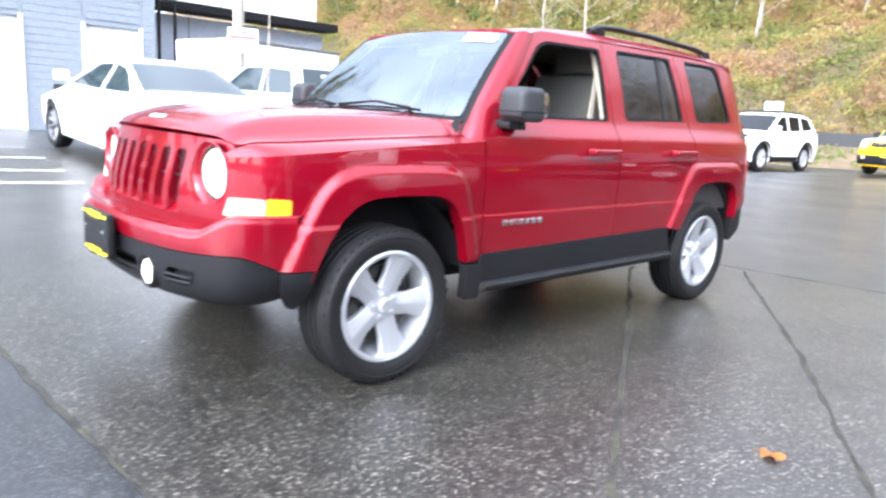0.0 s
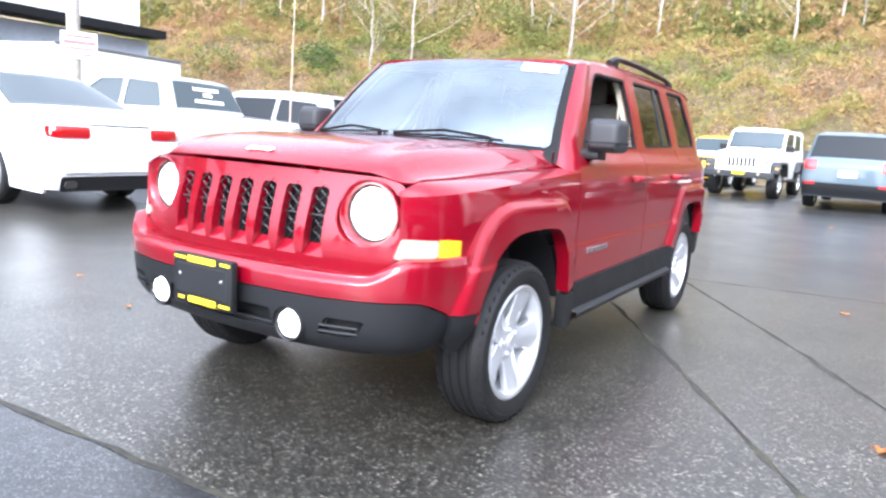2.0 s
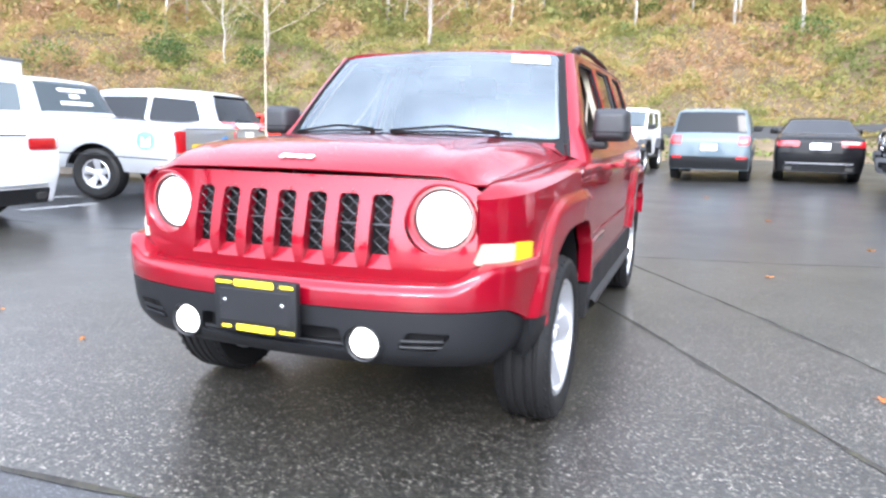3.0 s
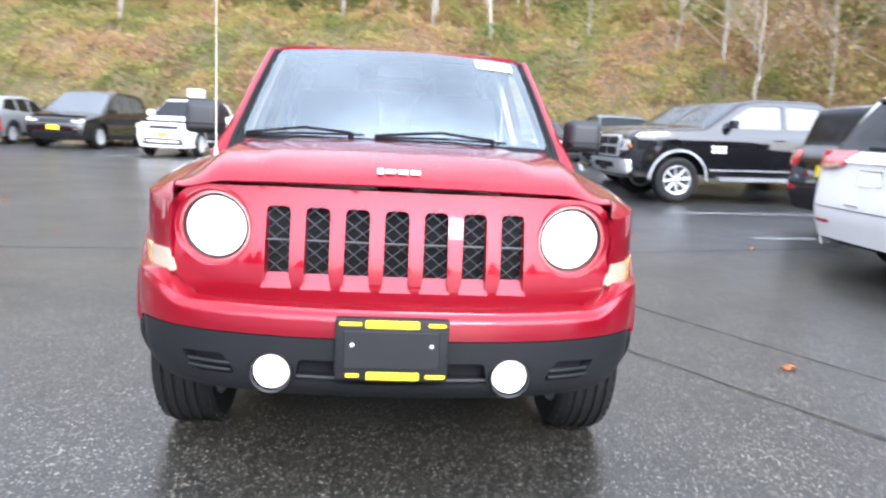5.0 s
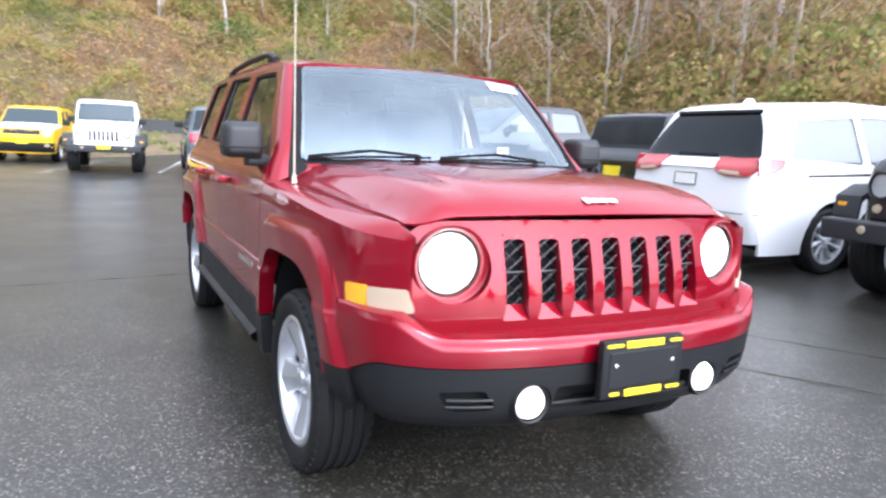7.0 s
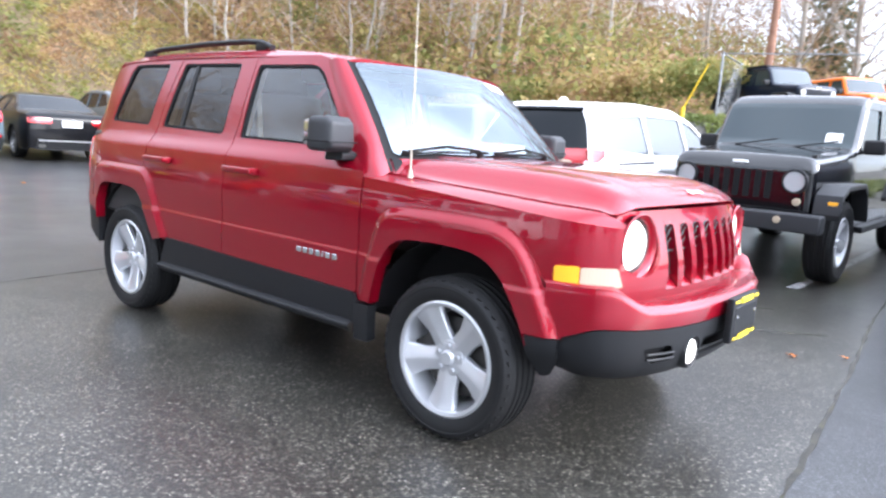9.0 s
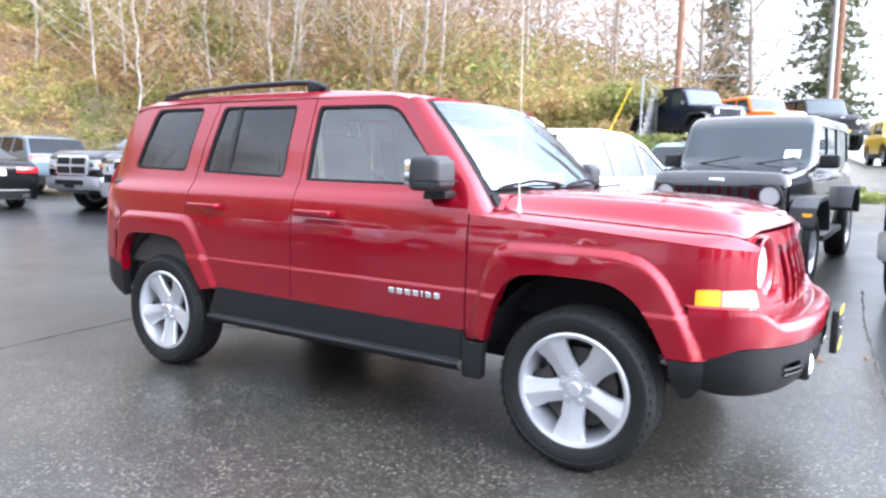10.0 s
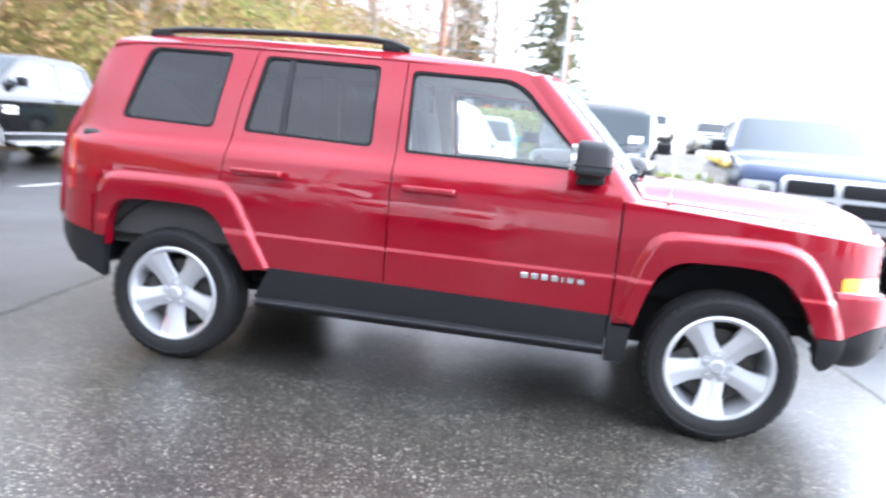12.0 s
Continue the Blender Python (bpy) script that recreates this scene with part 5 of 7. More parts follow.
        part("splash_guard", Geo().sheet([(0.828, 0.312), (0.902, 0.312), (0.914, 0.478), (0.835, 0.478), (0.822, 0.515), (0.815, 0.515), (0.815, 0.312)], side_fn(s, 0.016), 0.05, (0, s, 0), 0.05), TRIM, red_suv)
        # sill
        part("sill_cladding", Geo().sheet([(-0.868, 0.384), (0.808, 0.384), (0.808, 0.520), (-0.795, 0.538)], lambda u, v, s=s: np.stack([u, s * (side_w(u, v) + 0.010), v], 1), 0.06, (0, s, 0), 0.03), TRIM2, red_suv, "black plastic door cladding")
        rows = [[(u, s * (float(side_w(u, v)) + o), v) for u in np.linspace(-0.85, 0.808, 20)] for v, o in ((0.392, 0.004), (0.385, 0.020), (0.380, 0.036), (0.374, 0.042), (0.366, 0.043), (0.350, 0.036), (0.334, 0.010), (0.322, -0.05))]
        part("sill", Geo().loft(rows, (0, s, 0)), TRIM, red_suv, "black sill with a narrow step")
        # window glass; the driver's front window is wound down
        for nm, w, mat in (("front_window", win_f, GLASS), ("rear_window", win_r, PRIVACY), ("quarter_window", win_q, PRIVACY)):
            ring = [tuple(p) for p in w]
            if not (nm == "front_window" and s == 1):
                g = part(nm, Geo().sheet(ring, side_fn(s, -0.014), 0.2, (0, s, 0), 0), mat, red_suv, "clear side window" if mat is GLASS else "dark tinted side window")
                g.visible_shadow = False
            cx, cz = np.mean([p[0] for p in ring]), np.mean([p[1] for p in ring])
            inner = [(cx + (x - cx) * (1 - 0.014 / abs(max(abs(x - cx), 0.2))), cz + (z - cz) * (1 - 0.013 / max(abs(z - cz), 0.15))) for x, z in ring]
            part("window_seal", Geo().sheet(ring, side_fn(s, -0.004), 0.06, (0, s, 0), 0.02, [inner]), MATTE, red_suv, "black rubber window seal")
        part("window_divider", Geo().sheet([(-0.828, 1.168), (-0.800, 1.168), (-0.812, 1.552), (-0.840, 1.552)], side_fn(s, -0.006), 0.1, (0, s, 0), 0.02), TRIM, red_suv)
        # A-pillar, from the windscreen's edge to the door
        rows = []
        for t in np.linspace(-0.12, 1, 16):
            ws = screen_pt(t, s * 1.0)
            q = np.array([0.815, 0, 1.035]) * (1 - t) + np.array([0.335, 0, 1.548]) * t
            q[0] = 0.815 + (0.335 - 0.815) * (t ** 0.92 if t > 0 else t)
            q[1] = s * side_w(q[0], q[2])
            row = []
            for k in np.linspace(0, 1, 9):
                p = ws * (1 - k) + q * k
                b = 0.020 * math.sin(math.pi * k)
                row.append(p + np.array([b * 0.8, s * b, b * 0.6]))
            rows.append(row)
        part("a_pillar", Geo().loft([r[1:] for r in rows], (0.5, s, 0.3)), RED, red_suv)
        part("pillar_trim", Geo().loft([r[:2] for r in rows], (0.5, s, 0.3)), MATTE, red_suv, "black strip beside the windscreen")
        # corner between the hood's hinge, the fender and the pillar
        rows = []
        for j, x in enumerate(np.linspace(0.93, 0.77, 7)):
            a, b = np.array([x, s * (float(GAP_Y(x)) - 0.012 * (j < 3)), float(GAP_Z(x)) + 0.003]), screen_pt(-0.02, s * (0.86 + 0.14 * j / 6)) + np.array([0.024, 0, 0.0]) * (1 - j / 6)
            rows.append([a + (b - a) * t for t in np.linspace(0, 1, 5)])
        part("cowl_corner", Geo().loft(rows, (0.3, s, 1)), RED, red_suv)
        # handles and the scoop behind them
        for x in (-0.045, -0.875):
            bm = box((0.245, 0.030, 0.032), (x, s * 0.902, 0.990), 0.013, 3)
            box((0.040, 0.040, 0.030), (x - 0.09, s * 0.880, 0.985), 0.010, 2, bm)
            box((0.045, 0.040, 0.036), (x + 0.10, s * 0.880, 0.988), 0.010, 2, bm)
            part("door_handle", bm, RED, red_suv)
        # raised lettering, as plain bars
        x = 0.405
        widths = (0.036, 0.036, 0.034, 0.036, 0.012, 0.036, 0.036)
        for w in widths:
            part("badge_bar", box((w * 0.85, 0.006, 0.026), (x + w / 2, s * (float(side_w(x, 0.655)) + 0.003), 0.655), 0.002, 1), CHROME, red_suv, "chrome lettering bar")
            x += w + 0.0105
        # wheel housings
        for c in (1.3175, -1.3175):
            bm = bmesh.new()
            n = 14
            ra = [(c + 0.44 * math.cos(0.25 + (math.pi - 0.5) * j / n), 0.335 + 0.485 * math.sin(0.25 + (math.pi - 0.5) * j / n)) for j in range(n + 1)]
            a = [bm.verts.new((x, s * 0.825, z)) for x, z in ra]
            b = [bm.verts.new((x, s * 0.50, z)) for x, z in ra]
            for j in range(n):
                bm.faces.new((a[j], a[j + 1], b[j + 1], b[j]))
            bm.faces.new(b)
            part("wheel_housing", bm, MATTE, red_suv)
        # mirror: squarish housing on a short arm
        bm = box((0.165, 0.165, 0.152), (0.665, s * 0.908, 1.200), 0.036, 4, taper=0.95)
        for v in bm.verts:
            if v.co.x > 0.72:
                v.co.z = 1.198 + (v.co.z - 1.198) * 0.86
                v.co.y = s * 0.915 + (v.co.y - s * 0.915) * 0.92
        mir = part("wing_mirror", bm, FLARE, red_suv, "dark grey square wing mirror")
        part("mirror_glass", box((0.006, 0.140, 0.115), (0.583, s * 0.908, 1.200), 0.02, 2), CHROME, mir)
        part("mirror_seam", box((0.167, 0.167, 0.006), (0.665, s * 0.908, 1.168), 0.002, 1), MATTE, mir)
        part("mirror_arm", prism([(0.60, 1.085), (0.72, 1.090), (0.725, 1.120), (0.66, 1.140), (0.61, 1.130)], s * 0.775, s * 0.89, "y", bevel=0.010), TRIM, mir)
        part("window_sail", Geo().sheet([(0.575, 1.142), (0.672, 1.142), (0.575, 1.238)], side_fn(s, 0.003), 0.05, (0, s, 0), 0.02), TRIM, red_suv)
        # tail light on the corner
        part("tail_light", Geo().sheet(rect(-1.985, -1.885, 0.80, 1.085, 0.03), side_fn(s, 0.006), 0.05, (0, s, 0), 0.02), REDLENS, red_suv, "red tail light")
        part("quarter_backing", Geo().sheet([(-2.0, 0.70), (-1.72, 0.70), (-1.72, 1.28), (-1.89, 1.32), (-1.96, 1.08)], side_fn(s, -0.005), 0.03, (0, s, 0), 0), RED, red_suv)
        # lower corner of the rear bumper
        part("rear_bumper_side", Geo().sheet([(-1.69, 0.385), (-1.69, 0.60), (-2.02, 0.655), (-2.0, 0.56), (-1.86, 0.46)], side_fn(s, 0.004), 0.05, (0, s, 0), 0.05), TRIM2, red_suv, "black lower bumper corner")
        part("rear_bumper_upper", Geo().sheet([(-1.755, 0.61), (-2.035, 0.655), (-2.05, 0.80), (-1.76, 0.80)], side_fn(s, 0.012), 0.05, (0, s, 0), 0.04), RED, red_suv)


def screen_pt(v, k):
    """The windscreen: v from its foot (0) to its head (1), k across (-1 to 1)."""
    yb, yt = 0.728, 0.612
    y = k * (yb + (yt - yb) * v)
    x = (0.845 + 0.105 * (1 - k * k)) * (1 - v) + (0.432 + 0.075 * (1 - k * k)) * v + 0.028 * v * (1 - v) * 4 * 0.5
    z = (1.118 + 0.016 * (1 - k * k)) * (1 - v) + (1.552 + 0.022 * (1 - k * k)) * v + 0.018 * v * (1 - v) * 4 * 0.5
    return np.stack([x, y, z], -1) if np.ndim(x) else np.array([x, y, z])


HOOD_X = curve((0.86, 1.126), (0.95, 1.127), (1.1, 1.128), (1.4, 1.122), (1.7, 1.106), (1.84, 1.087), (1.92, 1.064), (1.965, 1.038), (1.99, 1.015))
ROOF_X = curve((-1.86, 1.600), (-1.80, 1.618), (-1.6, 1.638), (-1.0, 1.650), (-0.4, 1.645), (0.1, 1.621), (0.36, 1.591), (0.52, 1.566))


def hood_fn(u, v):
    """u: x, v: across from -1 to 1, where 1 is the gap along the fender."""
    w = GAP_Y(u) - 0.005
    k = np.abs(v)
    edge = GAP_Z(u) + 0.004
    bow = 0.085 * k ** 2.2 * smooth(1.5, 1.88, u)
    crown = HOOD_X(np.minimum(u + bow, 1.99)) - 0.016 * k ** 2 + 0.010 * smooth(0.66, 0.56, k) * smooth(1.93, 1.75, u)
    z = crown + (edge - crown) * smooth(0.78, 1.0, k) ** 1.2
    return np.stack([u, w * v, z], 1)


def roof_fn(u, v):
    k = np.abs(v)
    y = v * 0.648 * (1 - 0.03 * smooth(0.2, 0.5, u))
    z = ROOF_X(u) + 0.001 - 0.010 * k ** 2 - 0.052 * smooth(0.80, 1.02, k) ** 1.4 * (1 - 0.6 * smooth(0.05, 0.45, u))
    return np.stack([u, y, z], 1)


def build_top():
    # hood: the front edge bows back towards the corners
    ks = np.linspace(-1, 1, 25)
    front = [(1.985 - 0.085 * abs(k) ** 2.2, k) for k in ks]
    rear = [(0.925 - 0.075 * abs(k) ** 2, k) for k in ks[::-1]]
    part("hood", Geo().sheet(front + rear, hood_fn, 0.045, (0, 0, 1), 0.007), RED_WET, red_suv, "red hood beaded with rain")
    # cowl under the wipers
    rows = [[tuple(screen_pt(t, k) + np.array([0.02, 0, -0.012])) for k in np.linspace(-1, 1, 15)] for t in (-0.22, -0.12, -0.04, 0.02)]
    part("cowl", Geo().loft(rows, (1, 0, 1)), MATTE, red_suv)
    # roof
    front = [(0.512 - 0.085 * abs(k) ** 2, k) for k in ks]
    rear = [(-1.855 + 0.05 * abs(k) ** 3, k) for k in ks[::-1]]
    part("roof", Geo().sheet(front + rear, roof_fn, 0.06, (0, 0, 1), 0.02), RED_WET, red_suv)
    # windscreen with its dark printed border
    ring = [(t, k) for t, k in [(0.02, -0.965), (0.02, 0.965), (0.985, 0.965), (0.985, -0.965)]]
    glass = part("windscreen", Geo().sheet(rounded(ring, 0.05), lambda u, v: screen_pt(u, v), 0.08, (1, 0, 1), 0), WINDSCREEN, red_suv, "clear windscreen reflecting the sky")
    glass.visible_shadow = False
    outer = [(0.0, -1.0), (0.0, 1.0), (1.0, 1.0), (1.0, -1.0)]
    inner = rounded([(0.05, -0.958), (0.05, 0.958), (0.965, 0.948), (0.965, -0.948)], 0.06)
    part("windscreen_border", Geo().sheet(outer, lambda u, v: screen_pt(u, v) - np.array([0.004, 0, 0.004]), 0.08, (1, 0, 1), 0, [inner]), MATTE, glass)
    # paper in the corner of the screen
    part("window_sticker", Geo().sheet(rect(0.845, 0.945, 0.60, 0.90, 0.01), lambda u, v: screen_pt(u, v) + np.array([0.003, 0, 0.004]), 0.1, (1, 0, 1), 0.002), PAPER, red_suv, "white paper sticker")
    # wipers
    for y0, y1, lift in ((-0.66, -0.20, 0.0), (-0.10, 0.42, 0.0)):
        bm = bmesh.new()
        a, b = screen_pt(0.0, y0 / 0.71), screen_pt(0.015, y1 / 0.71)
        m = screen_pt(0.045, (y0 * 0.45 + y1 * 0.55) / 0.71)
        up = np.array([0.018, 0, 0.022])
        tube([a + up, m + up * 1.2, b + up], 0.007, 6, bm)
        tube([a + up * 0.6, (a + b) / 2 + up * 0.9, b + up * 0.6 + (b - a) * 0.12], 0.006, 6, bm)
        tube([b - np.array([0, 0, 0.03]), b + up], 0.013, 8, bm)
        part("wiper", bm, MATTE, red_suv, "black wiper")
    # roof rails
    for s in (1, -1):
        pts = [(-1.66, s * 0.540, 1.628), (-1.60, s * 0.540, 1.652), (-1.45, s * 0.542, 1.668), (-0.9, s * 0.545, 1.684), (-0.50, s * 0.543, 1.684), (-0.37, s * 0.541, 1.675), (-0.27, s * 0.540, 1.645)]
        bm = tube(pts, 0.0165, 10)
        for v in bm.verts:
            v.co.y = s * 0.542 + (v.co.y - s * 0.542) * 1.2
        box((0.10, 0.035, 0.05), (-0.36, s * 0.541, 1.655), 0.015, 2, bm)
        box((0.12, 0.035, 0.05), (-1.60, s * 0.540, 1.640), 0.015, 2, bm)
        part("roof_rail", bm, TRIM, red_suv, "black roof rail")
    # antenna
    bm = tube([(1.02, -0.772, 1.040), (1.02, -0.772, 1.075)], 0.012, 10, r2=0.007)
    tube([(1.02, -0.772, 1.07), (1.005, -0.772, 1.98)], 0.0034, 6, bm, 0.0022)
    part("antenna", bm, BEIGE, red_suv, "thin whip antenna")
    # nose lettering, as plain bars
    x = -0.068
    for w in (0.022, 0.036, 0.036, 0.036):
        h = 0.030 if w < 0.03 else 0.022
        n = box((0.022 if w > 0.03 else 0.03, w * 0.85, 0.006), (1.942, x + w / 2, float(HOOD_X(1.942)) + 0.006), 0.002, 1, turn=Matrix.Rotation(0.42, 3, "Y"))
        part("badge_bar", n, PAPER, red_suv, "white lettering bar")
        x += w + 0.002


def grille_x(y, z):
    k = np.abs(y)
    return 2.045 - 0.098 * (k / 0.69) ** 2.4 - 0.055 * smooth(0.74, 1.04, z) - 0.015 * smooth(0.72, 0.66, z)


def fascia_fn(u, v):
    return np.stack([grille_x(u, v), u, v], 1)


# plan line of the bumper: from the wheel arch round the corner to the middle
_bp = np.array([(1.70, 0.858), (1.78, 0.844), (1.86, 0.816), (1.93, 0.775), (1.99, 0.722), (2.04, 0.655), (2.085, 0.562), (2.115, 0.46), (2.14, 0.32), (2.152, 0.16), (2.156, 0.0)])
_bp = np.concatenate([_bp, _bp[-2::-1] * np.array([1, -1])])
for _ in range(3):      # corner cutting, for a smooth line
    _bp = np.concatenate([_bp[:1], np.stack([_bp[:-1] * 0.75 + _bp[1:] * 0.25, _bp[:-1] * 0.25 + _bp[1:] * 0.75], 1).reshape(-1, 2), _bp[-1:]])
_bs = np.concatenate([[0], np.cumsum(np.linalg.norm(np.diff(_bp, axis=0), axis=1))])
_bs = _bs - _bs[-1] / 2          # 0 in the middle; negative on the left (y > 0)
_bt = np.gradient(_bp, axis=0)
_bn = np.stack([-_bt[:, 1], _bt[:, 0]], 1)
_bn = _bn / np.linalg.norm(_bn, axis=1, keepdims=True)
if _bn[len(_bn) // 2][0] < 0:
    _bn = -_bn


def bumper_fn(off):
    def fn(u, v):
        x, y = np.interp(u, _bs, _bp[:, 0]), np.interp(u, _bs, _bp[:, 1])
        nx, ny = np.interp(u, _bs, _bn[:, 0]), np.interp(u, _bs, _bn[:, 1])
        o = off(u, v)
        return np.stack([x + nx * o, y + ny * o, v], 1)
    return fn


BL = float(_bs[-1])
LOW = curve((0.36, -0.115), (0.40, -0.055), (0.45, -0.018), (0.52, -0.004), (0.60, 0.002))


def build_front():
    # face with seven slots and two lamp openings
    outline = rounded([(-0.60, 0.660), (0.60, 0.660), (0.684, 0.733), (0.690, 0.800), (0.692, 0.940), (0.645, 0.980), (0.58, 0.996), (0.35, 1.002), (-0.35, 1.002), (-0.58, 0.996), (-0.645, 0.980), (-0.692, 0.940), (-0.690, 0.800), (-0.684, 0.733)], 0.012, 3)
    slots = [rounded([(c - 0.046, 0.704), (c + 0.046, 0.704), (c + 0.037, 0.742), (c + 0.036, 0.946), (c - 0.036, 0.946), (c - 0.037, 0.742)], [0.004, 0.004, 0.01, 0.018, 0.018, 0.01], 3) for c in (-0.3535 + 0.1178 * i for i in range(7))]
    lamps = [[(s * 0.548 + 0.116 * math.cos(t * math.pi / 18), 0.870 + 0.113 * math.sin(t * math.pi / 18)) for t in range(36)] for s in (1, -1)]
    part("grille_face", Geo().sheet(outline, fascia_fn, 0.03, (1, 0, 0), 0.035, slots + lamps), RED, red_suv, "red seven-slot grille")
    part("grille_backing", box((0.01, 0.80, 0.28), (1.945, 0, 0.84), 0.0), MATTE, red_suv, "dark radiator space")
    for i, sl in enumerate(slots):
        c = -0.3535 + 0.1178 * i
        # woven mesh behind each slot
        bm = bmesh.new()
        x = float(grille_x(c, 0.85)) - 0.030
        for k in range(-3, 8):
            for sg in (1, -1):
                z0 = 0.70 + 0.043 * k
                a, b = (c - 0.038, z0), (c + 0.038, z0 + sg * 0.062)
                lo, hi = 0.728, 0.958
                if max(a[1], b[1]) < lo or min(a[1], b[1]) > hi:
                    continue

                def cut(p, q):
                    t = 0.0
                    if p[1] < lo:
                        t = (lo - p[1]) / (q[1] - p[1])
                    elif p[1] > hi:
                        t = (hi - p[1]) / (q[1] - p[1])
                    return (p[0] + (q[0] - p[0]) * t, p[1] + (q[1] - p[1]) * t)
                a, b = cut(a, b), cut(b, a)
                tube([(x + 0.003 * sg, a[0], a[1]), (x + 0.003 * sg, b[0], b[1])], 0.0021, 4, bm)
        part("grille_mesh", bm, MESHWIRE, red_suv, "grey diamond wire mesh")
        # sloping lip under the slot
        rows = []
        for t in np.linspace(0, 1, 5):
            z = 0.746 - 0.042 * t
            hw = 0.037 + 0.009 * t
            rows.append([(float(grille_x(c, 0.72)) - 0.034 * (1 - t), c + hw * q, z) for q in (-1, -0.8, 0, 0.8, 1)])
        part("slot_lip", Geo().loft(rows, (1, 0, 0.6)), RED, red_suv)
    bar = tube([(1.99, -0.40, 0.845), (2.005, 0, 0.845), (1.99, 0.40, 0.845)], 0.004, 6)
    part("grille_bar", bar, MESHWIRE, red_suv)
    for s in (1, -1):
        cx = float(grille_x(0.548, 0.872))
        ax = (Vector((1, s * 0.10, 0))).normalized()
        turn = Matrix.Translation((cx - 0.030, s * 0.548, 0.870)) @ ax.to_track_quat("X", "Z").to_matrix().to_4x4()

        def lamp(nm, profile, mat, lab, parent):
            bm = lathe(profile, 40, "x", closed=False)
            bmesh.ops.transform(bm, matrix=turn, verts=bm.verts)
            return part(nm, bm, mat, parent, lab)
        bez = lamp("headlight", [(0.121, 0.024), (0.117, 0.031), (0.112, 0.028), (0.100, 0.010), (0.097, -0.03)], RED, "round lit headlight in a red bezel", red_suv)
        lamp("headlight_lens", [(0.001, 0.022), (0.05, 0.019), (0.078, 0.010), (0.092, -0.004)], HEADLAMP, "bright lit lens", bez)
        lamp("headlight_rim", [(0.092, 0.002), (0.097, 0.007), (0.099, -0.01)], TRIM, "", bez)
        # side marker: clear towards the front, amber towards the side
        for x0, x1, mat, lab in ((1.853, 1.968, CLEARLENS, "clear front position lamp"), (1.768, 1.850, AMBER, "amber side marker")):
            z0, z1 = 0.737, 0.796
            shape = rounded([(x0, z0), (x1, z0 - 0.006), (x1 - (0.014 if mat is CLEARLENS else 0), z1 + 0.004), (x0, z1)], 0.008, 2)
            part("side_marker", Geo().sheet(shape, side_fn(s, 0.007), 0.025, (0.4, s, 0), 0.02), mat, red_suv, lab)
    # upper, red bumper with its ledge; higher at the corners under the markers
    top = lambda u: 0.672 + 0.061 * smooth(0.62, 0.80, np.abs(u))
    foot = lambda u: 0.592 - 0.058 * smooth(0.80, BL - 0.08, np.abs(u))

    def up_off(u, v):
        k = smooth(0.62, 0.78, np.abs(u))
        return 0.006 - 0.004 * smooth(0.62, 0.59, v) - 0.024 * (1 - smooth(0.0, 0.026, top(u) - v)) * (1 - 0.8 * k) - 0.024 * smooth(0.80, 1.0, np.abs(u))
    rows = []
    for u in np.linspace(-BL + 0.055, BL - 0.055, 181):
        z = foot(u) + (top(u) - foot(u)) * np.array([0, 0.15, 0.3, 0.45, 0.58, 0.68, 0.76, 0.82, 0.88, 0.93, 0.97, 1.0])
        rows.append(bumper_fn(up_off)(np.full(12, u), z))
    part("front_bumper", Geo().loft(rows, (1, 0, 0)), RED, red_suv, "red upper bumper")
    rows = []
    for u in np.linspace(-BL + 0.055, BL - 0.055, 181):
        a = bumper_fn(up_off)(np.array([u]), np.array([float(top(u))]))[0]
        side, w = (1 if a[1] > 0 else -1), abs(u)
        if w < 0.60:
            y, z = a[1] * 0.99, 0.664
            b = np.array([float(grille_x(y, z)) - 0.006, y, z])
        elif w < 0.80:      # up the slanted side of the grille face
            k = (w - 0.60) / 0.20
            y, z = side * (0.594 + 0.089 * k), 0.664 + 0.071 * k
            b = np.array([float(grille_x(y, z)) - 0.004, y, z])
        else:               # under the fender
            x = 1.957 - 0.257 * (w - 0.80) / (BL - 0.855)
            b = np.array([x, side * (float(side_w(x, 0.735)) - 0.004), 0.735])
        rows.append([a + (b - a) * t + np.array([0, 0, 0.006 * math.sin(math.pi * t)]) for t in np.linspace(0, 1, 7)])
    part("bumper_ledge", Geo().loft(rows, (0, 0, 1)), RED_WET, red_suv)
    # lower, black bumper with openings
    bot = lambda u: 0.395 + 0.035 * smooth(0.85, BL, np.abs(u))
    us = np.linspace(-BL + 0.02, BL - 0.02, 70)
    out = [(u, float(bot(u))) for u in us] + [(u, 0.588 - 0.058 * float(smooth(0.80, BL - 0.08, abs(u)))) for u in us[::-1]]
    fog = lambda s: [(s * 0.353 + 0.068 * math.cos(t * math.pi / 14), 0.476 + 0.062 * math.sin(t * math.pi / 14)) for t in range(28)]
    vents = [rounded([(s * 0.462, 0.462), (s * 0.590, 0.458), (s * 0.618, 0.480), (s * 0.640, 0.518), (s * 0.50, 0.524)], 0.012, 2) for s in (1, -1)]
    inlet = rounded([(-0.285, 0.448), (0.285, 0.448), (0.270, 0.522), (-0.270, 0.522)], 0.012, 2)
    part("lower_bumper", Geo().sheet(out, bumper_fn(lambda u, v: LOW(v) * (1 - 0.25 * smooth(0.74, 0.95, np.abs(u))) - 0.034 * smooth(0.78, 1.0, np.abs(u)) - 0.020 * smooth(0.50, 0.40, v) * smooth(0.72, 0.95, np.abs(u))), 0.035, (1, 0, 0), 0.05, [fog(1), fog(-1), *vents, inlet]), TRIM2, red_suv, "black plastic lower bumper")
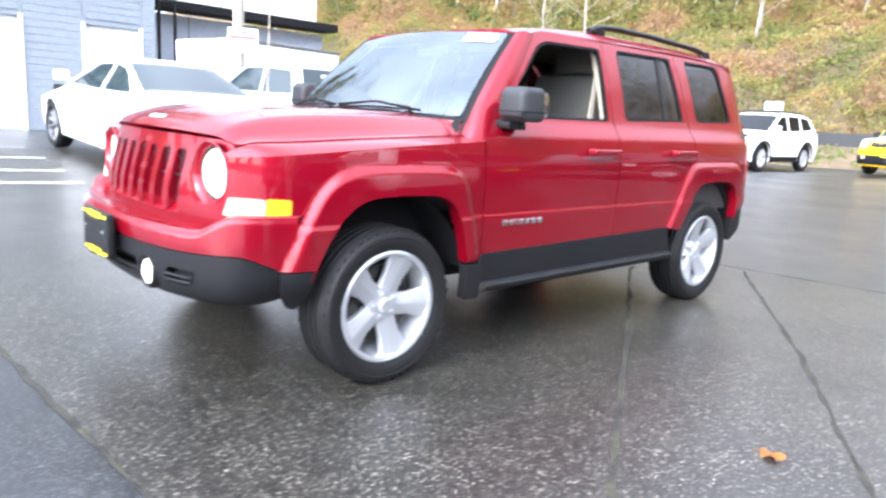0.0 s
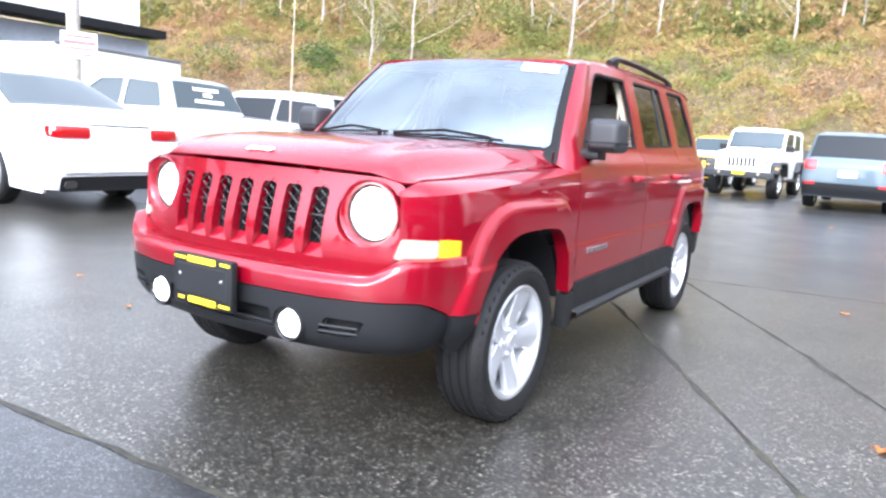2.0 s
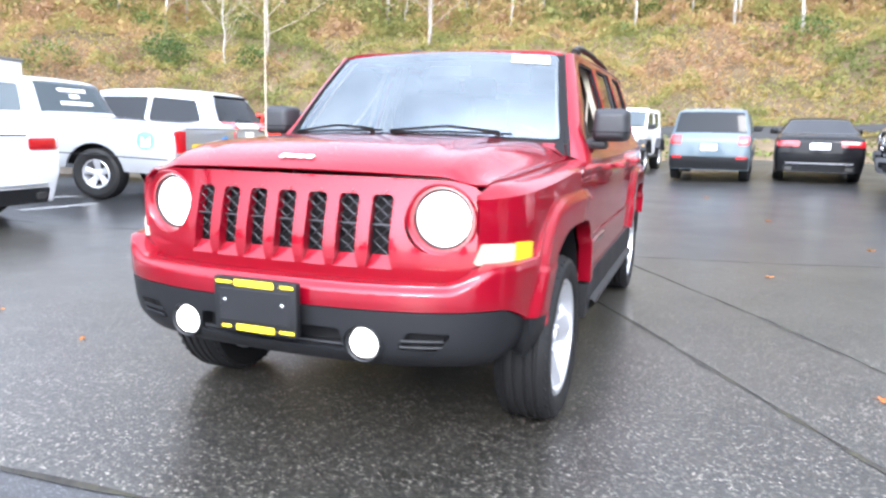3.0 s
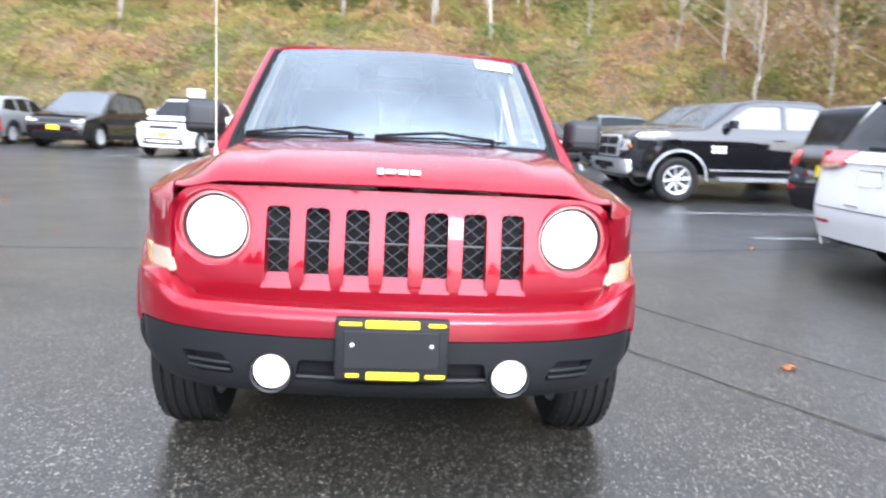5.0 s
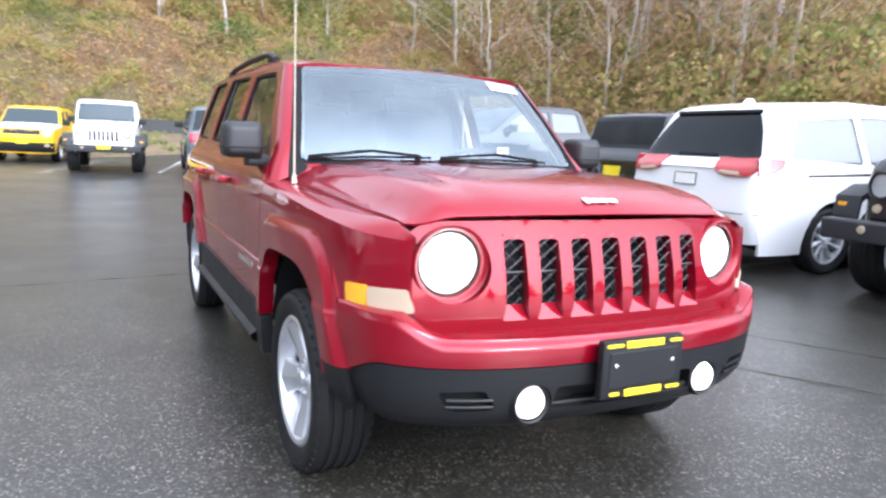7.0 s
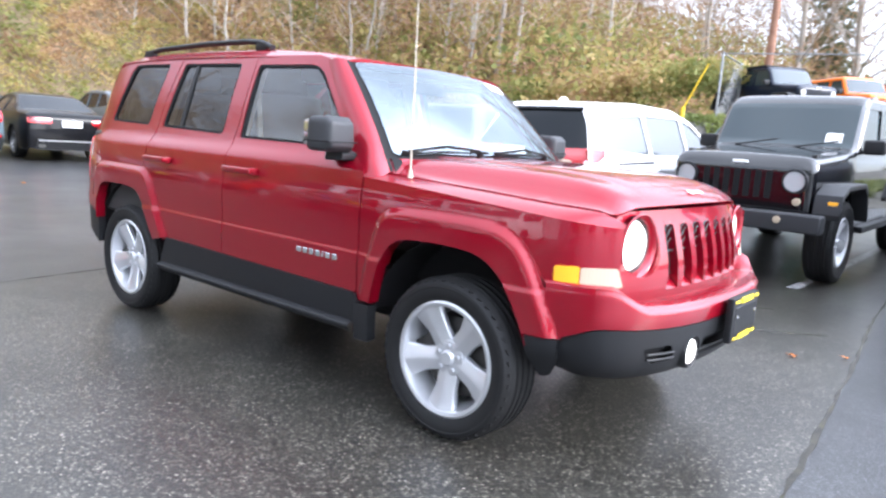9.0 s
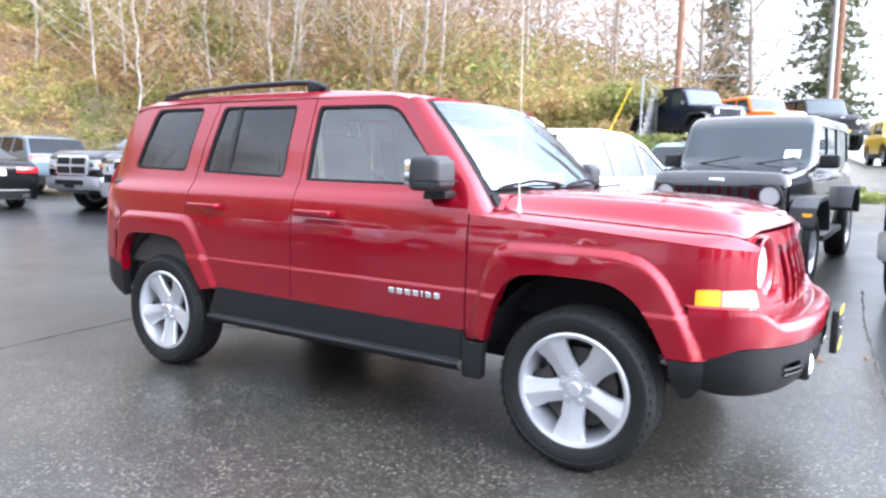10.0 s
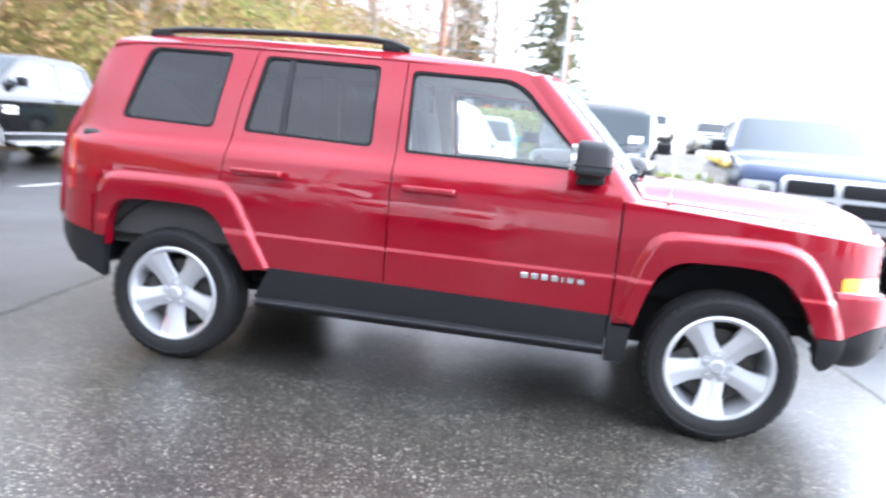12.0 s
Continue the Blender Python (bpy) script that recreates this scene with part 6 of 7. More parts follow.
    for s in (1, -1):
        g = Geo().sheet(vents[0 if s == 1 else 1], bumper_fn(lambda u, v: -0.045 + 0 * u), 0.05, (1, 0, 0), 0)
        part("vent_backing", g, MATTE, red_suv)
        for z in (0.474, 0.494):
            ub = [s * a for a in np.linspace(0.475, 0.615, 6)]
            q = bumper_fn(lambda u, v: -0.008 + 0 * u)(np.array(ub), np.full(6, z))
            part("vent_fin", tube([tuple(p) for p in q], 0.0055, 6), TRIM2, red_suv)
        c = bumper_fn(lambda u, v: -0.012 + 0 * u)(np.array([s * 0.353]), np.array([0.476]))[0]
        # note: s follows the plan line, which runs to the right side for positive s
        lensb = lathe([(0.001, 0.016), (0.025, 0.014), (0.046, 0.004), (0.053, -0.012)], 28, "x", at=tuple(c), closed=False)
        fogl = part("fog_lamp", lathe([(0.054, 0.004), (0.060, 0.008), (0.068, -0.008), (0.068, -0.04)], 28, "x", at=tuple(c), closed=False), TRIM, red_suv, "round lit fog lamp")
        part("fog_lens", lensb, HEADLAMP, fogl, "bright lit lens")
    part("inlet_backing", box((0.01, 0.60, 0.10), (2.075, 0, 0.485), 0.0), MATTE, red_suv)
    part("inlet_bar", tube([(2.11, -0.28, 0.462), (2.13, 0, 0.462), (2.11, 0.28, 0.462)], 0.007, 6), TRIM2, red_suv)
    # plate holder with its printed frame
    plate = part("plate_holder", box((0.030, 0.318, 0.182), (2.192, -0.004, 0.578), 0.010, 2), TRIM2, red_suv, "black empty plate holder in a printed frame")
    part("plate_face", box((0.006, 0.270, 0.110), (2.2065, -0.004, 0.578), 0.003, 1), TRIM, plate)
    for z, ws in ((0.653, ((-0.150, -0.100), (-0.075, 0.075), (0.085, 0.148))), (0.5035, ((-0.152, -0.095), (-0.078, 0.070), (0.090, 0.128)))):
        for a, b in ws:
            thin = 0.010 if (b - a) < 0.07 else 0.022
            part("plate_print", box((0.004, b - a, thin), (2.2085, -0.004 - (a + b) / 2, z), 0.003, 1), PLATEY, plate, "yellow printed bar")
    for y in (-0.115, 0.107):
        part("screw", lathe([(0.001, 0.006), (0.007, 0.004), (0.008, -0.004)], 10, "x", at=(2.210, y, 0.592), closed=False), CHROME, plate)
    # gap round the grille face
    for s in (1, -1):
        pts = [(float(grille_x(y, z)) + 0.001, s * y, z) for y, z in ((0.606, 0.668), (0.640, 0.697), (0.681, 0.733), (0.687, 0.770), (0.689, 0.83), (0.690, 0.89), (0.690, 0.935), (0.670, 0.960))]
        part("panel_gap", tube(pts, 0.0032, 5), MATTE, red_suv)
    # nose under the hood lip
    part("radiator_support", box((0.10, 1.05, 0.05), (1.80, 0, 0.93), 0.01, 1), MATTE, red_suv)


def build_inside():
    under = box((3.2, 1.10, 0.34), (-0.08, 0, 0.50), 0.04, 1)
    part("underbody", under, MATTE, red_suv)
    part("engine_block", box((0.95, 1.20, 0.35), (1.40, 0, 0.74), 0.02, 1), MATTE, red_suv)
    part("cabin_floor", box((2.75, 1.50, 0.05), (-0.55, 0, 0.58), 0.0), DARKIN, red_suv)
    for s in (1, -1):
        bm = box((2.62, 0.05, 0.52), (-0.56, s * 0.775, 0.86), 0.015, 1)
        part("door_lining", bm, DARKIN, red_suv)
        # pillar linings and the belt by the open window
        part("b_pillar_lining", Geo().sheet([(-0.335, 1.10), (-0.225, 1.10), (-0.235, 1.57), (-0.35, 1.57)], side_fn(s, -0.045), 0.1, (0, s, 0), 0.03), BEIGE, red_suv, "beige pillar lining")
        part("seat_belt", prism([(-0.215, 0.95), (-0.175, 0.95), (-0.235, 1.50), (-0.265, 1.50)], s * 0.640, s * 0.646, "y"), BEIGE, red_suv, "pale seat belt")
        rows = []
        for t in np.linspace(0, 1, 6):
            p = screen_pt(t, s * 0.93) - np.array([0.05, 0, 0.02])
            rows.append([p, p + np.array([-0.05, s * 0.05, 0.0])])
        part("a_pillar_lining", Geo().loft(rows, (-0.3, -s, 0)), BEIGE, red_suv, "beige pillar lining")
        part("c_pillar_lining", Geo().sheet([(-1.15, 1.12), (-1.03, 1.12), (-1.00, 1.57), (-1.11, 1.57)], side_fn(s, -0.045), 0.1, (0, s, 0), 0.03), BEIGE, red_suv)
        for x, z0 in ((-0.12, 0.62), (-0.98, 0.62)):
            seat = part("seat", box((0.50, 0.50, 0.16), (x + 0.08, s * 0.37, z0 + 0.16), 0.05, 3), CLOTH, red_suv, "dark grey cloth seat")
            part("backrest", box((0.13, 0.50, 0.62), (x - 0.20, s * 0.37, z0 + 0.48), 0.05, 3, turn=Matrix.Rotation(-0.22, 3, "Y")), CLOTH, seat)
            part("headrest", box((0.09, 0.26, 0.17), (x - 0.285, s * 0.37, z0 + 0.87), 0.04, 3, turn=Matrix.Rotation(-0.15, 3, "Y")), CLOTH, seat)
    part("headliner", Geo().sheet([(0.40, -0.60), (0.40, 0.60), (-1.75, 0.60), (-1.75, -0.60)], lambda u, v: np.stack([u, v, ROOF_X(u) - 0.055 - 0.05 * np.abs(v) ** 2], 1), 0.2, (0, 0, -1), 0), BEIGE, red_suv, "beige headliner")
    dash = box((0.42, 1.46, 0.20), (0.62, 0, 1.02), 0.06, 3)
    part("dashboard", dash, DARKIN, red_suv, "dark grey dashboard")
    bm = bmesh.new()
    for j in range(24):
        a, b = 2 * math.pi * j / 24, 2 * math.pi * (j + 1) / 24
        f = lambda t: (0.30 + 0.09 * math.sin(t), 0.37 + 0.185 * math.cos(t), 1.03 + 0.16 * math.sin(t))
        tube([f(a), f(b)], 0.015, 6, bm)
    box((0.05, 0.16, 0.10), (0.31, 0.37, 1.03), 0.02, 2, bm)
    for a in (0.2, 2.9, 4.7):
        tube([(0.31, 0.37, 1.03), (0.30 + 0.09 * math.sin(a), 0.37 + 0.18 * math.cos(a), 1.03 + 0.16 * math.sin(a))], 0.013, 6, bm)
    part("steering_wheel", bm, DARKIN, red_suv)
    part("rear_view_mirror", box((0.03, 0.24, 0.065), (0.42, 0, 1.475), 0.015, 3), DARKIN, red_suv)
    # tailgate, seen only as the far side of the cabin
    part("tailgate", Geo().sheet(rounded([(-0.76, 0.66), (0.76, 0.66), (0.735, 1.10), (0.60, 1.585), (-0.60, 1.585), (-0.735, 1.10)], 0.05), lambda u, v: np.stack([-2.045 + 0.21 * smooth(0.95, 1.62, v) + 0.04 * np.abs(u) ** 2, u, v], 1), 0.1, (-1, 0, 0), 0.03,
         [rounded([(-0.62, 1.14), (0.62, 1.14), (0.53, 1.50), (-0.53, 1.50)], 0.05)]), RED, red_suv)
    g = part("tailgate_window", Geo().sheet(rounded([(-0.62, 1.14), (0.62, 1.14), (0.53, 1.50), (-0.53, 1.50)], 0.05), lambda u, v: np.stack([-2.035 + 0.21 * smooth(0.95, 1.62, v) + 0.04 * np.abs(u) ** 2, u, v], 1), 0.2, (-1, 0, 0), 0), PRIVACY, red_suv)
    g.visible_shadow = False
    part("rear_bumper", box((0.16, 1.30, 0.30), (-1.95, 0, 0.53), 0.05, 3), TRIM2, red_suv)


build_sides()
build_top()
build_front()
build_inside()
for _x in (1.3175, -1.3175):
    for _s in (1, -1):
        wheel(red_suv, _x, _s * 0.750, 0.336, 0.336, 0.215, 0.237, 5, "wide", spin={(1, 1): 0.88, (1, -1): 0.56, (-1, 1): 0.1, (-1, -1): 0.62}[(1 if _x > 0 else -1, _s)])
silver_truck = vehicle("pickup_truck", "old silver pickup truck with grey lettering and blue round decals", "pickup truck", (-4.05, -8.85, -78.7), old_pickup_spec(), SILVER, glass=SKYGLASS)
silver_truck.scale = (1.0, 1.0, 0.95)
white_sedan = vehicle("sedan_car", "white sedan car parked with its rear towards the yard", "car", (-0.86, -8.07, -86), sedan_spec(), WHITE, glass=SKYGLASS)
white_sedan.scale = (1.02, 1.0, 1.07)
vehicle("minivan", "silver minivan parked behind the old pickup truck", "minivan", (-7.0, -9.6, -82), dict(minivan_spec(), side_glass=DARKGLASS), SILVER)
vehicle("small_car", "bright red small car parked far off", "car", (-16.5, -13.5, -92), crossover_spec(), paint("bright_red_paint", (0.6, 0.03, 0.015), 0.0))
# the row below the bank
vehicle("compact_suv", "silver compact SUV parked below the bank", "car", (-22.4, -13.8, 178), crossover_spec(0.1), SILVER)
large_suv = vehicle("large_suv", "black SUV parked facing the yard", "car", (-22.1, -10.75, -4), crossover_spec(0.22, 1.94, 1.76), BLACK_GLOSS, glass=MIRRORGLASS)
large_suv.scale = (1.12, 1.12, 1.12)
white_suv = vehicle("crossover_car", "white crossover with a white box sign on its roof", "car", (-18.9, -6.45, -6), crossover_spec(0.0, 1.80, 1.60), WHITE)
white_suv.scale = (0.96, 0.98, 1.10)
part("roof_panel", box((1.45, 1.22, 0.03), (-0.62, 0, 1.612), 0.012, 2), TRIM, white_suv, "black roof panel")
vehicle("compact_suv", "yellow boxy compact SUV with white hood and black bumper", "car", (-22.2, -2.95, -8), dict(compact_spec(), hood_mat=WHITE), YELLOW, glass=SKYGLASS)
offroader("offroad_car", "white two-door off-road car with black flares and bumper", (-17.4, -1.0, -5), WHITE, four=False)
grey_compact = vehicle("compact_suv", "blue-grey boxy compact SUV seen from behind", "car", (-15.0, 1.52, 176), compact_spec(), BLUEGREY)
vehicle("sedan_car", "black sedan car parked with its rear to the yard", "car", (-15.55, 3.85, 175), sedan_spec(), BLACK)
vehicle("compact_suv", "blue-grey compact SUV beyond the black sedan", "car", (-18.8, 7.2, 176), crossover_spec(), BLUEGREY)
# the row beside the red car
vehicle("pickup_truck", "black pickup truck with chrome grille and bumper", "pickup truck", (-9.35, 7.1, -88), dict(pickup_spec(chrome=ALLOY), side_glass=MIRRORGLASS), BLACK_GLOSS, group="black pickups", glass=SKYGLASS)
vehicle("pickup_truck", "black pickup truck with chrome grille and bumper", "pickup truck", (-12.2, 7.6, -88), dict(pickup_spec(chrome=ALLOY), side_glass=MIRRORGLASS), BLACK_GLOSS, group="black pickups", glass=SKYGLASS)
black_compact = vehicle("compact_suv", "black boxy compact SUV with a yellow plate cover, seen from behind", "car", (-4.60, 7.85, 91), compact_spec(PLATEY), BLACK_GLOSS)
black_compact.scale = (1.05, 1.05, 1.05)
minivan = vehicle("minivan", "white minivan with red tail lights, rear to the yard", "minivan", (-1.58, 6.71, 88), minivan_spec(), WHITE)
minivan.scale = (0.975, 0.975, 0.975)
part("roof_fin", box((0.16, 0.10, 0.07), (-1.75, 0, 1.80), 0.03, 3, taper=0.6), WHITE, minivan)
black_4x4 = offroader("offroad_car", "black four-door off-road car with black flares", (0.95, 6.33, -93.6), BLACK_GLOSS, plate=False)
black_4x4.scale = (1.02, 1.02, 1.02)
part("window_sticker", box((0.004, 0.16, 0.11), (0.846, 0.50, 1.39), 0.002, 1, turn=Matrix.Rotation(-0.54, 3, "Y")), PAPER, black_4x4, "white paper sticker inside the windscreen")
for s in (1, -1):
    part("marker_lamp", lathe([(0.001, 0.016), (0.034, 0.012), (0.040, -0.01)], 16, "x", at=(1.988, s * 0.55, 0.79), closed=False), CLEARLENS, black_4x4, "small round clear lamp")
    part("hood_latch", box((0.09, 0.045, 0.05), (1.74, s * 0.60, 1.205), 0.012, 2), TRIM, black_4x4, "black rubber hood latch")
vehicle("pickup_truck", "dark blue pickup truck with a chrome grille", "pickup truck", (3.63, 6.46, -97.2), pickup_spec(chrome=ALLOY), NAVY, glass=SKYGLASS)

# ---- the bank, the woods and the upper yard ----
TOE = np.array([(6, -62), (-10, -44), (-16, -28), (-23.5, -19), (-23.8, -8), (-23.8, 5), (-22.5, 9.5), (-18.5, 12.6), (-12, 13.8), (-8.0, 14.2), (-6.2, 16.0), (-6.0, 20), (-5.0, 27), (-3.0, 35), (0.5, 46), (4, 75)], float)


def toe_distance(x, y):
    """How far a point lies behind the foot of the bank (negative: in the yard)."""
    x, y = np.asarray(x, float), np.asarray(y, float)
    d = dist_to(x, y, [tuple(p) for p in TOE])
    poly = np.concatenate([TOE, [(-200, 90), (-200, -90)]])
    ins = inside(np.stack([x.ravel(), y.ravel()], 1), poly).reshape(x.shape)
    return np.where(ins, d, -d)


BANK = curve((0, 0), (3, 0.28), (5.5, 0.75), (6.5, 1.0), (8, 2.1), (11, 4.4), (14, 6.3), (18, 7.9), (30, 12.6), (60, 27), (120, 42))
BANK_R = curve((0, 0), (1.5, 0.5), (4, 1.9), (7, 3.4), (10, 4.9), (16, 6.8), (30, 10.0), (60, 15), (120, 20))


def hill_z(x, y):
    d = toe_distance(x, y)
    k = smooth(-14, -4, np.asarray(x) + 0.75 * (np.asarray(y) - 16))
    return ground_z(x, y) + np.where(d > 0, BANK(np.maximum(d, 0)) * (1 - k) + BANK_R(np.maximum(d, 0)) * k, -0.35), d


def lumps(x, y):
    """Uneven height of the undergrowth."""
    out = np.zeros(len(x))
    for i in range(len(x)):
        p = Vector((x[i] * 0.55, y[i] * 0.55, 3.1))
        out[i] = max(0.0, 0.5 + noise.noise(p) * 0.75 + 0.3 * noise.noise(p * 2.7))
    return out


def make_hill():
    xs = np.concatenate([np.arange(-130, -60, 7), np.arange(-60, 8.1, 1.0)])
    ys = np.concatenate([np.arange(-84, -46, 6), np.arange(-46, 46, 1.0), np.arange(46, 100, 6)])
    X, Y = np.meshgrid(xs, ys, indexing="ij")
    Z, d = hill_z(X, Y)
    n = len(ys)
    v = np.stack([X.ravel(), Y.ravel(), Z.ravel()], 1)
    f = [(i * n + j, (i + 1) * n + j, (i + 1) * n + j + 1, i * n + j + 1) for i in range(len(xs) - 1) for j in range(n - 1)
         if max(d[i, j], d[i + 1, j], d[i, j + 1], d[i + 1, j + 1]) > -1.0]
    me = bpy.data.meshes.new("hillside")
    me.from_pydata([tuple(p) for p in v], [], f)
    me.polygons.foreach_set("use_smooth", [True] * len(me.polygons))
    tagged(link("hillside", me, SOIL), "steep earth bank covered in brambles and leaf litter", "bank", kind="structure")


def leaf_sheet(name, pts, size, mat, label, up=0.8, spread=1.0, rng=None, long=1.0):
    """Many small folded leaves as one mesh."""
    n = len(pts)
    a = rng.normal(size=(n, 3)) * spread + np.array([0, 0, up])
    nrm = a / np.linalg.norm(a, axis=1, keepdims=True)
    t = np.cross(nrm, rng.normal(size=(n, 3)))
    t /= np.linalg.norm(t, axis=1, keepdims=True)
    b = np.cross(nrm, t)
    s = size * rng.uniform(0.6, 1.4, (n, 1))
    v = np.empty((n, 4, 3))
    v[:, 0] = pts - t * s * 0.5 * long
    v[:, 1] = pts + b * s * 0.36 + nrm * s * 0.12
    v[:, 2] = pts + t * s * 0.5 * long
    v[:, 3] = pts - b * s * 0.36 + nrm * s * 0.12
    me = bpy.data.meshes.new(name)
    me.vertices.add(n * 4)
    me.vertices.foreach_set("co", v.reshape(-1).astype(np.float32))
    me.loops.add(n * 4)
    me.loops.foreach_set("vertex_index", np.arange(n * 4, dtype=np.int32))
    me.polygons.add(n)
    me.polygons.foreach_set("loop_start", np.arange(0, n * 4, 4, dtype=np.int32))
    me.update()
    me.validate()
    ob = link(name, me, mat)
    return tagged(ob, label, "plants", kind="stuff")


BRAMBLE = leaf_mat("bramble_leaf", [(0.05, (0.098, 0.139, 0.040)), (0.25, (0.193, 0.213, 0.069)), (0.42, (0.316, 0.293, 0.101)), (0.54, (0.418, 0.316, 0.130)), (0.66, (0.426, 0.270, 0.144)), (0.80, (0.361, 0.232, 0.151)), (0.95, (0.426, 0.325, 0.138))], trans=0.5)
DEAD = leaf_mat("dead_bracken", [(0.1, (0.183, 0.112, 0.063)), (0.45, (0.282, 0.174, 0.099)), (0.7, (0.366, 0.230, 0.135)), (0.95, (0.409, 0.274, 0.167))], trans=0.4)
GREEN = leaf_mat("evergreen_leaf", [(0.1, (0.05, 0.085, 0.025)), (0.5, (0.10, 0.16, 0.045)), (0.8, (0.17, 0.22, 0.06)), (0.95, (0.26, 0.28, 0.08))], trans=0.45)
GRASS = leaf_mat("rough_grass", [(0.1, (0.11, 0.15, 0.045)), (0.5, (0.21, 0.24, 0.075)), (0.9, (0.38, 0.33, 0.15))], trans=0.4)
BARK_P = bark("pale_alder_bark", (0.24, 0.22, 0.19), (0.46, 0.43, 0.38))
BARK_D = bark("dark_bark", (0.20, 0.175, 0.15), (0.42, 0.37, 0.32))
TWIG = bark("twig_bark", (0.34, 0.28, 0.23), (0.60, 0.50, 0.42))


def scatter(rng, n, lo, hi):
    """Random places on the bank between two distances behind its foot."""
    got = np.zeros((0, 2))
    for _ in range(40):
        m = max(4000, n)
        x, y = rng.uniform(-58, 4, m), rng.uniform(-50, 44, m)
        d = toe_distance(x, y)
        keep = (d > lo) & (d < hi)
        got = np.concatenate([got, np.stack([x[keep], y[keep]], 1)])
        if len(got) >= n:
            break
    return got[:n]


def make_undergrowth():
    rng = np.random.default_rng(7)
    q = scatter(rng, 250000, 5.6, 22)
    z, d = hill_z(q[:, 0], q[:, 1])
    lum = lumps(q[:, 0], q[:, 1])
    h = 1.7 * lum ** 1.5 * rng.uniform(0.25, 1.0, len(q)) ** 0.5 * np.minimum(1, (d - 4.5) / 3)
    leaf_sheet("bramble_thicket", np.column_stack([q, z + h]), 0.165, BRAMBLE, "yellowing brambles and vines covering the bank", rng=rng, up=0.5)
    q = scatter(rng, 36000, 6.2, 12)
    k = lumps(q[:, 0] + 31, q[:, 1] - 17) > 0.74
    q = q[k]
    z, d = hill_z(q[:, 0], q[:, 1])
    leaf_sheet("dead_bracken", np.column_stack([q, z + 0.15 + rng.uniform(0, 1.0, len(q)) * np.minimum(1, d - 6)]), 0.15, DEAD, "brown dead bracken and bare canes", rng=rng, up=0.1, long=2.0)
    q = scatter(rng, 100000, 16, 52)
    z, d = hill_z(q[:, 0], q[:, 1])
    k = lumps(q[:, 0], q[:, 1] + 40)
    leaf_sheet("woodland_floor_plants", np.column_stack([q, z + (0.35 + k) * 3.0 * rng.uniform(0, 1.0, len(q)) ** 1.6]), 0.30, BRAMBLE, "leaf litter and low shrubs under bare trees", rng=rng, up=0.5)
    # evergreen shrubs along the edge of the wood
    pts = []
    for cx, cy in scatter(rng, 26, 10, 24):
        m = 420
        u = rng.normal(size=(m, 3))
        u /= np.linalg.norm(u, axis=1, keepdims=True)
        r = rng.uniform(0.7, 1.5)
        zz = float(hill_z(np.array([cx]), np.array([cy]))[0][0])
        pts.append(np.array([cx, cy, zz + 0.5]) + u * rng.uniform(0.55, 1.0, (m, 1)) * np.array([r * 1.2, r * 1.2, r * 0.85]))
    leaf_sheet("evergreen_shrubs", np.concatenate(pts), 0.17, GREEN, "dark green shrubs on the bank", rng=rng, up=0.4)
    # a haze of thin bare twigs between the trees
    q = scatter(rng, 36000, 15, 46)
    z, d = hill_z(q[:, 0], q[:, 1])
    k = lumps(q[:, 0] * 0.8 + 9, q[:, 1] * 0.8) > 0.35
    q, z = q[k], z[k]
    leaf_sheet("bare_brushwood", np.column_stack([q, z + 0.5 + 8.5 * rng.uniform(0, 1, len(q)) ** 1.3]), 0.085, DEAD, "haze of thin bare brown twigs in the wood", rng=rng, up=0.0, long=9.0)
    # the thick wood behind the wire fence
    q = np.stack([rng.uniform(-34, -3.5, 90000), rng.uniform(17, 50, 90000)], 1)
    d = toe_distance(q[:, 0], q[:, 1])
    q = q[(d > 1.5) & (d < 26)]
    z, d = hill_z(q[:, 0], q[:, 1])
    k = lumps(q[:, 0] * 0.6 + 3, q[:, 1] * 0.6) > 0.30
    q, z = q[k], z[k]
    sel = rng.uniform(0, 1, len(q)) < 0.38
    leaf_sheet("fence_brushwood", np.column_stack([q[sel], z[sel] + 0.3 + 8.0 * rng.uniform(0, 1, sel.sum()) ** 1.2]), 0.075, DEAD, "thick bare brown twigs behind the wire fence", rng=rng, up=0.0, long=8.0)
    sel = rng.uniform(0, 1, len(q)) < 0.6
    leaf_sheet("fence_undergrowth", np.column_stack([q[sel], z[sel] + (0.2 + 3.4 * rng.uniform(0, 1, sel.sum()) ** 1.5)]), 0.24, BRAMBLE, "tangled yellow-green growth behind the wire fence", rng=rng, up=0.4)
    # grass at the foot of the bank
    q = scatter(rng, 14000, 0.6, 5.8)
    z, d = hill_z(q[:, 0], q[:, 1])
    keep = lumps(q[:, 0] * 1.6, q[:, 1] * 1.6) > 0.45
    q, z = q[keep], z[keep]
    leaf_sheet("verge_grass", np.column_stack([q, z + rng.uniform(0.01, 0.10, len(q))]), 0.14, GRASS, "rough grass verge below the bank", rng=rng, up=0.2, long=1.7)


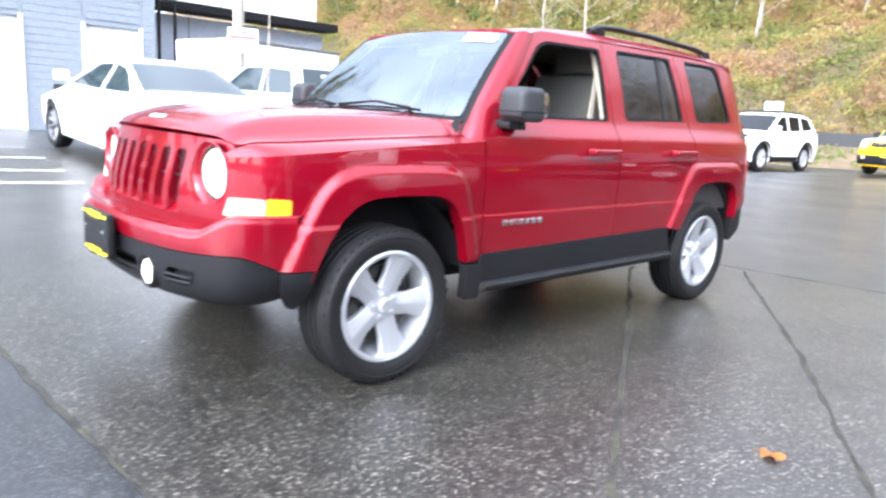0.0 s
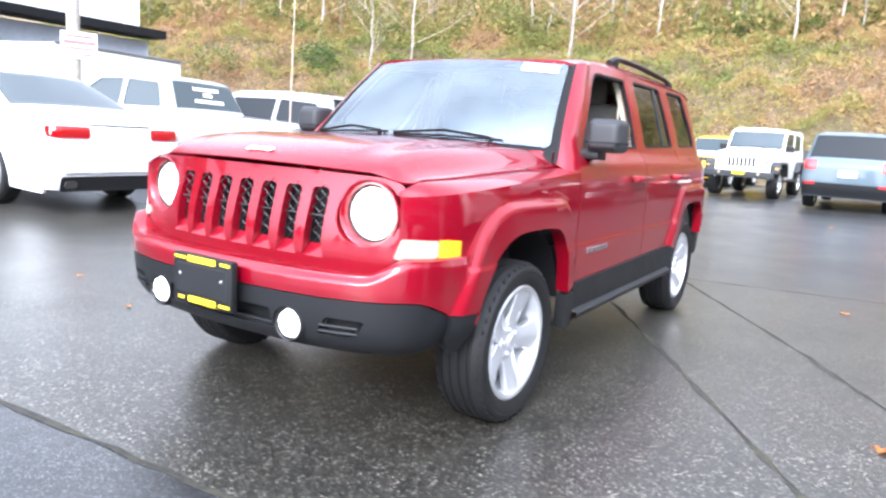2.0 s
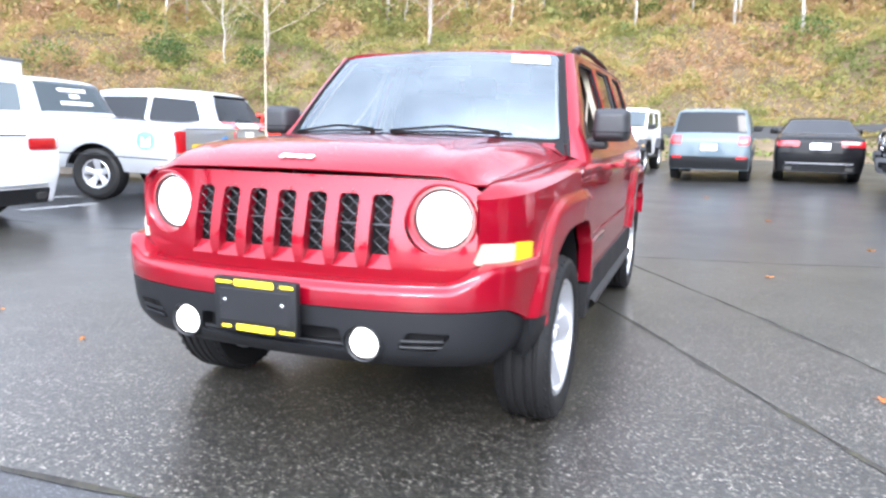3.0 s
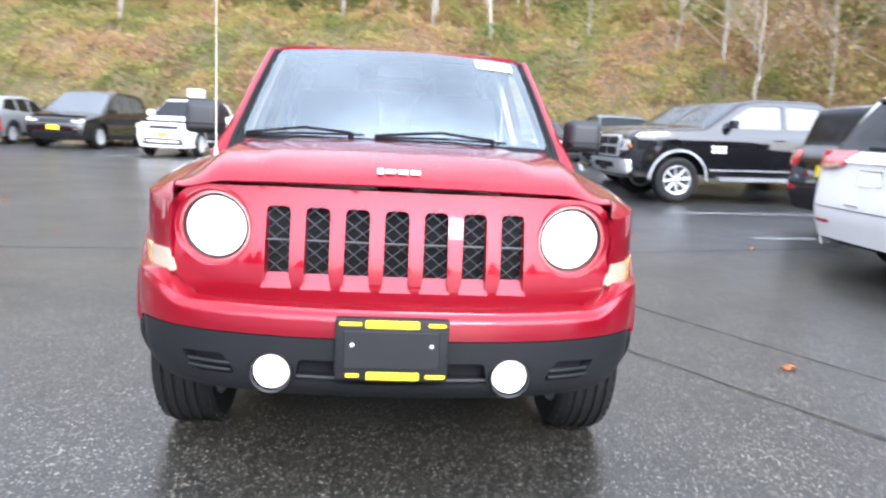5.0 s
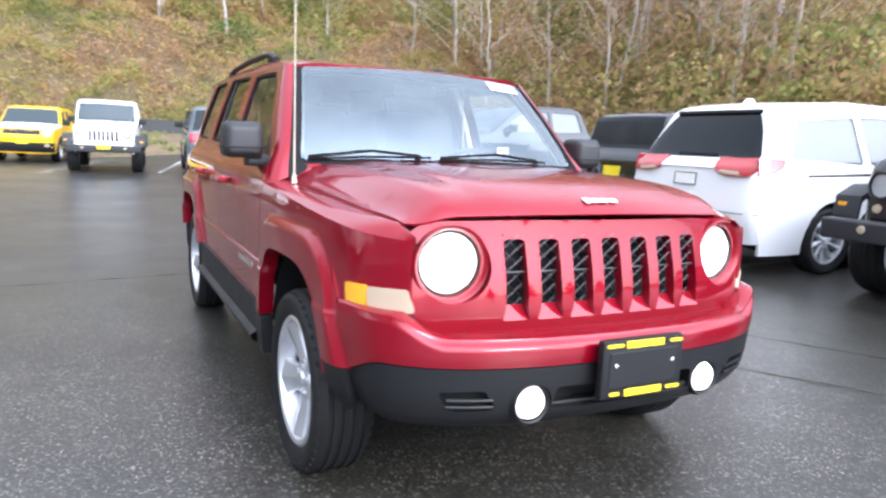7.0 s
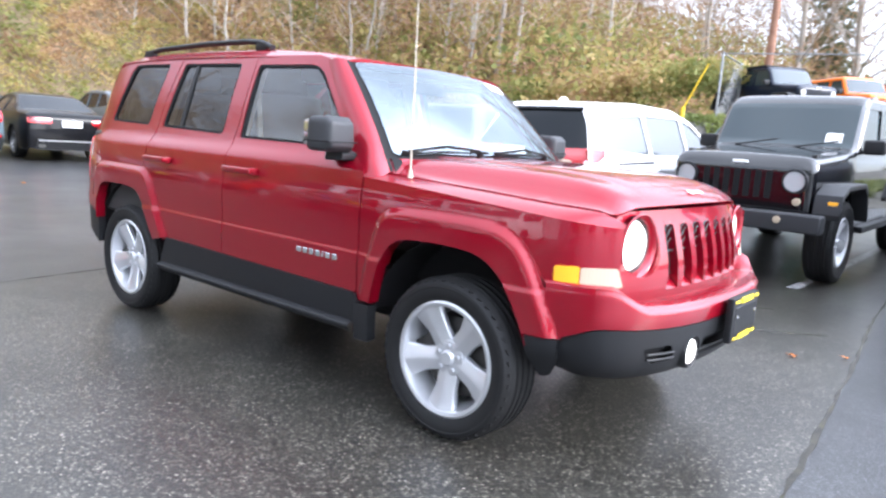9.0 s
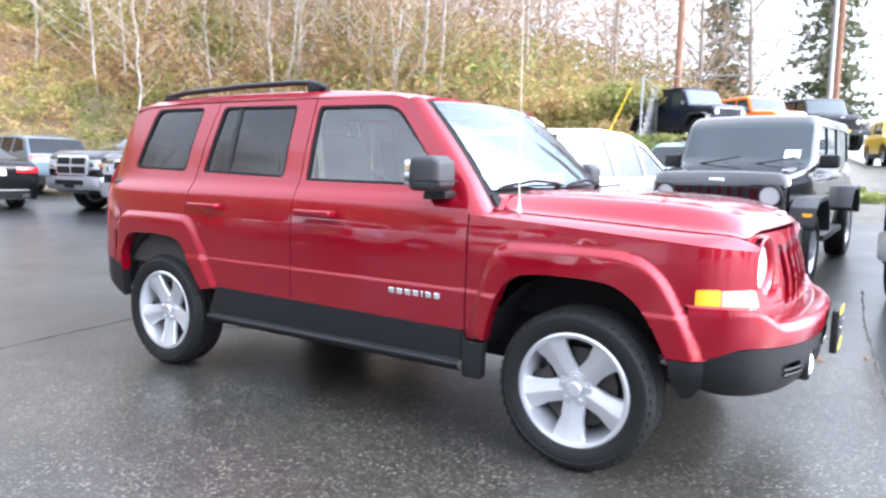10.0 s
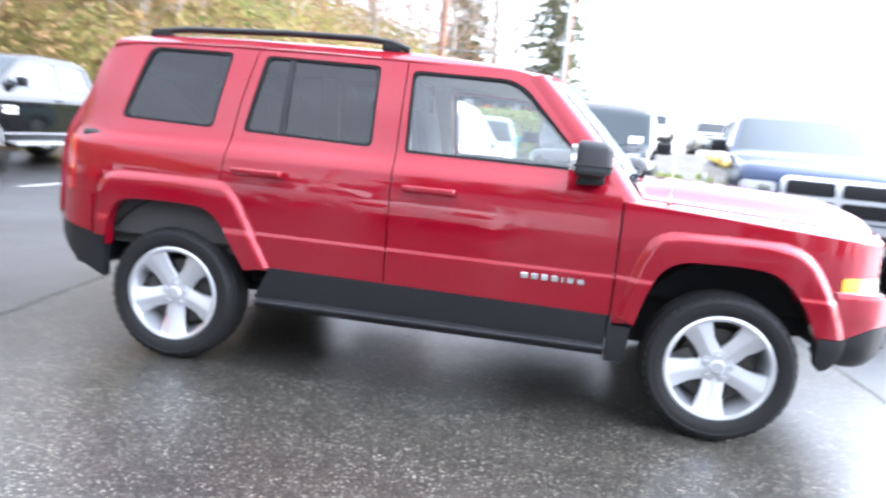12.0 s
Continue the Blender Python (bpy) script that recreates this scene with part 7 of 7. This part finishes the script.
def tree_mesh(seed, height, r, lean, branches, first):
    """A bare tree: a tapered trunk, and limbs that fork into twigs."""
    rnd = random.Random(seed)
    trunk = bmesh.new()
    n = 9
    pts = [Vector((0, 0, -0.6))]
    dx, dy = rnd.uniform(-lean, lean), rnd.uniform(-lean, lean)
    for i in range(1, n + 1):
        t = i / n
        pts.append(Vector((dx * t * height + rnd.uniform(-0.1, 0.1), dy * t * height + rnd.uniform(-0.1, 0.1), height * t)))
    tube(pts, r, 8, trunk, r * 0.16)
    limbs = bmesh.new()
    for k in range(branches):
        t = first + (1 - first) * (k + rnd.random()) / branches
        i = min(n - 1, int(t * n))
        p = pts[i].lerp(pts[i + 1], t * n - i)
        a = rnd.uniform(0, 2 * math.pi)
        ln = height * (0.10 + 0.20 * (1 - t)) * rnd.uniform(0.7, 1.3)
        d = Vector((math.cos(a), math.sin(a), rnd.uniform(0.35, 1.0))).normalized()
        mid = p + d * ln * 0.5 + Vector((0, 0, 0.06 * ln))
        end = p + d * ln + Vector((0, 0, 0.22 * ln))
        rr = r * 0.28 * (1 - 0.6 * t)
        tube([p, mid, end], rr, 5, limbs, rr * 0.25)
        for _ in range(4):
            q = p.lerp(end, rnd.uniform(0.3, 0.95))
            e = q + (d + Vector((rnd.uniform(-0.8, 0.8), rnd.uniform(-0.8, 0.8), rnd.uniform(-0.1, 0.8)))).normalized() * ln * rnd.uniform(0.25, 0.5)
            tube([q, q.lerp(e, 0.5) + Vector((0, 0, 0.03)), e], rr * 0.42, 3, limbs, rr * 0.12)
            for _ in range(2):
                q2 = q.lerp(e, rnd.uniform(0.3, 0.9))
                e2 = q2 + Vector((rnd.uniform(-1, 1), rnd.uniform(-1, 1), rnd.uniform(0, 1))).normalized() * ln * 0.22
                tube([q2, e2], rr * 0.22, 3, limbs, rr * 0.1)
    out = []
    for bm, nm in ((trunk, "trunk"), (limbs, "limbs")):
        me = bpy.data.meshes.new(nm)
        bmesh.ops.recalc_face_normals(bm, faces=bm.faces)
        bm.to_mesh(me)
        bm.free()
        me.polygons.foreach_set("use_smooth", [True] * len(me.polygons))
        out.append(me)
    return out


def make_trees():
    kinds = []
    for i in range(7):
        pale = i in (0, 1, 2, 5)
        t, l = tree_mesh(40 + i, (11, 13, 12, 15, 14, 10, 16)[i], (0.075, 0.09, 0.08, 0.10, 0.11, 0.065, 0.10)[i], (0.10, 0.05, 0.16, 0.07, 0.05, 0.13, 0.08)[i], 34, 0.10)
        t.materials.append(BARK_P if pale else BARK_D)
        l.materials.append(TWIG)
        kinds.append((t, l, pale))
    rng = np.random.default_rng(21)
    spots = np.concatenate([scatter(rng, 42, 11.5, 20), scatter(rng, 110, 20, 36), scatter(rng, 120, 34, 55)])
    more = scatter(rng, 700, 7, 34)
    more = more[(more[:, 1] > 14) & (more[:, 0] > -34)][:66]
    spots = np.concatenate([spots, more])
    for j, (x, y) in enumerate(spots):
        t, l, pale = kinds[int(rng.integers(0, 7))]
        z = float(hill_z(np.array([x]), np.array([y]))[0][0])
        m = Matrix.Translation((x, y, z)) @ Matrix.Rotation(rng.uniform(0, 6.28), 4, "Z") @ Matrix.Scale(rng.uniform(0.75, 1.25), 4)
        ob = thing("tree", m, "bare pale-barked alder tree on the bank" if pale else "bare dark-barked tree in the wood", "tree", "trees of the wood")
        link("trunk", t, None, ob)
        link("crown", l, None, ob)


make_hill()
make_undergrowth()
make_trees()


# needles greyed and paled: distance haze is put into their colour
HAZY = leaf_mat("hazy_conifer_needles", [(0.1, (0.07, 0.085, 0.045)), (0.5, (0.13, 0.14, 0.08)), (0.9, (0.22, 0.21, 0.13))], trans=0.4)


def conifer(x, y, z, h, seed, needles=None, slim=0.21):
    rnd = np.random.default_rng(seed)
    ob = thing("conifer_tree", Matrix.Translation((x, y, z)), "tall dark green conifer, some added out of view for reflections", "tree", "conifers")
    part("trunk", tube([(0, 0, -0.5), (0.05, 0, h * 0.5), (0, 0, h)], h * 0.016, 8, r2=0.02), BARK_D, ob)
    pts = []
    lv = int(h * 3.2)
    for i in range(lv):
        t = (i + 0.5) / lv
        r = h * slim * (1 - t) ** 0.8 + 0.15
        for k in range(6):
            a = rnd.uniform(0, 6.28)
            m = int(17 * (1.15 - t))
            s = rnd.uniform(0.05, 1, m) ** 0.7
            ln = r * rnd.uniform(0.7, 1.1)
            p = np.stack([np.cos(a) * ln * s, np.sin(a) * ln * s, h * (0.12 + 0.88 * t) - 0.32 * ln * s + rnd.normal(size=m) * 0.06], 1)
            p[:, :2] += rnd.normal(size=(m, 2)) * 0.14 * ln * s[:, None]
            pts.append(p)
    c = leaf_sheet("crown", np.concatenate(pts), 0.30, needles or HAZY, "", rng=rnd, up=0.4, long=1.4)
    for k in ("category", "kind", "label"):
        if k in c:
            del c[k]
    c.parent = ob


def utility_pole(x, y, z, h, mat, label, lean=0.0, arm=True):
    ob = thing("utility_pole", Matrix.Translation((x, y, z)), label, "pole")
    part("pole", tube([(0, 0, -0.5), (lean * h, 0, h)], 0.16, 12, r2=0.11), mat, ob)
    if arm:
        part("crossarm", box((1.8, 0.10, 0.12), (lean * h, 0.12, h - 0.5), 0.01, 1), mat, ob)


WOODPOLE = bark("weathered_pole", (0.17, 0.085, 0.055), (0.34, 0.19, 0.13))
WOODGREY = bark("grey_pole", (0.30, 0.27, 0.23), (0.52, 0.48, 0.42))
GALV = metal("galvanised_steel", (0.30, 0.31, 0.32), 0.5)
YELPAINT = plastic("yellow_gate_paint", (0.75, 0.50, 0.02), 0.5)


# ---- upper yard: a terrace held by a bank ----
def terrace_z(x, y, yard=ground_z):
    """The upper yard: a steep bank to the left, a long ramp to the right."""
    x, y = np.asarray(x, float), np.asarray(y, float)
    bank = 2.30 * smooth(15.2, 18.6, y) + 0.01 * np.maximum(0, y - 18.6)
    ramp = 1.75 * np.clip((y - 12.5) / 13.0, 0, 1) + 0.02 * np.maximum(0, y - 25.5)
    k = smooth(0.3, 1.7, x)
    return np.maximum(bank * (1 - k) + ramp * k + yard(x, y) * (1 - smooth(13, 19, y)), -0.2)


def make_terrace():
    xs = np.concatenate([np.arange(-8, 14.1, 0.6), [16, 20, 28, 45, 80, 140]])
    ys = np.concatenate([np.arange(12.4, 34, 0.6), [38, 46, 60, 90, 160, 320]])
    X, Y = np.meshgrid(xs, ys, indexing="ij")
    Z = terrace_z(X, Y)
    v = [(x, y, z + (0.05 * noise.noise(Vector((x, y, 0))) if y > 13.2 else -0.05)) for x, y, z in zip(X.ravel(), Y.ravel(), Z.ravel())]
    n = len(ys)
    f = [(i * n + j, (i + 1) * n + j, (i + 1) * n + j + 1, i * n + j + 1) for i in range(len(xs) - 1) for j in range(n - 1)]
    me = bpy.data.meshes.new("upper_yard")
    me.from_pydata(v, [], f)
    me.polygons.foreach_set("use_smooth", [True] * len(me.polygons))
    m = Nodes("gravel_bank")
    p = m.place()
    m.set(Base_Color=m.ramp(m.noise(p, 2.2, 8, 0.75), [(0.3, (0.055, 0.052, 0.045)), (0.6, (0.125, 0.118, 0.10)), (0.8, (0.085, 0.09, 0.05))]), Roughness=0.9)
    m.bump(m.noise(p, 30, 5), 0.6, 0.04)
    tagged(link("upper_yard", me, m.mat), "raised gravel yard with a rough sloping bank", "ground", kind="structure")
    rng = np.random.default_rng(5)
    q = np.stack([rng.uniform(-6.5, 6, 16000), rng.uniform(13.4, 19, 16000)], 1)
    k = lumps(q[:, 0] * 1.5, q[:, 1] * 1.5) + np.where(q[:, 0] < 1, 0.25, -0.12) > 0.55
    q = q[k]
    leaf_sheet("bank_weeds", np.column_stack([q, terrace_z(q[:, 0], q[:, 1]) + rng.uniform(0.02, 0.20, len(q))]), 0.13, GRASS, "rough weeds and grass on the upper yard's bank", rng=rng, up=0.3, long=1.6)
    # bushes that hang over the fence
    pts = []
    for cx, cy, cz, r in ((-7.2, 19.6, 3.5, 1.1), (-5.9, 20.2, 3.8, 1.0), (-5.2, 21.2, 4.0, 0.8), (-9.0, 19.4, 3.2, 1.3), (-11.0, 18.6, 2.9, 1.2)):
        u = rng.normal(size=(900, 3))
        u /= np.linalg.norm(u, axis=1, keepdims=True)
        pts.append(np.array([cx, cy, cz]) + u * rng.uniform(0.4, 1.0, (900, 1)) * np.array([r * 1.3, r, r * 0.7]))
    leaf_sheet("overhanging_bushes", np.concatenate(pts), 0.17, BRAMBLE, "leafy brambles hanging over the wire fence", rng=rng, up=0.4)


make_terrace()
# chain-link fence beside the upper yard
fence = thing("wire_fence", Matrix.Translation((-4.32, 18.4, 2.32)), "grey chain-link fence with steel posts", "fence")
for i in range(5):
    part("post", tube([(-0.25 * i, 2.6 * i, -1.2), (-0.25 * i, 2.6 * i, 2.0)], 0.038, 8), GALV, fence)
part("top_rail", tube([(0, 0, 1.95), (-1.0, 10.4, 1.95)], 0.022, 6), GALV, fence)
part("return_rail", tube([(0, 0, 1.95), (3.6, 0.6, 1.9)], 0.020, 6), GALV, fence)
_w = bmesh.new()
for i in range(70):
    for sg in (1, -1):
        y0 = 0.15 * i
        y1 = y0 + sg * 1.9
        tube([(-0.096 * max(0, y0), max(0, min(10.4, y0)), 0.02), (-0.096 * max(0, min(10.4, y1)), max(0, min(10.4, y1)), 0.02 + 1.9 * min(1, abs(max(0, min(10.4, y1)) - y0) / 1.9))], 0.004, 3, _w)
part("wire_mesh", _w, GALV, fence)
gate_bar = thing("barrier_arm", Matrix.Translation((-4.95, 17.4, 1.72)), "yellow painted steel barrier arm, raised", "barrier")
part("post", tube([(0, 0, -1.3), (0.0, 0, 0.9)], 0.06, 8), YELPAINT, gate_bar)
part("arm", tube([(0, 0, 0.85), (0.55, 0.15, 2.15)], 0.024, 8), YELPAINT, gate_bar)


def terrace_zz(x, y, base=ground_z):
    return terrace_z(x, y) if y > 19 else base(x, y)


def on_terrace(fn, *args, **kw):
    global ground_z
    keep = ground_z
    ground_z = lambda x, y: float(terrace_zz(x, y))
    ob = fn(*args, **kw)
    ground_z = keep
    return ob


on_terrace(offroader, "offroad_car", "dark blue four-door off-road car on the upper yard", (-3.6, 21.4, -38), DARKNAVY, roof=TRIM)
on_terrace(offroader, "offroad_car", "orange off-road car parked on the upper yard", (-2.0, 24.6, -45), ORANGE)
on_terrace(offroader, "offroad_car", "black off-road car parked on the upper yard", (-0.1, 25.6, -60), BLACK)
_spec = compact_spec()
# white on this hood stands for sky glare on yellow paint
_spec["hood_mat"] = WHITE
on_terrace(vehicle, "compact_suv", "yellow compact SUV with a white hood on the upper yard", "car", (2.72, 27.0, -78), _spec, YELLOW, glass=SKYGLASS)
on_terrace(offroader, "offroad_car", "white off-road car with black bumper on the upper yard", (4.5, 32.0, -92), WHITE)
on_terrace(vehicle, "compact_suv", "yellow compact SUV behind the black off-road car", "car", (-1.0, 30.2, -60), compact_spec(), YELLOW, glass=SKYGLASS)
on_terrace(vehicle, "compact_suv", "silver compact SUV on the upper yard", "car", (7.2, 31.2, -95), crossover_spec(), SILVER)
vehicle("crossover_car", "teal crossover parked behind the minivan", "car", (-1.6, 13.2, -85), crossover_spec(), paint("teal_paint", (0.05, 0.16, 0.17), 0.3))
utility_pole(-5.45, 27.0, 3.0, 15.0, WOODPOLE, "reddish-brown wooden utility pole", 0.004)
utility_pole(-0.1, 36.0, 2.2, 16.0, WOODPOLE, "brown wooden utility pole", 0.0)
lamp_post = thing("lamp_post", Matrix.Translation((-0.18, 33.0, 2.2)), "grey steel lamp post on the upper yard", "lamp post")
part("pole", tube([(0, 0, -0.4), (0, 0, 13)], 0.13, 12, r2=0.08), GALV, lamp_post)
for _i, (_x, _y, _h) in enumerate(((-1.2, 45, 21), (-7.4, 46, 17))):
    conifer(_x, _y, 2.4, _h, 60 + _i, slim=0.12)


def far_tree(x, y, z, h, seed, dark=True):
    t, l = tree_mesh(seed, h, h * 0.013, 0.06, 46, 0.12)
    t.materials.append(BARK_D)
    l.materials.append(BARK_D if dark else TWIG)
    ob = thing("tree", Matrix.Translation((x, y, z)), "bare dark-limbed tree against the sky", "tree", "trees of the wood")
    link("trunk", t, None, ob)
    link("crown", l, None, ob)


far_tree(-4.2, 38, 3.0, 15, 91)
far_tree(-6.6, 36, 4.0, 14, 92)
far_tree(8.2, 44, 2.6, 11, 94, False)
# unseen conifers added behind the camera, to darken low reflections in the cars
for _i in range(16):
    conifer(42 + 5 * math.sin(_i * 2.3), -46 + 5.2 * _i, 0.0, 7 + 2 * math.sin(_i * 1.7), 70 + _i)
for _i in range(5):
    conifer(12 + 6.5 * _i, -42 + 3 * math.sin(_i * 1.9), 0.0, 12 + 3 * math.sin(_i * 2.7), 90 + _i)
# the wood behind the workshop
for _i in range(9):
    conifer(-6 + 2.8 * _i, -29 + 1.5 * math.sin(_i * 2.1), 0.0, 16 + 3 * math.sin(_i * 2.9), 120 + _i, GREEN)
for _i in range(5):
    far_tree(-3 + 3.8 * _i, -28.8 + math.sin(_i * 1.3), 0.0, 20 + 3 * math.sin(_i * 1.9), 140 + _i)

# ---- low black barrier along the verge ----
SHEETING = plastic("weathered_black_sheet", (0.045, 0.047, 0.05), 0.7, 8.0, 0.8)
_bar = thing("silt_barrier", Matrix(), "low black sheet barrier along the verge", "barrier")
_pts = [(-29.4 + 0.12 * math.sin(y * 0.7), y) for y in np.arange(-20, 9, 1.5)]
for (ax, ay), (bx, by) in zip(_pts, _pts[1:]):
    _bm = bmesh.new()
    za, zb = float(hill_z(np.array([ax]), np.array([ay]))[0][0]), float(hill_z(np.array([bx]), np.array([by]))[0][0])
    vs = [_bm.verts.new(p) for p in ((ax, ay, za - 0.1), (bx, by, zb - 0.1), (bx + 0.03, by, zb + 0.55), (ax + 0.03, ay, za + 0.55), (ax - 0.04, ay, za - 0.1), (bx - 0.04, by, zb - 0.1), (bx - 0.01, by, zb + 0.55), (ax - 0.01, ay, za + 0.55))]
    for q in ((0, 1, 2, 3), (5, 4, 7, 6), (3, 2, 6, 7), (0, 3, 7, 4), (1, 5, 6, 2)):
        _bm.faces.new([vs[i] for i in q])
    part("panel", _bm, SHEETING, _bar)

# ---- buildings and the trailer beyond the white sedan ----
SIDING = plastic("grey_siding", (0.25, 0.28, 0.315), 0.6, 90, 0.1)
PANELW = plastic("white_panel", (0.80, 0.81, 0.82), 0.5, 60, 0.05)
BLUEW = plastic("pale_blue_wall", (0.44, 0.49, 0.56), 0.6, 60, 0.08)
YW = -19.3


def make_building():
    b = tagged(new("workshop_building"), "grey lap-sided workshop with white roll-up doors", "building")
    b.location = (0, YW, 0)
    doors = [(-1.55, 2.3, 3.05), (-4.72, -3.12, 3.05)]
    edges = [8.0, 2.3, -1.55, -3.12, -4.72, -5.15]
    # wall pieces between the doors, with lapped boards
    part("wall", box((5.7, 0.25, 5.2), (5.15, -0.125, 2.6)), SIDING, b)
    part("wall", box((1.57, 0.25, 5.2), (-2.335, -0.125, 2.6)), SIDING, b)
    part("wall", box((0.43, 0.25, 5.2), (-4.935, -0.125, 2.6)), SIDING, b)
    for a, c, h in doors:
        part("wall", box((c - a, 0.25, 5.2 - h), ((a + c) / 2, -0.125, h + (5.2 - h) / 2)), SIDING, b)
        door = part("roller_door", box((c - a, 0.06, h), ((a + c) / 2, -0.16, h / 2)), PANELW, b, "white roll-up door")
        for k in range(7):
            part("door_slat", box((c - a - 0.02, 0.02, h / 7 - 0.02), ((a + c) / 2, -0.122, h / 14 + k * h / 7), 0.006, 1), PANELW, door)
        for x in (a, c):
            part("door_frame", box((0.10, 0.06, h + 0.1), (x, 0.03, h / 2), 0.01, 1), PANELW, b)
    for x0, x1 in ((2.35, 8.0), (-3.07, -1.60), (-5.15, -4.77)):
        for k in range(26):
            part("siding_board", box((x1 - x0, 0.022, 0.195), ((x0 + x1) / 2, 0.014, 0.1 + 0.2 * k), 0.004, 1, turn=Matrix.Rotation(0.035, 3, "X")), SIDING, b)
    for a, c, h in doors:
        for k in range(16, 26):
            part("siding_board", box((c - a - 0.1, 0.022, 0.195), ((a + c) / 2, 0.014, 0.1 + 0.2 * k), 0.004, 1, turn=Matrix.Rotation(0.035, 3, "X")), SIDING, b)
    part("return_wall", box((0.2, 4.0, 5.2), (-5.05, -2.1, 2.6)), SIDING, b)
    part("roof", box((14.0, 9.0, 0.25), (1.4, -4.0, 5.3), 0.03, 1), TRIM2, b)
    # low wing set back, with a dark roof edge
    part("wing_wall", box((8.0, 0.25, 4.0), (-9.2, -3.4, 2.0)), BLUEW, b, "pale blue-white wall")
    part("wing_fascia", box((8.4, 1.2, 0.30), (-9.2, -3.0, 4.25), 0.02, 1), MATTE, b, "dark roof edge")
    part("wing_upper", box((8.0, 0.2, 2.0), (-9.2, -3.9, 5.3)), PANELW, b)
    part("wall_lamp", box((0.16, 0.14, 0.20), (-7.6, -3.2, 2.6), 0.03, 2), STEEL, b)
    part("conduit", tube([(-7.55, -3.24, 2.7), (-7.55, -3.24, 4.1)], 0.02, 6), GALV, b)
    pipe = bmesh.new()
    for x in (-5.35, -5.85):
        tube([(x, -0.2, 0), (x, -0.2, 4.6)], 0.05, 8, pipe)
    tube([(-5.35, -0.2, 4.0), (-5.85, -0.2, 4.0)], 0.04, 8, pipe)
    part("steel_frame", pipe, MATTE, b, "black steel pipe frame")


make_building()
trailer = thing("cargo_trailer", Matrix.Translation((-9.0, -15.0, 0.0)) @ Matrix.Rotation(radians(9), 4, "Z"), "long white box trailer parked behind the pickup", "trailer")
part("box", box((3.9, 2.4, 2.05), (1.95, -1.2, 1.68), 0.04, 2), PANELW, trailer)
for _x in np.arange(0.3, 3.8, 0.6):
    part("side_rib", box((0.03, 0.012, 1.95), (float(_x), 0.005, 1.68), 0.004, 1), PANELW, trailer)
part("top_rail", box((3.94, 0.06, 0.07), (1.95, 0.0, 2.70), 0.01, 1), GALV, trailer)
part("chassis", box((3.7, 1.4, 0.20), (1.95, -1.2, 0.56), 0.02, 1), MATTE, trailer)
for _x in (1.5, 2.4):
    for _y in (-0.10, -2.3):
        wheel(trailer, _x, _y, 0.36, 0.36, 0.2, 0.21)
sign_pole = thing("sign_pole", Matrix.Translation((-4.8, -13.0, 0)), "weathered grey pole with a white and red sign", "pole")
part("pole", tube([(0, 0, -0.3), (0.02, 0, 6.5)], 0.145, 12, r2=0.12), WOODGREY, sign_pole)
_sg = part("sign_panel", box((0.70, 0.03, 0.56), (-0.02, 0.17, 2.55), 0.01, 1, turn=Matrix.Rotation(radians(-24), 3, "Z")), PAPER, sign_pole, "white sign with red lettering bars")
for _k, (_w2, _h2) in enumerate(((0.54, 0.05), (0.62, 0.08), (0.58, 0.05), (0.44, 0.045))):
    part("lettering_bar", box((_w2, 0.012, _h2), (-0.02, 0.190, 2.74 - 0.125 * _k), 0.003, 1, turn=Matrix.Rotation(radians(-24), 3, "Z")), SIGNR, _sg)
roof_sign = thing("roof_sign", Matrix.Translation((-20.1, -6.40, 1.84)), "white box sign on the crossover's roof", "sign")
part("panel", box((0.26, 0.50, 0.27), (0.6, 0, 0.145), 0.02, 2), PAPER, roof_sign)

# ---- fallen leaves on the asphalt ----
LEAFO = leaf_mat("fallen_orange_leaf", [(0.1, (0.30, 0.08, 0.02)), (0.5, (0.42, 0.14, 0.035)), (0.9, (0.48, 0.21, 0.05))], trans=0.1)


def fallen_leaf(x, y, size, seed):
    rnd = random.Random(seed)
    bm = bmesh.new()
    pts = []
    for k in range(20):
        a = 2 * math.pi * k / 20
        r = size * (0.34 + 0.16 * abs(math.cos(2.5 * a))) * rnd.uniform(0.85, 1.15)
        pts.append((r * math.cos(a), r * math.sin(a) * 0.8))
    c = bm.verts.new((0, 0, 0.006))
    ring = [bm.verts.new((u, v, 0.004 + 0.10 * size * (1 + math.sin(3 * math.atan2(v, u) + seed)))) for u, v in pts]
    for i in range(20):
        bm.faces.new((c, ring[i], ring[(i + 1) % 20]))
    tube([(0, 0, 0.006), (-size * 0.7, 0.1 * size, 0.012)], 0.0012, 4, bm)
    ob = part("fallen_leaf", bm, LEAFO, None)
    ob.location = (x, y, float(ground_z(x, y)) + 0.002)
    ob.rotation_euler = (0, 0, rnd.uniform(0, 6.28))
    tagged(ob, "curled orange fallen leaf on wet asphalt", "leaf", "fallen leaves")


for _i, (_x, _y, _s) in enumerate(((0.62, 2.17, 0.085), (2.30, 1.99, 0.05), (2.05, 1.75, 0.06), (3.1, 2.5, 0.06), (2.75, 2.35, 0.10), (-2.2, 1.9, 0.07), (-4.1, 3.0, 0.09), (-3.4, 4.1, 0.09), (-9.5, 1.4, 0.10), (-9.0, -0.6, 0.08), (1.35, -1.75, 0.05), (-3.0, -3.3, 0.06), (1.1, -2.7, 0.05), (-6.4, 2.2, 0.09), (-5.3, -5.0, 0.10))):
    fallen_leaf(_x, _y, _s, _i)
